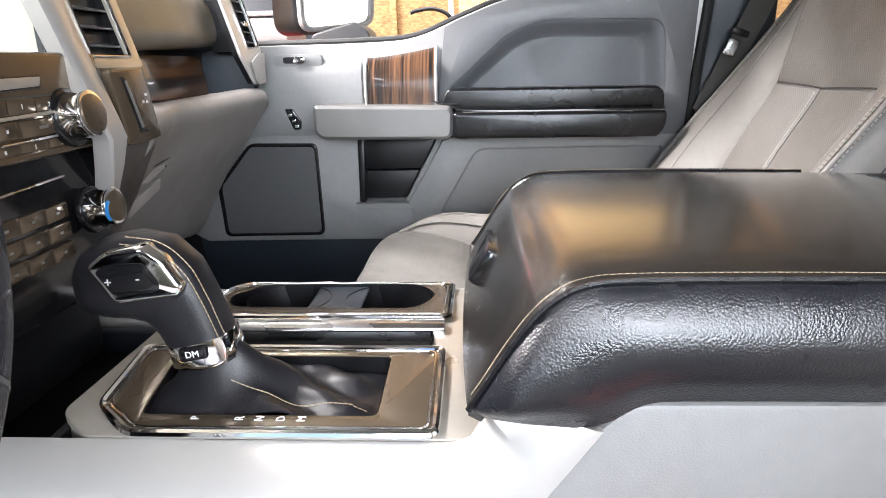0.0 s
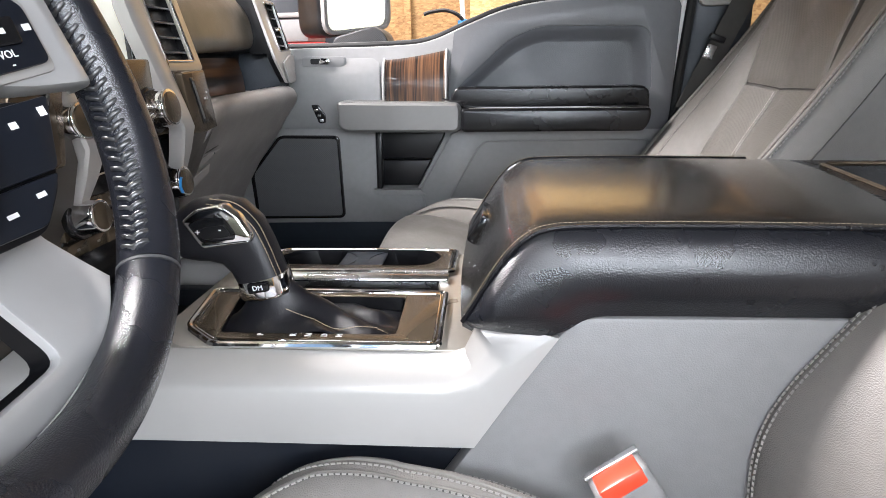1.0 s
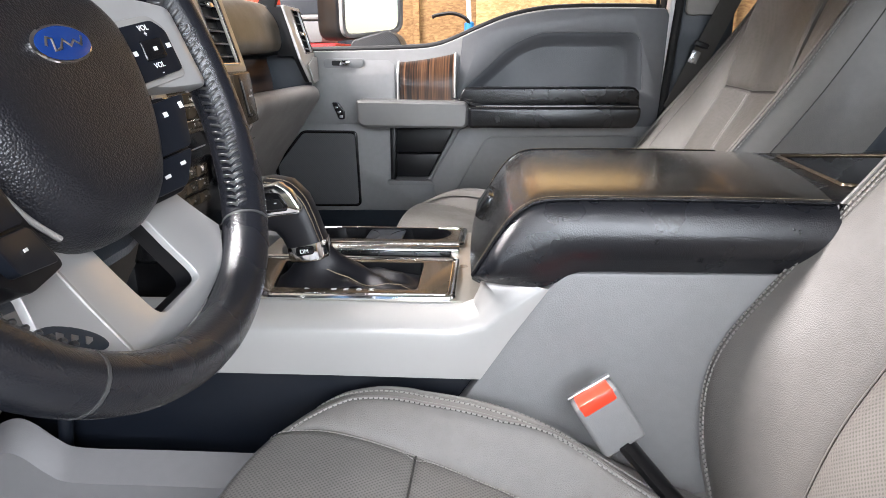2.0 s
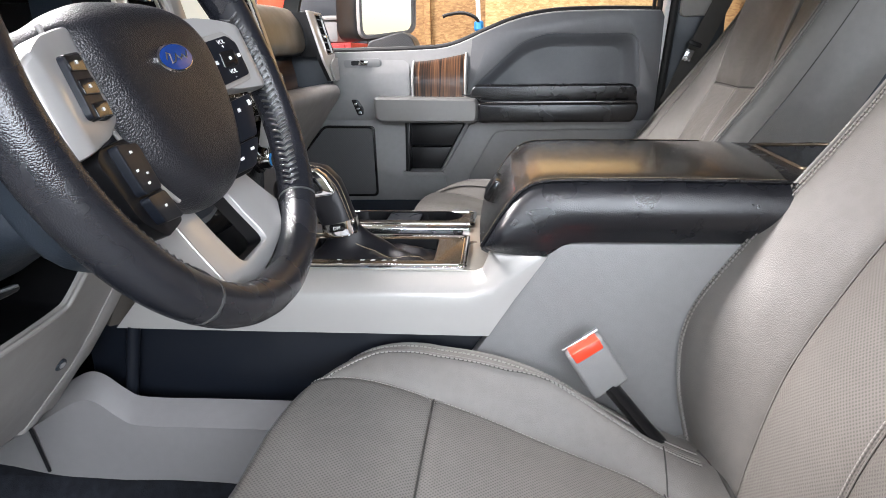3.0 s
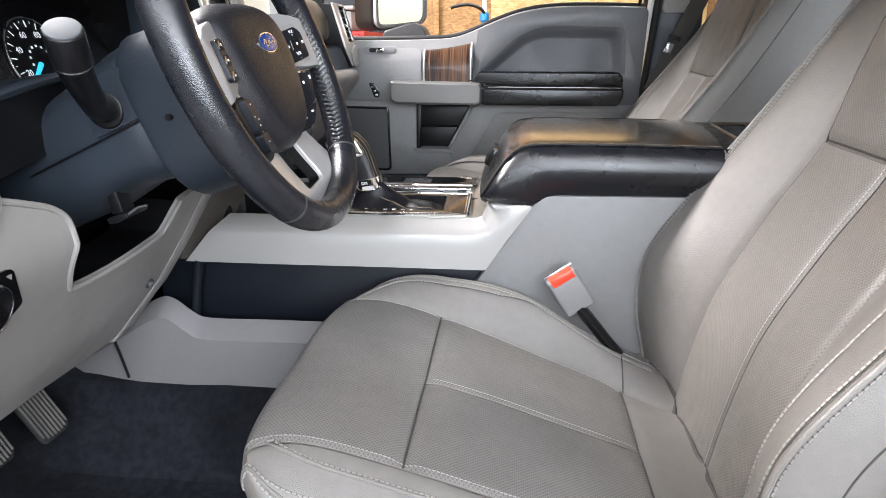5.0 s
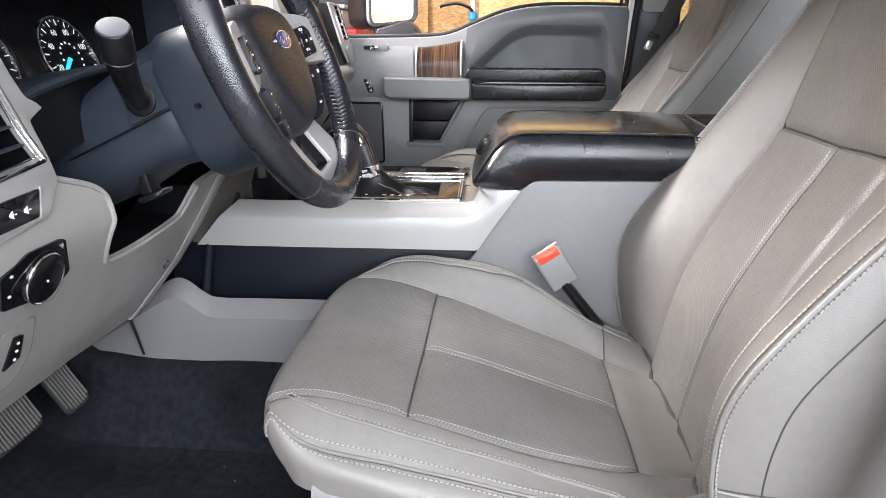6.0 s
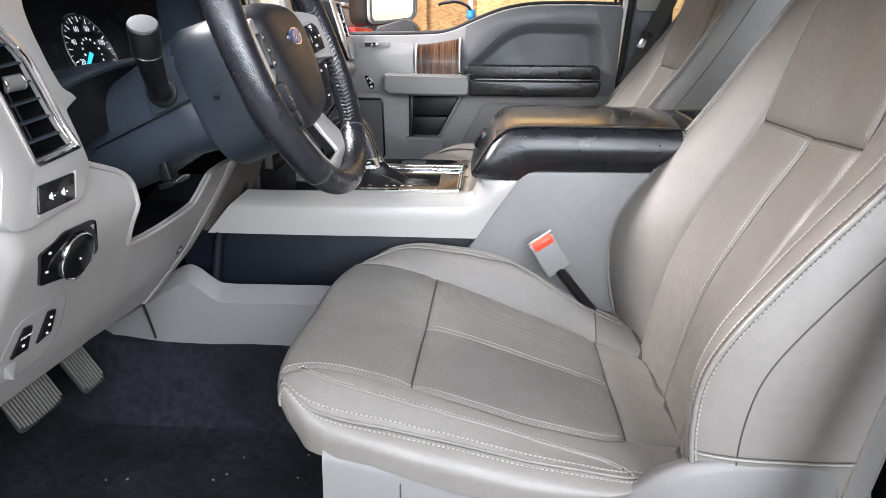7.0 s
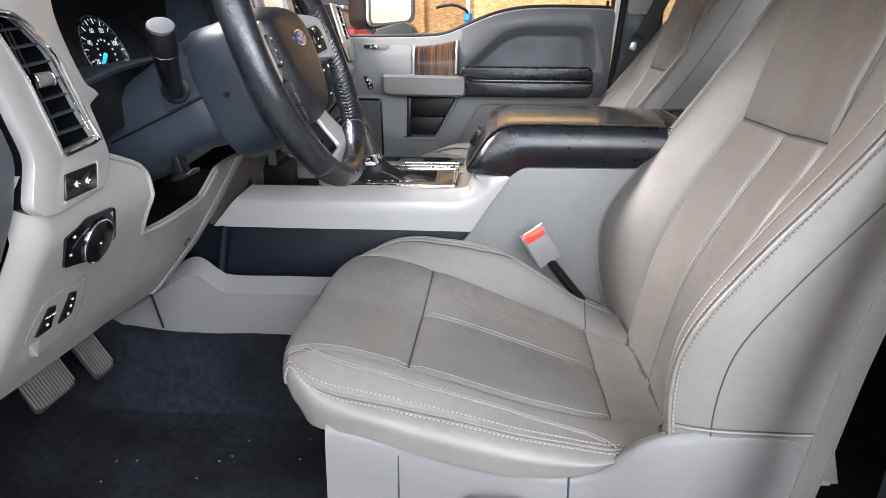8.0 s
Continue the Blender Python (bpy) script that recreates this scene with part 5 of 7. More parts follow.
    for x, zt in ((-0.042, 0.478), (0.177, 0.452)):
        part("shield_joint", tube([(x + dx, ys - out * 0.004, zt - 0.004), (x + dx, ys + out * 0.0005, zt - 0.014), (x + dx, ys + out * 0.0045, zt - 0.06), (x + dx, ys + out * 0.003, 0.25)], 0.0012, 6), dark_plastic, sh)
    part("seat_lever", tube(curve([(0.045 + dx, ys + out * 0.006, 0.404), (0.06 + dx, ys + out * 0.022, 0.416), (0.085 + dx, ys + out * 0.024, 0.420), (0.12 + dx, ys + out * 0.012, 0.412)]), 0.006, 8), shield_plastic, sh)
    ys = yc - out * 0.262
    part("inner_shield", prism(fillet([(-0.12, 0.27), (-0.12, 0.44), (0.20, 0.43), (0.30, 0.47), (0.44, 0.47), (0.46, 0.27)], 0.02), "y", ys - 0.012, ys + 0.012, 0.005), light_plastic, seat)
    return seat


front_seat("driver_seat", "grey perforated leather driver's seat with pale stitching", 0.0, 0.085, -1)
passenger = front_seat("passenger_seat", "grey perforated leather passenger seat with pale stitching", 0.0, 2 * CL - 0.085, 1, True)
for ob in passenger.children_recursive:   # set higher than the driver's
    for v in ob.data.vertices:
        v.co.x += 0.05
        v.co.z += 0.05

# ---- belts ----
bk = thing("belt_buckle", "grey belt buckle with a red release button", "belt buckle", (0.24, 0.30, 0.45))
bd = Vector((-0.043, 0.0, 0.068)).normalized()
M_b = axes((0.169, 0.292, 0.598), (0.84, 0.15, 0.53), bd)
bm = bmesh.new()
box((0, 0.004, 0), (0.050, 0.068, 0.030), 0.005, seg=3, bm=bm)
bmesh.ops.transform(bm, matrix=M_b, verts=bm.verts)
part("buckle_body", bm, grey_plastic, bk, "grey buckle body")
bm = box((0.0, 0.0325, 0.0040), (0.040, 0.015, 0.0245), 0.003)
bmesh.ops.transform(bm, matrix=M_b, verts=bm.verts)
part("release_button", bm, red_plastic, bk, "red release button")
bm = box((0, 0.0400, -0.0095), (0.051, 0.003, 0.007), 0.001)
bmesh.ops.transform(bm, matrix=M_b, verts=bm.verts)
part("slot_plate", bm, steel, bk)
bm = bmesh.new()
tube([M_b @ Vector(q) for q in ((0, -0.025, 0), (0.004, -0.06, 0), (0.010, -0.11, 0), (0.018, -0.16, 0))], 0.019, 10, bm=bm, flat=0.5)
part("stalk", bm, black_plastic, bk, "black buckle stalk")

blt = thing("seat_belt", "grey seat belt webbing hanging by the driver's pillar", "seat belt", (0.46, -0.27, 0.3))
rows = []
for c in curve([(0.372, -0.262, 0.24), (0.420, -0.255, 0.505), (0.450, -0.25, 0.68), (0.50, -0.25, 0.90), (0.585, -0.245, 1.30)], 6):
    w = Vector((0.86, 0.50, 0)).normalized() * 0.024
    rows.append([tuple(c - w), tuple(c - w * 0.5 + Vector((0, 0, 0.001))), tuple(c), tuple(c + w * 0.5), tuple(c + w)])
part("webbing", sheet(rows, 0.0015, (0, 1, 0)), webbing, blt)
for k in (0, -1):
    part("webbing_edge", tube([r[k] for r in rows], 0.0013, 6), webbing, blt)
part("anchor_cover", box((0.376, -0.262, 0.262), (0.075, 0.030, 0.05), 0.008, pose(0, 0, 0, 0, 10, 0)), dark_plastic, blt, "charcoal anchor cover")
blt2 = thing("seat_belt", "grey seat belt with steel tongue on the passenger pillar", "seat belt", (0.55, 1.27, 0.3))
rows = []
for t in np.linspace(0, 1, 14):
    c = Vector((0.470, 1.275, 0.84)).lerp(Vector((0.68, 1.265, 1.32)), t)
    w = Vector((0.75, 0.1, -0.35)).normalized() * 0.023
    rows.append([tuple(c - w), tuple(c), tuple(c + w)])
part("webbing", sheet(rows, 0.0015, (0, 1, 0)), webbing, blt2)
part("tongue", box((0.507, 1.262, 0.962), (0.022, 0.006, 0.030), 0.003, pose(0, 0, 0, 0, 20, 0)), steel, blt2, "steel belt tongue")
part("tongue_grip", box((0.520, 1.262, 0.989), (0.034, 0.010, 0.012), 0.003, pose(0, 0, 0, 0, 20, 0)), black_plastic, blt2)

# ---- steering wheel ----
WC, WA = Vector((-0.2105, 0.064, 0.959)), radians(20.5)
WM0 = Matrix(((0, -math.sin(WA), math.cos(WA), WC.x), (1, 0, 0, WC.y), (0, math.cos(WA), math.sin(WA), WC.z), (0, 0, 0, 1)))
WM = WM0 @ Matrix.Rotation(radians(5), 4, "Z")   # turned a little to the left
wheel = thing("steering_wheel", "black leather steering wheel with silver spokes", "steering wheel", WC)


def on_wheel(bm):
    bmesh.ops.transform(bm, matrix=WM, verts=bm.verts)
    return bm


def wheel_part(name, bm, mat, label="", parent=None, sharp=38):
    return part(name, on_wheel(bm), mat, parent or wheel, label, sharp)


RW = 0.1845


def rim_arc(a0, a1, n, r_fn, grow=0.0):
    rings = []
    for i in range(n + 1):
        a = radians(a0 + (a1 - a0) * i / n)
        r = r_fn(math.degrees(a)) + grow
        c, d = Vector((math.sin(a), math.cos(a), 0)), Vector((0, 0, 1))
        rings.append([tuple(c * RW + c * r * math.cos(2 * math.pi * j / 18) + d * r * 1.12 * math.sin(2 * math.pi * j / 18)) for j in range(18)])
    return rings


def rim_r(a):
    a = (a + 180) % 360 - 180
    return 0.0170 + 0.0016 * bump1(abs(a) - 66, 18)


# upper grip, side grips and lower arc are sewn in four lengths, a raised seam at each joint
for a0, a1 in ((-139.3, -52), (-51.2, 51.2), (52, 139.3), (140.4, 219.6)):
    wheel_part("rim", loft(rim_arc(a0, a1, 44, rim_r)), rim_leather, "black leather rim section")
# the bright grey highlight along each seam is put into its colour
for a in (-139.85, -51.6, 51.6, 139.85):
    wheel_part("rim_seam", loft(rim_arc(a - 0.32, a + 0.32, 2, rim_r, 0.0002)), seam_leather, "raised seam round the rim, its highlight painted pale")
for sgn in (-1, 1):
    bm = bmesh.new()
    for a in np.arange(74, 138, 2.3):
        for ph0, ph1, da in ((2.52, 3.02, 1.5), (3.40, 2.90, 1.5)):
            pts = []
            for t in np.linspace(0, 1, 5):
                ph = ph0 + (ph1 - ph0) * t
                aa = radians(sgn * (a + da * t))
                c = Vector((math.sin(aa), math.cos(aa), 0))
                rr = rim_r(math.degrees(aa)) + 0.0014 * math.sin(math.pi * t) - 0.0002
                pts.append(c * RW + c * rr * math.cos(ph) + Vector((0, 0, 1)) * rr * 1.12 * math.sin(ph))
            tube(pts, 0.0015, 6, bm=bm)
    wheel_part("rim_lacing", bm, lace_thread, "laced seam inside the rim", sharp=60)

# hub cover: a soft dome with a firm shoulder
hub = [(0.0, 0.070), (0.040, 0.067), (0.074, 0.056), (0.094, 0.036), (0.097, 0.012), (0.090, -0.022), (0.074, -0.056), (0.050, -0.086), (0.026, -0.097), (0.0, -0.099)]
hub += [(-0.026, -0.097), (-0.050, -0.087), (-0.072, -0.058), (-0.086, -0.018), (-0.0925, 0.012), (-0.0985, 0.038), (-0.088, 0.0605), (-0.044, 0.0705)]
hub_s = curve([Vector((a, b, 0)) for a, b in hub], 4, closed=True)
rings = []
for k, z in ((0.97, -0.050), (1.0, -0.026), (0.995, -0.017), (0.95, -0.0085), (0.88, -0.0005), (0.82, 0.0042), (0.74, 0.0066), (0.55, 0.0086), (0.30, 0.0096), (0.04, 0.0100)):
    rings.append([(p.x * k, 0.002 + (p.y - 0.002) * k, z) for p in hub_s])
hubp = wheel_part("hub_cover", loft(rings), hub_leather, "black grained hub cover")
for s in (-1, 1):
    strip = [(-0.1000, 0.056), (-0.0995, 0.038), (-0.0940, 0.012), (-0.0875, -0.018), (-0.0745, -0.058), (-0.060, -0.080)] if s < 0 else [(0.094, 0.046), (0.0985, 0.034), (0.0985, 0.012), (0.0915, -0.022)]
    wheel_part("hub_strip", tube(curve([(x, y, -0.0125) for x, y in strip]), 0.0018, 8), silver, "bright strip beside the hub", hubp)
wheel_part("hub_back", prism(ngon((0, -0.01), 0.072, 28), "z", -0.085, -0.045, 0.006), dark_plastic)


def oval(rx, ry, levels):
    return loft([[(rx * k * math.cos(a), 0.0165 + ry * k * math.sin(a), z) for a in np.linspace(0, 2 * math.pi, 41)[:-1]] for k, z in levels])


badge = wheel_part("badge", oval(0.0275, 0.0118, ((1.0, 0.006), (1.0, 0.0106), (0.95, 0.0114))), chrome, "blue oval badge", hubp)
wheel_part("badge_field", oval(0.0252, 0.0100, ((1.0, 0.0105), (1.0, 0.0117), (0.9, 0.0120))), blue_badge, "", hubp)
bm = bmesh.new()
tube([(x, 0.0165 + y, 0.0122) for x, y in ((-0.018, -0.001), (-0.014, 0.004), (-0.010, 0.003), (-0.012, -0.004), (-0.006, -0.003), (-0.001, 0.002), (0.004, -0.002), (0.009, 0.001), (0.014, -0.002), (0.018, 0.003))], 0.0010, 6, bm=bm, flat=0.5)
wheel_part("badge_mark", bm, chrome, "plain bright stroke", hubp)
for i in range(6):
    wheel_part("hub_mark", box((0.008 + 0.0046 * i, -0.034 - 0.0006 * i, 0.0078 - 0.00018 * i), (0.0030, 0.0040, 0.0008)), pedal_rubber, "", hubp)
bm = bmesh.new()
box((0.026, -0.047, 0.0058), (0.010, 0.0012, 0.0008), bm=bm)
box((0.023, -0.047, 0.0059), (0.0012, 0.009, 0.0008), bm=bm)
wheel_part("hub_mark", bm, pedal_rubber, "", hubp)


def plate(pts, z_of, h0, h1, r=0.004, bevel=0.0012):
    """A plate that follows the spoke's slope, its upper edge rounded."""
    f = fillet(pts, r)
    bm = bmesh.new()
    up = [bm.verts.new((x, y, h1)) for x, y in f]
    dn = [bm.verts.new((x, y, h0)) for x, y in f]
    top = bm.faces.new(up)
    bm.faces.new(dn[::-1])
    for i in range(len(up)):
        bm.faces.new((up[i], dn[i], dn[(i + 1) % len(up)], up[(i + 1) % len(up)]))
    bmesh.ops.recalc_face_normals(bm, faces=bm.faces)
    if bevel:
        bmesh.ops.bevel(bm, geom=list(top.edges), offset=bevel, segments=2, profile=0.5, affect="EDGES", clamp_overlap=True)
    for x in (0.075, 0.085, 0.100, 0.112, 0.125, 0.135, 0.145, 0.153, 0.160):
        for sx in (-x, x):
            bmesh.ops.bisect_plane(bm, geom=list(bm.verts) + list(bm.edges) + list(bm.faces), plane_co=(sx, 0, 0), plane_no=(1, 0, 0))
    for v in bm.verts:
        v.co.z += z_of(v.co.x, v.co.y)
    return bm


wing_rise = table([(0.0, -0.020), (0.060, -0.012), (0.085, -0.0045), (0.125, 0.0035), (0.145, 0.0095), (0.152, 0.0110), (0.160, 0.0060), (0.172, -0.006)])


def wing_z(x, y):
    return wing_rise(abs(x))[0]


def in_right(x):
    """Draws the right-hand switches in towards the hub."""
    return float(np.interp(x, (0.05, 0.0715, 0.0975, 0.125, 0.149, 0.161, 0.174), (0.036, 0.0555, 0.0790, 0.1045, 0.1230, 0.1320, 0.1415)))


def in_left(x):
    return float(np.interp(x, (0.06, 0.0715, 0.087, 0.112, 0.14, 0.156, 0.174), (0.068, 0.0825, 0.1005, 0.1345, 0.150, 0.160, 0.170)))


def wing(s):
    """Silver side spoke from hub to rim, with its switches."""
    draw_in = in_right if s > 0 else in_left
    inner = 0.070 if s > 0 else 0.084
    o = [(inner, 0.052), (0.100, 0.050), (0.128, 0.045), (0.150, 0.037), (0.168, 0.024), (0.170, -0.010), (0.166, -0.029), (0.140, -0.026), (0.112, -0.022), (inner + 0.003, -0.012)]
    w = wheel_part("side_spoke", plate([(s * x, y) for x, y in o], wing_z, -0.016, 0.0, 0.006, 0.003), spoke_silver, "satin silver side spoke")

    def pad(name, pts, mat, h, r=0.004, parent=None, label=""):
        return wheel_part(name, plate([(s * draw_in(x), y) for x, y in pts], wing_z, -0.008, h, r), mat, label, parent or w)

    def mark(x, y, wx, wy, h=0.0056, parent=None):
        x = draw_in(x)
        wheel_part("pad_mark", box((s * x, y, wing_z(x, y) + h), (wx * 0.8, wy, 0.0006), 0.0, pose(0, 0, 0, 0, -12 * s, 0)), white_mark, "", parent or w)

    # black carrier that runs down beside the hub
    wheel_part("switch_carrier", plate([(s * draw_in(x), y) for x, y in ((0.078, -0.024), (0.120, -0.026), (0.140, -0.032), (0.118, -0.074), (0.094, -0.094), (0.048, -0.092))], wing_z, -0.020, -0.002, 0.006), black_plastic, "", w)
    if s > 0:
        pad("pad_frame", ((0.092, 0.031), (0.152, 0.033), (0.167, 0.022), (0.164, -0.017), (0.090, -0.019)), silver, 0.0016, 0.005, None, "bright frame round the switches")
        k = pad("switch_pad", ((0.0975, 0.026), (0.149, 0.028), (0.161, 0.019), (0.159, -0.012), (0.0955, -0.0145)), navy_plastic, 0.0046)
        pad("pad_frame", ((0.0930, 0.026), (0.0975, 0.026), (0.0955, -0.0145), (0.0915, -0.0145)), silver, 0.0052, 0.0008)
        pad("centre_key", ((0.118, 0.0145), (0.146, 0.0145), (0.144, -0.0005), (0.116, -0.0005)), gloss_black, 0.0062, 0.002)
        for x, y, body, size in ((0.1305, 0.0230, "VOL", 0.0058), (0.1305, 0.0185, "+", 0.0060), (0.1275, -0.0048, "VOL", 0.0058), (0.1275, -0.0100, "-", 0.0070)):
            x = draw_in(x)
            m = WM @ Matrix.Translation((x, y, wing_z(x, y) + 0.0052)) @ Matrix.Rotation(-0.22, 4, "Y")
            lettering("pad_letters", body, size, m, white_mark, w)
        for x, y, wx, wy, h in ((0.108, 0.0065, 0.005, 0.0035, 0.0050), (0.154, 0.0075, 0.006, 0.0035, 0.0050), (0.131, 0.007, 0.0045, 0.003, 0.0066)):
            mark(x, y, wx, wy, h)
        pad("switch_pad", ((0.092, -0.029), (0.139, -0.0285), (0.116, -0.066), (0.071, -0.0652)), navy_plastic, 0.0050)
        pad("switch_pad", ((0.070, -0.0668), (0.115, -0.0676), (0.091, -0.0905), (0.054, -0.0885)), navy_plastic, 0.0050)
        pad("pad_edge", ((0.0880, -0.030), (0.092, -0.029), (0.054, -0.0885), (0.0505, -0.0870)), gloss_black, 0.0044, 0.0008)
        for x, y, wx, wy in ((0.104, -0.039, 0.0055, 0.0036), (0.126, -0.036, 0.0055, 0.0050), (0.075, -0.079, 0.0080, 0.0024), (0.096, -0.075, 0.0070, 0.0026)):
            mark(x, y, wx, wy)
    else:
        k = pad("switch_pad", ((0.087, 0.033), (0.106, 0.031), (0.1115, -0.008), (0.0905, -0.011)), navy_plastic, 0.0050)
        for y in (0.0255, 0.0105, -0.0045):
            pad("pad_key", ((0.0895, y + 0.0055), (0.1055, y + 0.0050), (0.1065, y - 0.0050), (0.0905, y - 0.0055)), gloss_black, 0.0062, 0.0015)
            mark(0.098, y, 0.0026, 0.0022, 0.0066)
        pad("switch_pad", ((0.080, -0.030), (0.106, -0.0265), (0.104, -0.0615), (0.0790, -0.0630)), navy_plastic, 0.0050)
        pad("switch_pad", ((0.0785, -0.0646), (0.104, -0.0631), (0.100, -0.0830), (0.072, -0.0875)), navy_plastic, 0.0050)
        for x, y in ((0.095, -0.034), (0.099, -0.046), (0.090, -0.050), (0.094, -0.056), (0.090, -0.074)):
            mark(x, y, 0.0040, 0.0016)


wing(1)
wing(-1)


# lower spokes: one U-shaped piece from the hub's corners to the rim
def lower_z(y):
    return float(np.interp(y, (-0.185, -0.168, -0.157, -0.151, -0.120, -0.085, -0.06), (-0.016, -0.0125, -0.0095, -0.0100, -0.0195, -0.0285, -0.032)))


arc = [(0.1715 * math.sin(a), -0.1715 * math.cos(a)) for a in np.linspace(radians(39), radians(-39), 25)]
u_out = [(0.086, -0.070), (0.092, -0.098)] + arc + [(-0.092, -0.098), (-0.086, -0.070), (-0.04, -0.070), (0.04, -0.070)]
u_hole = fillet([(-0.026, -0.088), (0.036, -0.088), (0.039, -0.1515), (-0.024, -0.1515)], [0.004, 0.004, 0.010, 0.010])
bm = holed(u_out, [u_hole], "z", 0.0, -0.006, 0.0018)
for y in (-0.085, -0.10, -0.12, -0.1475, -0.1515, -0.157, -0.163, -0.168):
    bmesh.ops.bisect_plane(bm, geom=list(bm.verts) + list(bm.edges) + list(bm.faces), plane_co=(0, y, 0), plane_no=(0, 1, 0))
for v in bm.verts:
    v.co.z += lower_z(v.co.y)
wheel_part("lower_spoke_frame", bm, spoke_silver, "satin silver lower spokes joined along the rim", sharp=25)
ridge = [(-0.0600 - 0.004 * t, -0.090 - 0.068 * t, lower_z(-0.090 - 0.068 * t) - 0.0006) for t in np.linspace(0, 1, 10)]
wheel_part("spoke_ridge", tube(ridge, 0.0018, 6), silver, "bright crease along the spoke")
rim_in = [(x, y) for x, y in u_hole]
wheel_part("spoke_liner", loft([[(x * 1.03, -0.12 + (y + 0.12) * 1.02, lower_z(y) - 0.0062) for x, y in rim_in], [(x * 1.03, -0.12 + (y + 0.12) * 1.02, lower_z(y) - 0.020) for x, y in rim_in]], cap=False), black_plastic, "black liner behind the opening")
ft = wheel_part("foot_badge", plate([(x * 1.0 - 0.088, y - 0.128) for x, y in ((p[0] * 0.74 + p[1] * 0.67, -p[0] * 0.67 + p[1] * 0.74) for p in ngon((0, 0), 0.020, 24, 0.0075))], lambda x, y: lower_z(y), -0.004, 0.0014, 0.0, 0.0006), dark_plastic, "oval dark emblem on the spoke")
for k in (-0.008, 0.0, 0.008):
    wheel_part("emblem_mark", box((k * 0.74 - 0.088, -k * 0.67 - 0.128, lower_z(-0.128 - k * 0.67) + 0.0015), (0.0045, 0.0045, 0.0006), 0.0, pose(0, 0, 0, 0, 0, -42)), steel, "", ft)

# ---- steering column ----
col = thing("steering_column", "charcoal steering column shroud with its stalk", "steering column", (-0.35, 0.083, 0.85))
COL = Vector((-0.220, 0.083, 0.953))   # where the column's own axis ends
WN = Vector((math.cos(WA), 0, math.sin(WA)))


def col_ring(d, top, bot, half, n=28, p=3.2):
    """A ring round the column, d metres ahead of the wheel."""
    c = COL - WN * d
    u = Vector((-math.sin(WA), 0, math.cos(WA)))
    ring = []
    for i in range(n):
        a = 2 * math.pi * i / n
        k, s = math.cos(a), math.sin(a)
        hz = (top if s > 0 else bot)
        ring.append(tuple(c + Vector((0, 1, 0)) * half * math.copysign(abs(k) ** (2 / p), k) + u * (hz * math.copysign(abs(s) ** (2 / p), s))))
    return ring


part("collar_shroud", loft([col_ring(0.045, 0.070, 0.108, 0.100), col_ring(0.050, 0.075, 0.114, 0.106), col_ring(0.105, 0.078, 0.116, 0.110), col_ring(0.112, 0.074, 0.112, 0.106)]), dark_plastic, col, "charcoal collar behind the wheel")
part("shroud", loft([col_ring(0.110, 0.070, 0.086, 0.094), col_ring(0.115, 0.074, 0.089, 0.098), col_ring(0.14, 0.070, 0.083, 0.100), col_ring(0.17, 0.062, 0.079, 0.100), col_ring(0.20, 0.055, 0.080, 0.100), col_ring(0.26, 0.042, 0.092, 0.100), col_ring(0.34, 0.03, 0.095, 0.095)]), dark_plastic, col, "charcoal column shroud")
part("shroud_joint", tube([(-0.312, -0.0205, 0.905), (-0.38, -0.0205, 0.874), (-0.46, -0.018, 0.838)], 0.0013, 6), black_plastic, col)
part("screw_hole", disc((-0.284, -0.0275, 0.9055), (0, 1, 0), 0.0032, 0.006), black_plastic, col)
cap_grey = material("satin_grey_cap", (0.10, 0.105, 0.112), 0.6, vary=0.02, spec=0.3)
part("stalk_panel", prism(fillet([(-0.385, 0.938), (-0.330, 0.958), (-0.318, 0.905), (-0.375, 0.880)], 0.006), "y", -0.0205, -0.012, 0.002), dark_plastic, col)
st = part("stalk", tube([(-0.358, -0.012, 0.911), (-0.348, -0.040, 0.912), (-0.335, -0.068, 0.920), (-0.322, -0.098, 0.940), (-0.313, -0.121, 0.964)], [0.0105, 0.0105, 0.0115, 0.0132, 0.0150], 16), black_plastic, col, "black stalk")
ax = Vector((0.10, -0.20, 0.30)).normalized()
part("stalk_end", disc(Vector((-0.310, -0.126, 0.974)), ax, 0.0162, 0.036, 0.002), black_plastic, st)
part("stalk_cap", disc(Vector((-0.310, -0.126, 0.974)) + ax * 0.0185, ax, 0.0148, 0.003, 0.001), cap_grey, st, "bright grey stalk cap")
part("stalk_ring", disc(Vector((-0.314, -0.118, 0.962)), ax, 0.0164, 0.0014), steel, st)
part("stalk_boot", disc((-0.356, -0.019, 0.911), (0.1, -1, 0.1), 0.019, 0.010, 0.003), black_plastic, col)
lev = part("tilt_lever", prism(fillet([(-0.394, 0.786), (-0.378, 0.792), (-0.368, 0.794), (-0.368, 0.788), (-0.380, 0.782), (-0.392, 0.779)], 0.0025), "y", 0.002, 0.046, 0.003, 3), black_plastic, col, "black tilt lever")
part("lever_tab", prism(fillet([(-0.394, 0.788), (-0.394, 0.815), (-0.384, 0.818), (-0.378, 0.791)], 0.003), "y", 0.012, 0.036, 0.002), black_plastic, lev)
part("lever_edge", tube([(-0.3682, 0.005, 0.7915), (-0.3678, 0.022, 0.7945), (-0.3682, 0.043, 0.7925)], 0.0015, 8), cap_grey, lev, "pale grey edge of the lever")

# ---- dashboard ----
dash = thing("dashboard", "dark dashboard with silver vent bezels and grey lower panels", "dashboard", (-0.6, CL, 0.6))


def along(profile, ys, fn=None):
    """Rows of a profile in x and z, repeated across the truck."""
    return [[(x + (fn(y)[0] if fn else 0), y, z + (fn(y)[1] if fn else 0)) for x, z in profile] for y in ys]


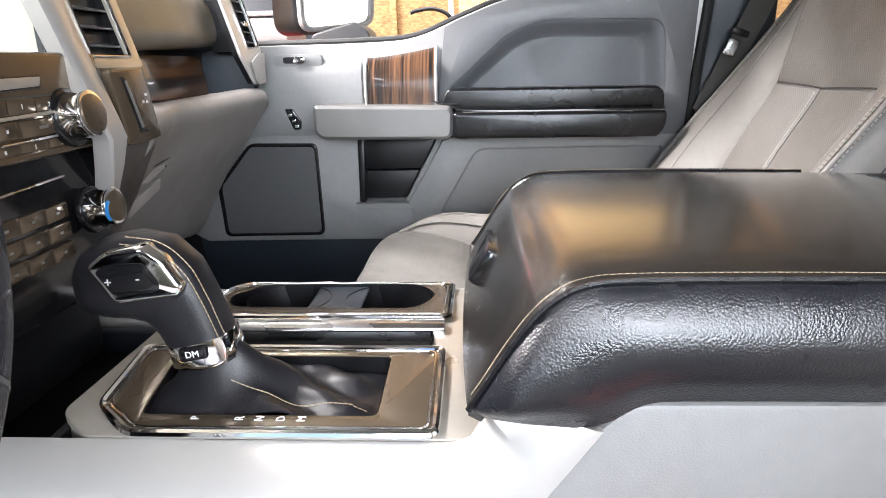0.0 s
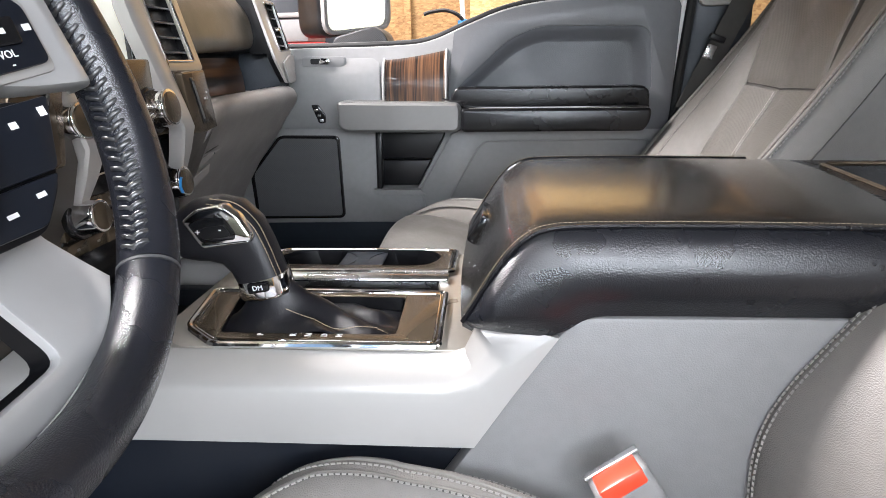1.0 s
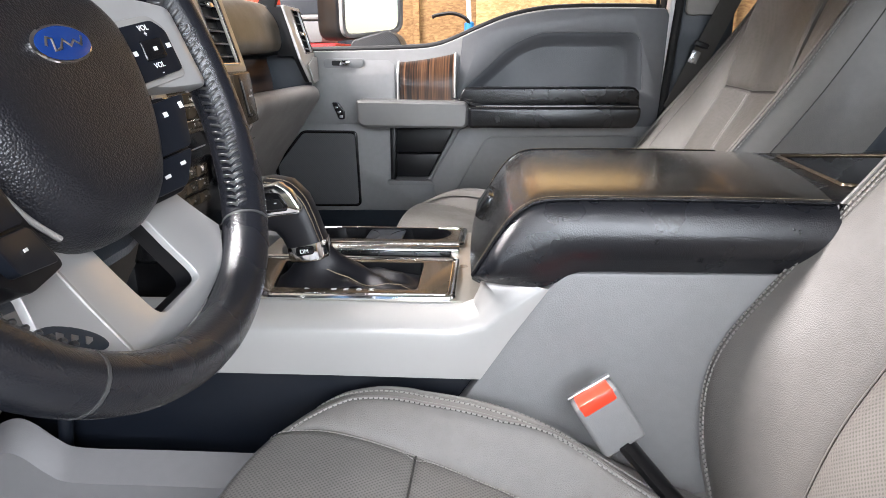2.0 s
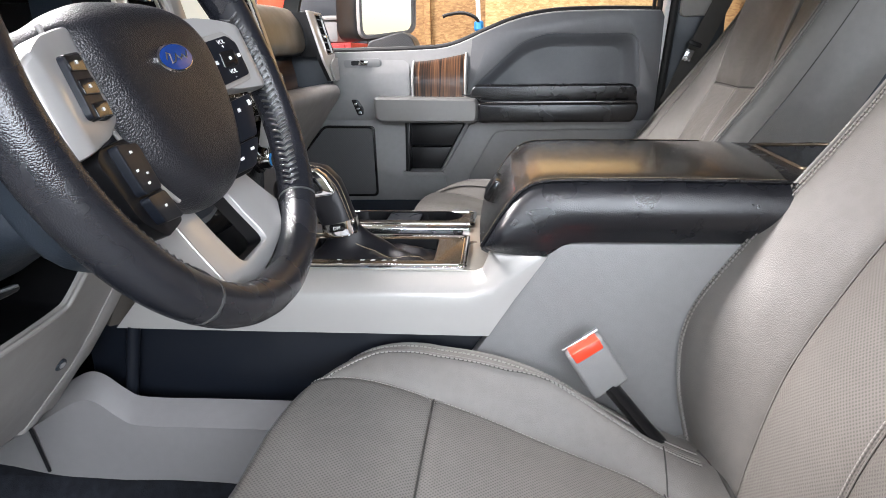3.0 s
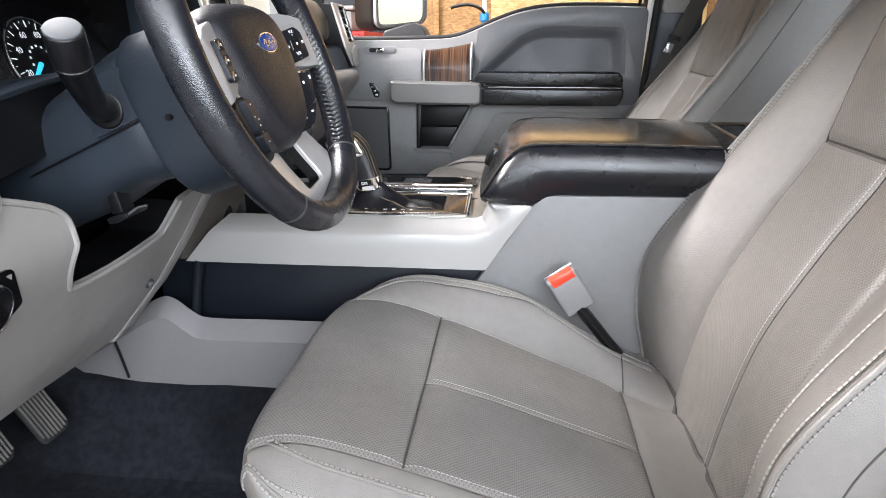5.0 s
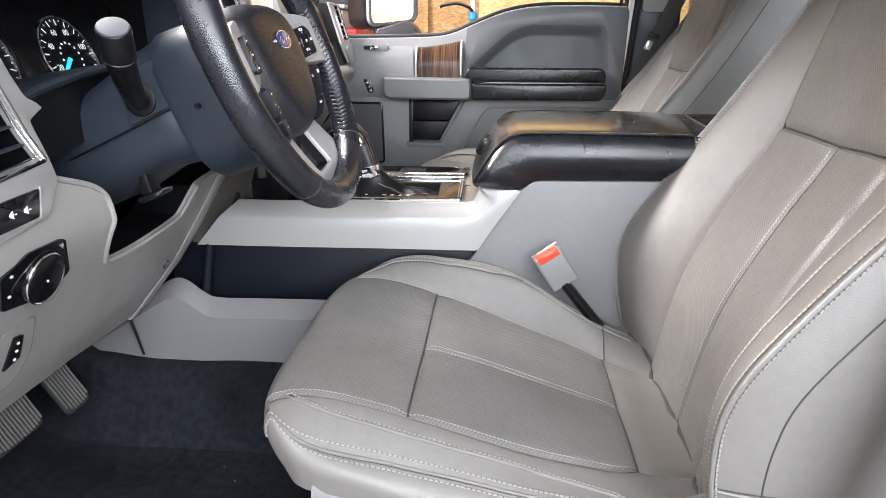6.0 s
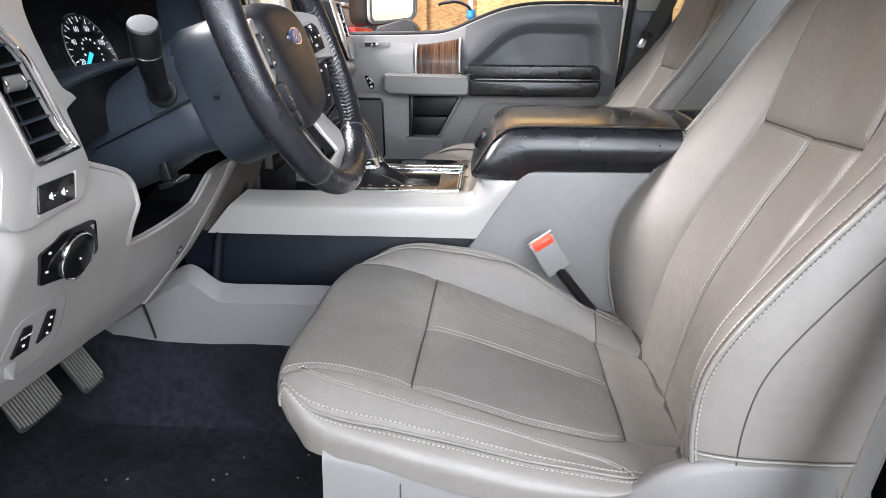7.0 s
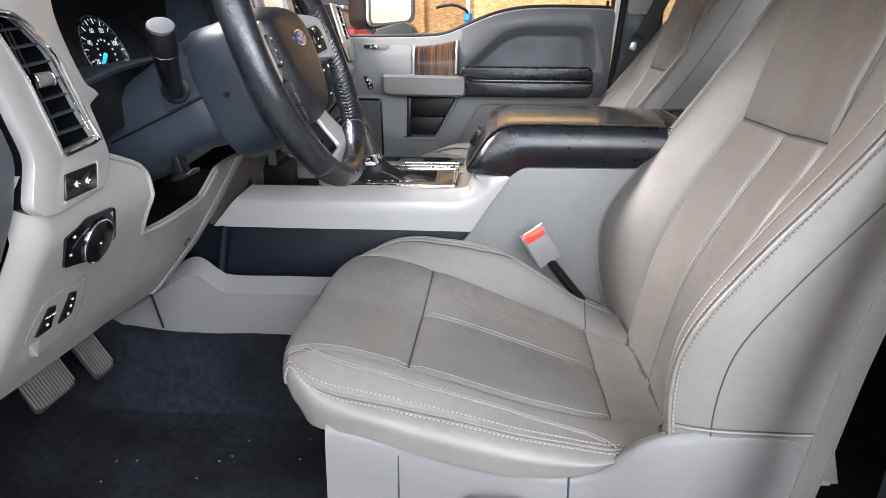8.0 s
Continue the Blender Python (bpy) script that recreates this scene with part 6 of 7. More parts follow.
# top pad, from the windscreen to its rounded edge
top_prof = [(p.x, p.y) for p in curve([Vector(q) for q in ((-1.12, 1.02), (-0.85, 1.085), (-0.62, 1.10), (-0.53, 1.09))], 5)]
part("top_pad", sheet(along(top_prof, np.linspace(-0.29, 1.36, 24)), 0.02), dark_plastic, dash, "charcoal dash top")
# passenger face of the upper dash
pf = [(p.x, p.y) for p in curve([Vector(q) for q in ((-0.545, 1.095), (-0.490, 1.085), (-0.458, 1.050), (-0.448, 1.010), (-0.450, 0.990), (-0.462, 0.979), (-0.50, 0.975))], 5)]
pad_face = material("tan_grey_pad", (0.165, 0.140, 0.108), 0.36, cells=0.1, cell_scale=500, vary=0.06)
part("passenger_pad", sheet(along(pf, np.linspace(0.760, 1.225, 20), lambda y: (-0.010 * ((y - 0.98) / 0.22) ** 2, 0.030 * (y - 1.0))), 0.012, (-1, 0, 0)), pad_face, dash, "padded passenger dash face")
# recess, its wood strip and the shelf
part("recess", sheet(along([(-0.47, 0.985), (-0.515, 0.975), (-0.52, 0.93), (-0.515, 0.898), (-0.40, 0.892)], np.linspace(0.74, 1.29, 8)), 0.008, (-1, 0, 0)), black_plastic, dash)
wood_rows = along([(p.x, p.y) for p in curve([Vector(q) for q in ((-0.496, 0.968), (-0.490, 0.945), (-0.486, 0.925), (-0.484, 0.898))], 4)], np.linspace(0.76, 1.20, 10))
part("wood_strip", sheet(wood_rows, 0.006, (-1, 0, 0)), veneer, dash, "zebra wood dash inlay")
# glove box and lower dash
gb = [(p.x, p.y) for p in curve([Vector(q) for q in ((-0.52, 0.888), (-0.44, 0.900), (-0.400, 0.904), (-0.384, 0.896), (-0.384, 0.878), (-0.410, 0.842), (-0.438, 0.800), (-0.482, 0.742), (-0.520, 0.680), (-0.552, 0.625), (-0.60, 0.60), (-0.70, 0.60))], 4)]
part("glove_box", sheet(along(gb, np.linspace(0.735, 1.262, 24), lambda y: (0.030 * max(0, (0.85 - y) / 0.115) - 0.008 * max(0, (y - 1.20) / 0.06) ** 2, 0.018 * (y - 0.95) - 0.010 * max(0, (y - 1.20) / 0.06) ** 2)), 0.012, (-1, 0, -0.4)), knee_plastic, dash, "warm grey glove box door")
gh = part("glove_handle", prism(fillet([(0.795, 0.800), (0.945, 0.829), (0.930, 0.818), (0.880, 0.808), (0.83, 0.796)], 0.003), "x", -0.442, -0.4275, 0.003), knee_plastic, dash, "shallow ledge of the handle recess")
part("handle_ledge", prism(fillet([(0.760, 0.755), (0.80, 0.772), (0.895, 0.791), (0.888, 0.776), (0.82, 0.760), (0.775, 0.748)], 0.003), "x", -0.462, -0.4425, 0.004), knee_plastic, gh)
part("handle_slot", tube([(-0.429, 0.812, 0.811), (-0.424, 0.87, 0.820), (-0.422, 0.950, 0.832)], 0.0018, 6), seam_dark, gh)
part("glove_latch", tube([(-0.428, 0.886, 0.811), (-0.436, 0.870, 0.803), (-0.444, 0.852, 0.793)], [0.0018, 0.0036, 0.0022], 8), dark_plastic, gh)
part("end_cap", prism(fillet([(-0.56, 1.06), (-0.48, 1.06), (-0.43, 0.99), (-0.41, 0.90), (-0.49, 0.75), (-0.58, 0.62), (-0.95, 0.62), (-0.95, 1.0)], 0.02), "y", 1.264, 1.288, 0.006), dark_plastic, dash)


def vent(o, hole, x0, mat, label, n, tilt, grip):
    """A vent: a leaning bezel with a shallow dark box and its vanes."""
    b = part("vent_bezel", leaning(holed(o, [hole], "x", x0, x0 - 0.006, 0.003), 0.95, 0.28), mat, dash, label)
    part("vent_liner", leaning(holed(o, [hole], "x", x0 - 0.0062, x0 - 0.016), 0.95, 0.28), black_plastic, b)
    ys, zs = [p[0] for p in hole], [p[1] for p in hole]
    y0, y1, z0, z1 = min(ys), max(ys), min(zs), max(zs)
    part("vent_box", leaning(box((x0 - 0.040, (y0 + y1) / 2, (z0 + z1) / 2), (0.05, y1 - y0 + 0.01, z1 - z0 + 0.01)), 0.95, 0.28), black_plastic, b)
    for z in np.linspace(z0 + 0.012, z1 - 0.01, n):
        part("vane", leaning(box((x0 - 0.010, (y0 + y1) / 2, z), (0.012, y1 - y0 - 0.006, 0.003), 0.001, pose(0, 0, 0, tilt, 12, 0)), 0.95, 0.28), dark_plastic, b)
    part("vane_grip", leaning(box((x0 - 0.002, grip[0], grip[1]), (0.016, 0.018, 0.009), 0.003), 0.95, 0.28), chrome, b)
    part("vent_rim", leaning(tube([(x0 + 0.0006, y, z) for y, z in hole], 0.0016, 6, closed=True), 0.95, 0.28), chrome, b)
    return b


rv_o = fillet([(1.168, 1.085), (1.168, 0.965), (1.192, 0.914), (1.235, 0.918), (1.288, 0.975), (1.288, 1.085)], 0.006)
rv_h = fillet([(1.214, 1.078), (1.214, 0.980), (1.280, 0.984), (1.280, 1.078)], 0.004)
vent(rv_o, rv_h, -0.396, silver, "satin silver vent bezel", 5, 0, (1.245, 1.025))
part("vent_return", leaning(prism(fillet([(1.196, 0.955), (1.192, 0.914), (1.235, 0.917), (1.286, 0.972), (1.25, 0.972)], 0.004), "x", -0.394, -0.390, 0.001), 0.95, 0.28), light_plastic, dash)

# centre stack
stack = part("stack_panel", prism(fillet([(0.405, 0.965), (0.405, 0.874), (0.672, 0.874), (0.665, 0.965)], 0.006), "x", -0.43, -0.372, 0.004), piano, dash, "bronze centre stack")
part("stack_lip", tube([(-0.374, 0.41, 0.8745), (-0.372, 0.53, 0.8755), (-0.374, 0.665, 0.8765)], 0.0045, 10), piano, stack)
part("stack_recess", prism(fillet([(0.405, 0.876), (0.42, 0.72), (0.645, 0.72), (0.672, 0.876)], 0.006), "x", -0.43, -0.381, 0.003), gloss_black, dash, "gloss black lower stack")
part("stack_foot", box((-0.46, CL, 0.70), (0.10, 0.235, 0.14), 0.01), black_plastic, dash)
part("screen_frame", holed(fillet([(0.42, 1.11), (0.42, 0.942), (0.65, 0.942), (0.65, 1.11)], 0.008), [fillet([(0.455, 1.095), (0.455, 0.955), (0.628, 0.955), (0.628, 1.095)], 0.004)], "x", -0.400, -0.44, 0.003), gloss_black, dash)
screen = material("lit_screen", (0.75, 0.74, 0.66), 0.15, vary=0.02, glow=0.55)
part("screen", prism([(0.453, 0.953), (0.630, 0.953), (0.630, 1.097), (0.453, 1.097)], "x", -0.415, -0.407), screen, dash, "pale lit display")
slot_bezel = part("slot_bezel", prism(fillet([(0.44, 0.9285), (0.569, 0.9335), (0.573, 0.945), (0.44, 0.943)], 0.002), "x", -0.374, -0.3705, 0.001), black_plastic, stack)
part("disc_slot", prism(fillet([(0.44, 0.9305), (0.567, 0.9353), (0.5705, 0.9435), (0.44, 0.9415)], 0.0015), "x", -0.374, -0.3695, 0.001), champagne, slot_bezel)
part("stack_groove", tube([(-0.3718, 0.43, 0.9245), (-0.3718, 0.51, 0.9255), (-0.3718, 0.592, 0.9272)], 0.0010, 6), seam_dark, stack)
for z, h, y0, y1, n in ((0.9185, 0.0135, 0.4135, 0.5935, 5), (0.8995, 0.0150, 0.589, 0.609, 1), (0.8995, 0.0150, 0.505, 0.527, 1), (0.8825, 0.0110, 0.4135, 0.6035, 5)):
    step = (y1 - y0) / n
    for c in range(n):
        y = y0 + c * step
        key = part("radio_key", prism(fillet([(y + 0.0005, z - h / 2), (y + step - 0.0005, z - h / 2), (y + step - 0.0005, z + h / 2), (y + 0.0005, z + h / 2)], 0.0012), "x", -0.374, -0.3703, 0.0008), piano, stack)
        digit = {(0.9185, 3): "1", (0.9185, 4): "2", (0.8825, 3): "5"}.get((z, c))
        if digit:
            lettering("key_number", digit, 0.0060, axes((-0.3701, y + step / 2, z), (0, 1, 0), (0, 0, 1)), white_mark, key)
        else:
            part("key_mark", box((-0.3701, y + step / 2, z), (0.0006, 0.0022, 0.0030)), white_mark, key)
mk = part("radio_key", prism(fillet([(0.5295, 0.8915), (0.5865, 0.8925), (0.5875, 0.9075), (0.5295, 0.9065)], 0.0015), "x", -0.374, -0.3675, 0.0015), piano, stack)
part("key_mark", box((-0.3673, 0.558, 0.8995), (0.0006, 0.012, 0.0026)), handle_silver, mk)
part("key_bar", tube([(-0.3690, 0.44, 0.9085), (-0.3680, 0.52, 0.9100), (-0.3680, 0.577, 0.9115)], 0.0016, 8), champagne, stack)
part("key_bar", tube([(-0.3690, 0.505, 0.8885), (-0.3680, 0.55, 0.8893), (-0.3680, 0.592, 0.8900)], 0.0011, 8), steel, stack)
part("stack_line", tube([(-0.3800, 0.45, 0.843), (-0.3800, 0.590, 0.849)], 0.0011), steel, dash)
for i in range(15):
    r, c = divmod(i, 5)
    y, z = 0.412 + c * 0.0345, 0.8085 - r * 0.0195
    key = part("climate_key", prism(fillet([(y, z), (y + 0.032, z + 0.001), (y + 0.032, z + 0.0165), (y, z + 0.0155)], 0.002), "x", -0.384, -0.3765, 0.0018), piano, dash)
    part("key_mark", box((-0.3762, y + 0.016, z + 0.008), (0.0008, 0.0045, 0.0022)), handle_silver, key)
for y, z, r in ((0.600, 0.906, 0.0240), (0.610, 0.812, 0.0205), (0.428, 0.906, 0.0200), (0.428, 0.812, 0.0180)):
    k = part("knob", disc((-0.358, y, z), (1, 0, 0.12), r, 0.026, 0.003, 32, r2=r * 0.92), chrome, dash, "black rotary knob with a chrome ring")
    part("knob_ring", disc((-0.3455, y, z + 0.002), (1, 0, 0.12), r * 0.93, 0.003, 0.001, 32), chrome, k)
    part("knob_face", disc((-0.3435, y, z + 0.002), (1, 0, 0.12), r * 0.78, 0.002, 0.0005, 32), piano, k)
    part("knob_base", disc((-0.370, y, z - 0.002), (1, 0, 0.12), r * 1.18, 0.008, 0.002, 32), gloss_black, k)
part("knob_arc", tube([(-0.3420, 0.601 + 0.012 * math.cos(a), 0.812 + 0.012 * math.sin(a)) for a in np.linspace(2.2, 4.0, 10)], 0.0018, 6), blue_plastic, dash)
# silver strips that frame the stack, and the vents beside them
cheek_plastic = material("brown_grey_plastic", (0.075, 0.066, 0.058), 0.45, grain=0.2, grain_scale=600, vary=0.04)
for s in (0, 1):
    def my(y):
        return y if not s else 2 * CL - y
    strip = []
    for x, z, w in ((-0.402, 1.085, 0.037), (-0.383, 1.010, 0.037), (-0.362, 0.948, 0.037), (-0.345, 0.895, 0.035), (-0.341, 0.880, 0.033), (-0.350, 0.850, 0.024), (-0.360, 0.825, 0.014), (-0.370, 0.800, 0.004)):
        a, b = 0.650 - w, 0.650
        strip.append([(x - 0.02, my(a), z), (x - 0.003, my(a), z), (x, my(a + 0.1 * w), z), (x, my(b - 0.1 * w), z), (x - 0.003, my(b), z), (x - 0.02, my(b), z)])
    part("stack_strip", sheet(strip, 0.003, (-1, 0, 0)), silver, dash, "satin silver strip beside the stack")
    o = fillet([(my(y), z) for y, z in ((0.650, 1.09), (0.650, 0.952), (0.700, 0.946), (0.762, 0.950), (0.762, 1.09))], 0.006)
    h = fillet([(my(y), z) for y, z in ((0.664, 1.08), (0.664, 0.962), (0.740, 0.962), (0.740, 1.08))], 0.004)
    vent(o, h, -0.372, champagne, "champagne vent bezel", 6, 0, (my(0.70), 1.05))
    sp = fillet([(my(y), z) for y, z in ((0.652, 0.948), (0.719, 0.950), (0.738, 0.890), (0.742, 0.870), (0.700, 0.866), (0.668, 0.868))], 0.004)
    spp = part("switch_panel", prism(sp, "x", -0.375, -0.352, 0.003), piano, dash)
    kp = fillet([(my(y), z) for y, z in ((0.670, 0.941), (0.681, 0.941), (0.705, 0.884), (0.716, 0.884), (0.714, 0.879), (0.696, 0.878))], 0.0015)
    part("switch_slot", prism(kp, "x", -0.356, -0.3512, 0.0006), gloss_black, spp)
    part("switch_bar", tube([(-0.3508, my(0.6775), 0.936), (-0.3508, my(0.699), 0.885)], 0.0016, 8), handle_silver, spp)
    for dy, dz in ((0.011, 0.018), (0.004, 0.010), (0.012, 0.010)):
        part("switch_mark", box((-0.3517, my(0.706 + dy), 0.902 + dz), (0.0008, 0.0034, 0.0030)), white_mark, spp)
    cheek = [[(-0.362, my(0.650), 0.950), (-0.352, my(0.652), 0.870), (-0.375, my(0.650), 0.80), (-0.42, my(0.648), 0.70), (-0.47, my(0.645), 0.60)], [(-0.375, my(0.765), 0.950), (-0.365, my(0.760), 0.870), (-0.40, my(0.755), 0.80), (-0.455, my(0.750), 0.71), (-0.50, my(0.74), 0.62)]]
    part("stack_cheek", sheet(cheek, 0.006, (-1, 0, 0)), cheek_plastic, dash)

# driver's side: vent, lamp switch, knee panel
dv_o = fillet([(-0.330, 1.12), (-0.328, 1.00), (-0.293, 0.922), (-0.272, 0.862), (-0.289, 0.816), (-0.276, 0.804), (-0.255, 0.802), (-0.172, 0.812), (-0.150, 0.845), (-0.157, 0.868), (-0.172, 0.905), (-0.160, 0.9115), (-0.152, 0.915), (-0.158, 0.9205), (-0.172, 0.927), (-0.186, 0.951), (-0.199, 0.980), (-0.205, 1.00), (-0.206, 1.12)], [0.004, 0.02, 0.01, 0.012, 0.008, 0.006, 0.006, 0.008, 0.008, 0.006, 0.003, 0.003, 0.002, 0.003, 0.006, 0.01, 0.01, 0.01, 0.004])
dv_h = fillet([(-0.163, 0.866), (-0.181, 0.893), (-0.199, 0.930), (-0.213, 0.959), (-0.228, 0.973), (-0.247, 0.988), (-0.264, 0.997), (-0.300, 1.000), (-0.284, 0.973), (-0.263, 0.940), (-0.245, 0.895), (-0.231, 0.858)], [0.003, 0.008, 0.01, 0.012, 0.01, 0.01, 0.01, 0.006, 0.008, 0.01, 0.01, 0.004])
db = part("vent_bezel", holed(dv_o, [dv_h], "x", -0.380, -0.393, 0.004), silver, dash, "satin silver driver's vent bezel")
for grow, r in ((1.0, 0.0022), (0.945, 0.0014)):
    part("vent_rim", tube([(-0.3795 - 0.10 * (1 - grow), -0.222 + (y + 0.222) * grow, 0.93 + (z - 0.93) * grow) for y, z in dv_h], r, 8, closed=True), chrome, db)
part("vent_liner", holed(dv_o, [dv_h], "x", -0.3932, -0.44), gloss_black, db)
part("vent_box", box((-0.446, -0.235, 0.94), (0.012, 0.16, 0.26)), black_plastic, db)
for dy in (-0.003, 0.003):
    part("vane_bar", tube([(-0.405, -0.199 + dy, 0.874), (-0.405, -0.229 + dy, 0.948), (-0.405, -0.246 + dy, 0.990)], 0.0010, 6), dark_plastic, db)
for yl, zl, yr, zr in ((-0.223, 0.878, -0.167, 0.883), (-0.231, 0.896, -0.176, 0.902), (-0.238, 0.914, -0.184, 0.920), (-0.246, 0.931, -0.193, 0.937), (-0.252, 0.948, -0.202, 0.954), (-0.260, 0.965, -0.212, 0.971), (-0.272, 0.981, -0.236, 0.985)):
    bm = bmesh.new()   # each vane leans back into its box
    for x, dz in ((-0.3895, 0.0), (-0.3955, 0.0002)):
        for h in (-0.0010, 0.0010):
            bm.verts.new((x, yl, zl + dz + h))
            bm.verts.new((x, yr, zr + dz + h))
    bmesh.ops.convex_hull(bm, input=list(bm.verts))
    part("vane", bm, dark_plastic, db, sharp=20)
part("vane_grip", disc((-0.3845, -0.2355, 0.9352), (0.10, 1, 0.10), 0.0072, 0.020, 0.0015, 24), handle_silver, db, "knurled grey roller")
for dy in (-0.0105, 0.0105):
    part("grip_ring", disc((-0.3845 + 0.1 * dy, -0.2355 + dy, 0.9352 + 0.1 * dy), (0.10, 1, 0.10), 0.0078, 0.0022, 0.0006, 24), chrome, db)
dm = part("dimmer_switch", prism(fillet([(-0.236, 0.839), (-0.181, 0.842), (-0.188, 0.815), (-0.243, 0.812)], 0.003), "x", -0.382, -0.3775, 0.001), gloss_black, db)
part("switch_rim", tube([(-0.3790, y, z) for y, z in ((-0.243, 0.8105), (-0.1865, 0.8135), (-0.1790, 0.843))], 0.0013, 6), silver, dm)
for y in (-0.2215, -0.2030):
    bm = prism([(y - 0.0040, 0.8270), (y + 0.0010, 0.8300), (y + 0.0010, 0.8220), (y - 0.0040, 0.8245)], "x", -0.3778, -0.3771)
    box((-0.3774, y + 0.0038, 0.8258), (0.0007, 0.0028, 0.0012), bm=bm)
    part("switch_mark", bm, white_mark, dm)

# knee panel: leans forward to its foot
def knee_x(z):
    return -0.386 - 0.60 * max(0.0, 0.775 - z) - 0.2 * max(0.0, 0.60 - z)


def on_knee(y, z, off=0.0):
    return (knee_x(z) + off - 0.03 * max(0, (-0.262 - y) / 0.03) ** 2 - 0.024 * min(1.0, max(0, (y + 0.05) / 0.325)) ** 1.5, y, z)


knee_top = [(-0.315, 0.846), (-0.150, 0.845)] + [(q[0], q[1]) for q in curve([Vector(q) for q in ((-0.150, 0.845), (-0.115, 0.833), (-0.088, 0.822), (-0.071, 0.808), (-0.0645, 0.790), (-0.0600, 0.755), (-0.0460, 0.722), (-0.0300, 0.7135), (0.05, 0.708), (0.165, 0.711), (0.186, 0.722), (0.196, 0.750), (0.215, 0.762), (0.34, 0.764))], 5)][1:]
rows = []
for y in np.concatenate((np.linspace(-0.290, -0.11, 24), np.linspace(-0.106, -0.02, 44), np.linspace(-0.012, 0.17, 24), np.linspace(0.175, 0.215, 16), np.linspace(0.22, 0.312, 12))):
    zt = float(np.interp(y, [q[0] for q in knee_top], [q[1] for q in knee_top]))
    zb = 0.551 - 0.168 * max(0, y)
    rows.append([on_knee(y, zt + (zb - zt) * t) for t in np.linspace(0, 1, 14)] + [(on_knee(y, zb)[0] - 0.03, y, zb - 0.006), (on_knee(y, zb)[0] - 0.2, y, zb + 0.03)])
part("knee_panel", sheet(rows, 0.008, (-1, 0, -0.3)), knee_plastic, dash, "warm grey knee panel")
part("knee_ledge", sheet([[(knee_x(0.8) - 0.02, y, 0.846), (knee_x(0.8) - 0.004, y, 0.848), (knee_x(0.8) + 0.0, y, 0.842)] for y in np.linspace(-0.262, -0.16, 6)], 0.004), knee_plastic, dash)
edge_pts = [q for q in knee_top if -0.152 < q[0] < 0.20]
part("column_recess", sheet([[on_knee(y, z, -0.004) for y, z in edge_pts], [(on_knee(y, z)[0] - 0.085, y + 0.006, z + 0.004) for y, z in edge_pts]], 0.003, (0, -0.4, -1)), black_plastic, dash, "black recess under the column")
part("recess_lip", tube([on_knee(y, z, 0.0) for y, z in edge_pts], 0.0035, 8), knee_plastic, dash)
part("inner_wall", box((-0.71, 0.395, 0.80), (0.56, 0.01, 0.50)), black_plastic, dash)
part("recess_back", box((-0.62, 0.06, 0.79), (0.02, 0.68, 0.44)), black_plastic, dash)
def knee_slab(pts, h, name, mat, parent, r=0.004):
    f = fillet(pts, r)
    bm = bmesh.new()
    up = [bm.verts.new(on_knee(y, z, 0.001 + h)) for y, z in f]
    dn = [bm.verts.new(on_knee(y, z, -0.004)) for y, z in f]
    bm.faces.new(up)
    bm.faces.new(dn[::-1])
    for i in range(len(up)):
        bm.faces.new((up[i], dn[i], dn[(i + 1) % len(up)], up[(i + 1) % len(up)]))
    return part(name, bm, mat, parent)


# lamp switch
ls = knee_slab([(-0.242, 0.770), (-0.205, 0.784), (-0.156, 0.784), (-0.126, 0.736), (-0.148, 0.716), (-0.222, 0.728)], 0.002, "lamp_switch", gloss_black, dash, 0.005)
LN_K, LC = Vector((1, 0, -0.30)).normalized(), Vector(on_knee(-0.180, 0.750, 0.001))
part("lamp_knob", disc(LC + LN_K * 0.004, LN_K, 0.0275, 0.008, 0.0025, 40, r2=0.0265), gloss_black, ls, "black lamp knob in a chrome ring")
part("knob_ring", tube([LC + LN_K * 0.0078 + (Vector((0, 1, 0)) * math.cos(a) + LN_K.cross(Vector((0, 1, 0))) * math.sin(a)) * 0.0266 for a in np.linspace(0, 2 * math.pi, 41)[:-1]], 0.0014, 8, closed=True), chrome, ls)
part("knob_face", disc(LC + LN_K * 0.0085, LN_K, 0.0250, 0.002, 0.0005, 40), gloss_black, ls)
for a in (0.6, 1.1, 1.6, 2.1, 4.7):
    q = LC + LN_K * 0.0098 + Vector((0, math.cos(a), math.sin(a))) * (0.014 if a < 4 else 0.002)
    part("switch_mark", box(q, (0.0008, 0.0024, 0.0022), 0.0002), white_mark, ls)
for y, z in ((-0.228, 0.768), (-0.220, 0.744)):
    part("switch_mark", box(on_knee(y, z, 0.0032), (0.0012, 0.0034, 0.0026), 0.0002), white_mark, ls)
# parking brake and pedal switches on their inset plate
pl_o = [(-0.232, 0.688), (-0.158, 0.697), (-0.138, 0.641), (-0.146, 0.612), (-0.165, 0.604), (-0.232, 0.604), (-0.238, 0.650)]
pl = knee_slab(pl_o, 0.0012, "switch_plate", knee_plastic, dash, 0.010)
part("plate_groove", tube([on_knee(y, z, 0.0012) for y, z in fillet(pl_o, 0.010)], 0.0011, 6, closed=True), shield_plastic, pl)
part("release_pull", prism([(-0.232, 0.640), (-0.205, 0.638), (-0.218, 0.612)], "x", knee_x(0.63) - 0.010, knee_x(0.63) + 0.004, 0.002), light_plastic, pl, "pale pull tab under the release")
knee_slab([(-0.221, 0.678), (-0.208, 0.676), (-0.199, 0.641), (-0.224, 0.640)], 0.004, "brake_release", black_plastic, pl, 0.002)
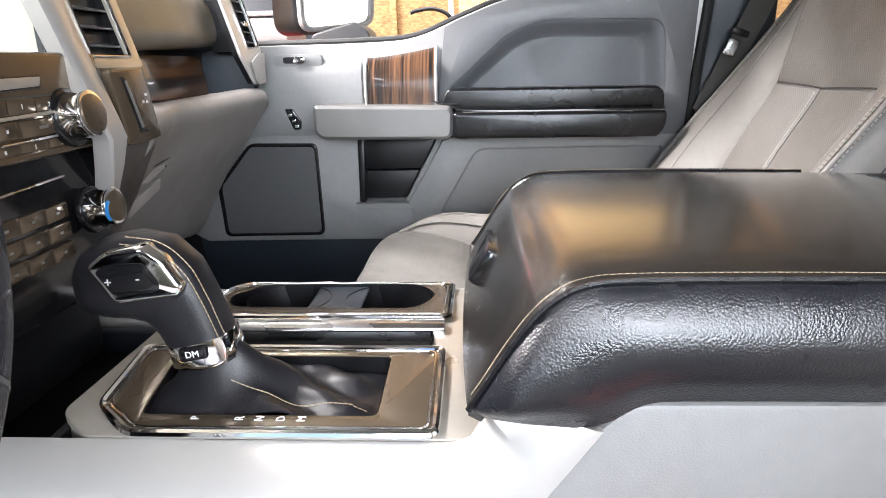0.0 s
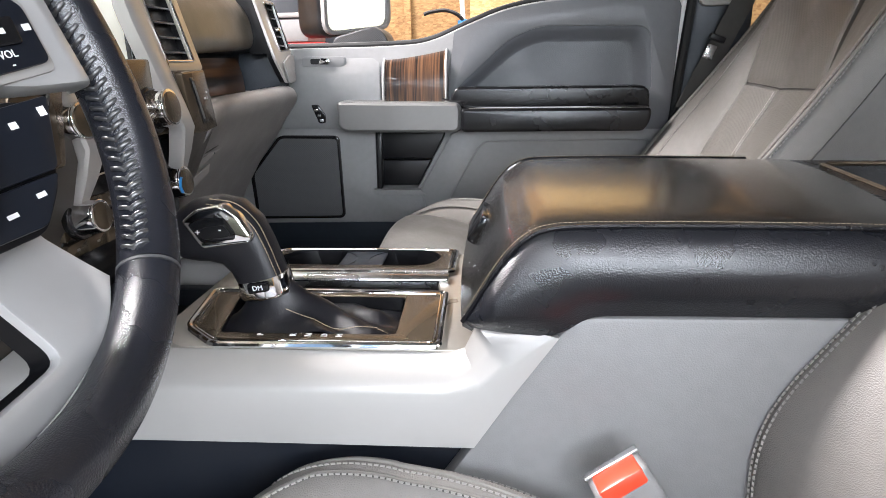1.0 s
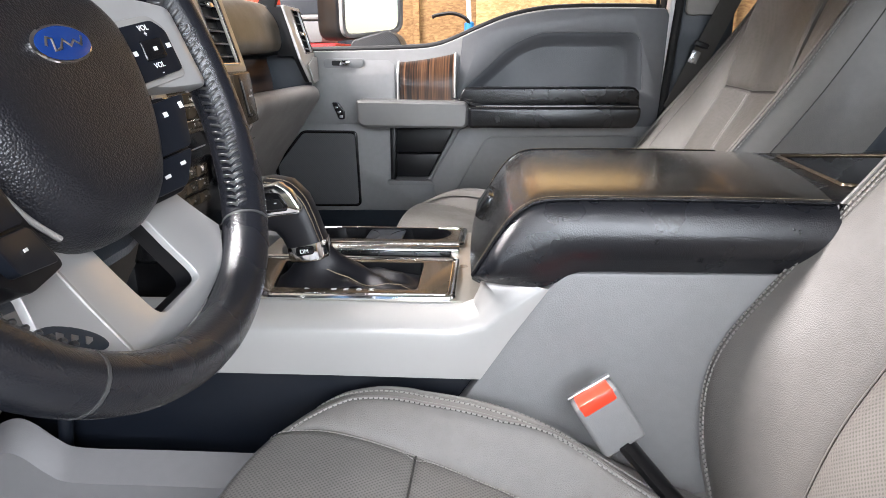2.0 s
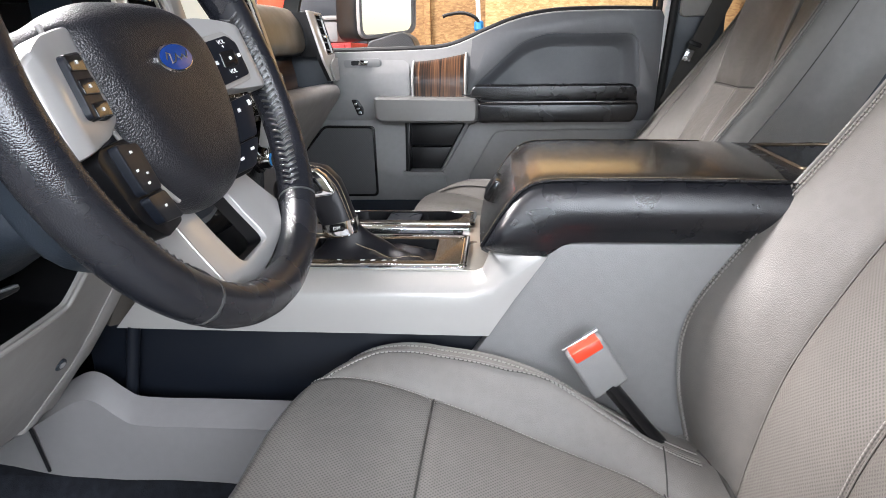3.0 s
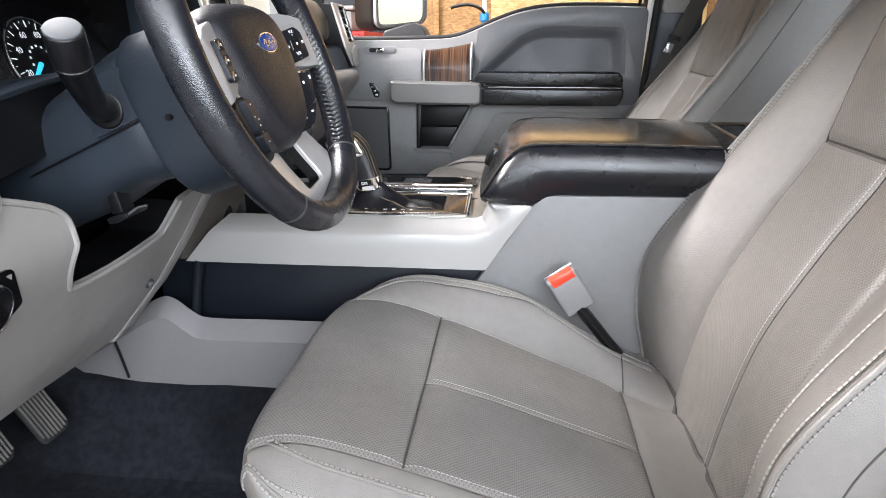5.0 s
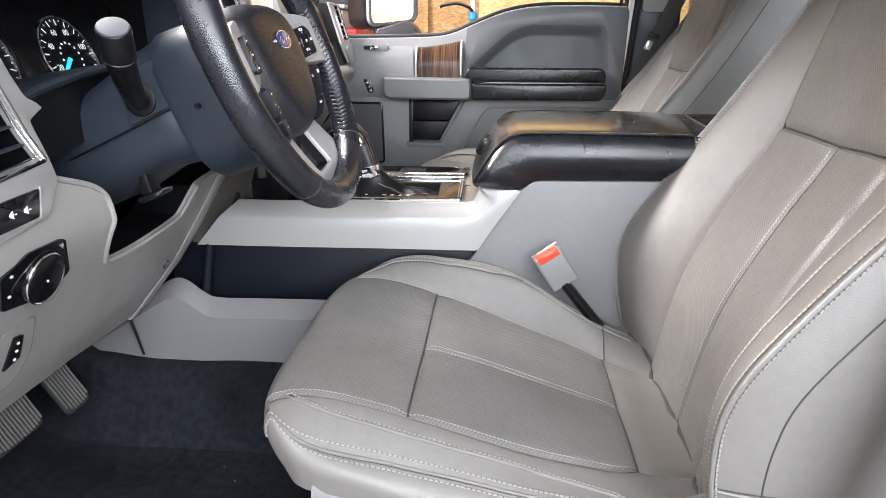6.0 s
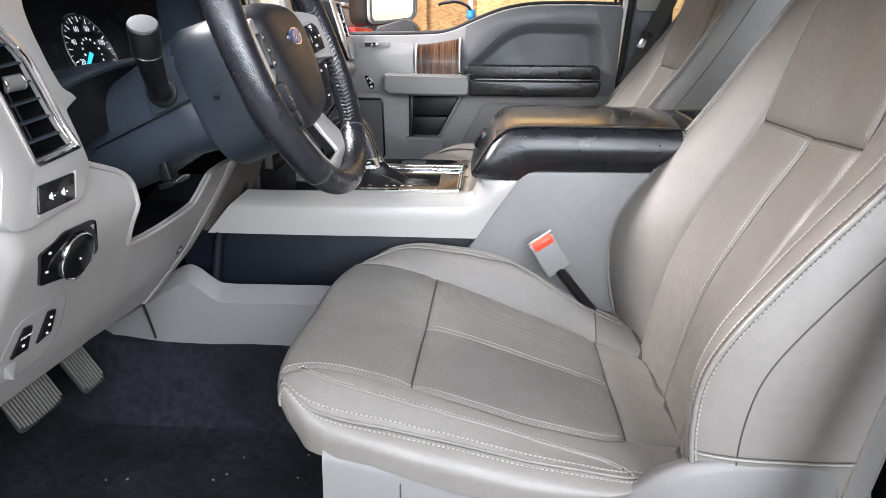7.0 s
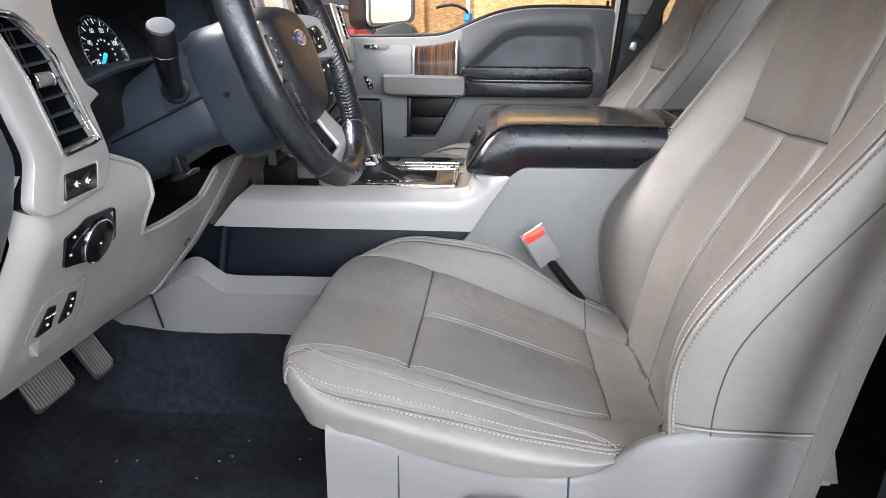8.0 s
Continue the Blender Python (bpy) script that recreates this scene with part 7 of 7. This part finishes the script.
knee_slab([(-0.185, 0.682), (-0.171, 0.679), (-0.161, 0.645), (-0.182, 0.638)], 0.004, "pedal_switch", black_plastic, pl, 0.002)
lettering("release_letters", "PULL ON", 0.0042, axes(on_knee(-0.2125, 0.664, 0.0055), (0.0, 1, 0.0), (0.5, -0.3, 0.9)), white_mark, pl)
for y, z in ((-0.212, 0.652), (-0.1765, 0.671), (-0.1735, 0.660), (-0.1715, 0.648)):
    part("switch_mark", box(on_knee(y, z, 0.0056), (0.0012, 0.0034, 0.0026), 0.0003), white_mark, pl)
# band that closes the knee panel against the console, and a screw cover
band, flank = [], []
for z, yl, yr in ((0.764, 0.296, 0.334), (0.725, 0.297, 0.332), (0.685, 0.294, 0.329), (0.640, 0.286, 0.322), (0.590, 0.272, 0.312), (0.550, 0.258, 0.296), (0.520, 0.246, 0.284), (0.500, 0.240, 0.276)):
    xl, xr = on_knee(yl, z, 0.0015)[0], on_knee(yr, z, 0.004)[0]
    band.append([(xl - 0.010, yl - 0.003, z), (xl, yl, z), (xl + 0.002, yl + 0.004, z), (xr, yr - 0.004, z), (xr - 0.002, yr, z), (xr - 0.012, yr + 0.002, z)])
    flank.append([(xr - 0.010, yr + 0.001, z), (xr - 0.06, yr + 0.008, z), (xr - 0.13, yr + 0.012, z + 0.01)])
part("knee_band", sheet(band, 0.004, (-1, 0, -0.3)), knee_plastic, dash, "pale band beside the console")
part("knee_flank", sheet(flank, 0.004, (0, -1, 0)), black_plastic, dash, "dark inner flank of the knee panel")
SN = Vector((1, -0.1, -0.6)).normalized()
part("screw_cover", disc(Vector(on_knee(0.228, 0.614, 0.001)), SN, 0.0085, 0.004, 0.001), dark_plastic, dash)
part("screw_head", disc(Vector(on_knee(0.228, 0.614, 0.003)), SN, 0.0045, 0.003), steel, dash)

# outer end of the dash, by the open door
part("end_cap", prism(fillet([(-0.415, 1.10), (-0.394, 0.925), (-0.379, 0.866), (-0.392, 0.815), (-0.420, 0.757), (-0.47, 0.67), (-0.56, 0.56), (-0.95, 0.56), (-0.95, 1.05)], 0.012), "y", -0.345, -0.297, 0.004), slate_plastic, dash, "slate grey end cap by the door")

# instrument cluster
clu = thing("instrument_cluster", "dark instrument cluster with a lit speed dial", "gauge cluster", (-0.55, 0.083, 0.93))
CX = -0.555
part("cluster_panel", prism(fillet([(-0.13, 1.06), (-0.13, 0.90), (0.33, 0.90), (0.33, 1.06)], 0.02), "x", CX - 0.02, CX, 0.004), gloss_black, clu)
hood_prof = []
for y in np.linspace(-0.165, 0.40, 24):
    k = (y - 0.09) / 0.25
    zl = 0.905 + 0.037 * max(0, 1 - k * k)
    hood_prof.append([(-0.425, y, zl + 0.006), (-0.45, y, zl + 0.006), (-0.50, y, zl + 0.000), (CX, y, zl - 0.012)])
part("cluster_brow", sheet(hood_prof, 0.006), dark_plastic, clu)
part("brow_lip", tube([r[0] for r in hood_prof], 0.0045, 8), dark_plastic, clu)
# the hollow below the lip: its shade is put in as a black sheet
part("brow_shade", sheet([[(r[0][0] - 0.003, r[0][1], r[0][2] - 0.005), (r[0][0] - 0.012, r[0][1], r[0][2] - 0.03), (r[0][0] - 0.012, r[0][1], r[0][2] - 0.08)] for r in hood_prof], 0.004, (-1, 0, 0)), black_plastic, clu, "black sheet standing in for the shade under the brow")
part("cluster_hood", sheet([[(x, y, 1.105 - 0.02 * ((y - 0.09) / 0.25) ** 2 + (x + 0.45) * 0.1) for x in np.linspace(-0.56, -0.42, 5)] for y in np.linspace(-0.17, 0.36, 12)], 0.012), dark_plastic, clu)
for y in (-0.165, 0.385):
    part("cluster_cheek", prism([(-0.42, 1.10), (-0.42, 0.88), (-0.56, 0.88), (-0.56, 1.10)], "y", y - 0.008, y + 0.008, 0.004), dark_plastic, clu)
for cy, kind in ((0.168, 1), (-0.005, 0)):
    dial = part("dial", disc((CX + 0.001, cy, 0.954), (1, 0, 0), 0.057, 0.003, 0.0005, 40), black_plastic, clu, "black dial")
    part("dial_ring", tube([(CX + 0.003, cy + 0.057 * math.cos(a), 0.954 + 0.057 * math.sin(a)) for a in np.linspace(0, 2 * math.pi, 41)[:-1]], 0.0012, 6, closed=True), steel, dial)
    tk = bmesh.new()
    for i in range(25):
        a = radians(215 - i * 250 / 24)
        r0 = 0.045 if i % 2 == 0 else 0.050
        p0, p1 = [Vector((CX + 0.0035, cy + r * math.cos(a), 0.954 + r * math.sin(a))) for r in (r0, 0.053)]
        tube([p0, p1], 0.0008 if i % 2 == 0 else 0.0005, 4, bm=tk)
    for i in range(11):
        a = radians(210 - i * 24)
        box((CX + 0.0035, cy + 0.021 * math.cos(a), 0.954 + 0.021 * math.sin(a)), (0.0006, 0.003, 0.003), bm=tk)
    part("dial_ticks", tk, lit_mark, dial)
    if kind:
        for i, num in enumerate(("20", "40", "60", "80", "100")):
            a = radians((200, 155, 112, 70, 24)[i])
            lettering("dial_number", num, 0.0115, axes((CX + 0.0036, cy + 0.037 * math.cos(a), 0.954 + 0.037 * math.sin(a)), (0, 1, 0), (0, 0, 1)), lit_mark, dial)
    part("needle", tube([(CX + 0.006, cy - 0.009, 0.953), (CX + 0.006, cy - 0.031, 0.935)], [0.0030, 0.0022], 6), blue_glow, dial, "lit blue needle")
part("info_display", prism([(0.062, 0.925), (0.094, 0.925), (0.094, 1.0), (0.062, 1.0)], "x", CX, CX + 0.002), gloss_black, clu)
part("cluster_label", box((CX + 0.003, -0.03, 0.925), (0.0008, 0.03, 0.008)), white_mark, clu)

for ob in clu.children_recursive:
    if ob.name.split(".")[0] not in ("cluster_hood", "cluster_brow", "brow_lip", "brow_shade", "cluster_cheek"):
        for v in ob.data.vertices:
            v.co.x -= 0.35 * (v.co.z - 0.93)

# pedals
def pedal(name, label, c, w, h, lean, taper):
    p = thing(name, label, "pedal", (c[0], c[1], c[2]))
    m = Matrix.Translation(c) @ pose(0, 0, 0, 0, lean, 0)
    o = fillet([(-w / 2 * taper, h / 2), (w / 2 * taper, h / 2), (w / 2, -h / 2), (-w / 2, -h / 2)], 0.012)
    bm = prism(o, "x", -0.008, 0.0, 0.003)
    bmesh.ops.transform(bm, matrix=m, verts=bm.verts)
    part("pad", bm, rubber, p)
    n = int(w / 0.0068)
    for i in range(n):
        y = -w / 2 + (i + 0.5) * w / n
        bm = box((0.0015, y, 0), (0.005, 0.0026, h * 0.92 * (1 - 0.25 * (abs(y) / (w / 2)) ** 4)), 0.001, seg=1)
        bmesh.ops.transform(bm, matrix=m, verts=bm.verts)
        part("rib", bm, pedal_rubber, p)
    part("arm", tube([tuple(m @ Vector((-0.012, 0, 0.02))), (c[0] - 0.10, c[1], c[2] + 0.12), (c[0] - 0.16, c[1], c[2] + 0.30)], 0.010, 8), black_plastic, p)
    return p


pedal("brake_pedal", "ribbed rubber brake pedal, worn grey", (-0.68, 0.032, 0.423), 0.102, 0.078, -28, 0.85)
pedal("accelerator_pedal", "ribbed rubber accelerator pedal, worn grey", (-0.69, 0.167, 0.412), 0.060, 0.112, -30, 1.0)
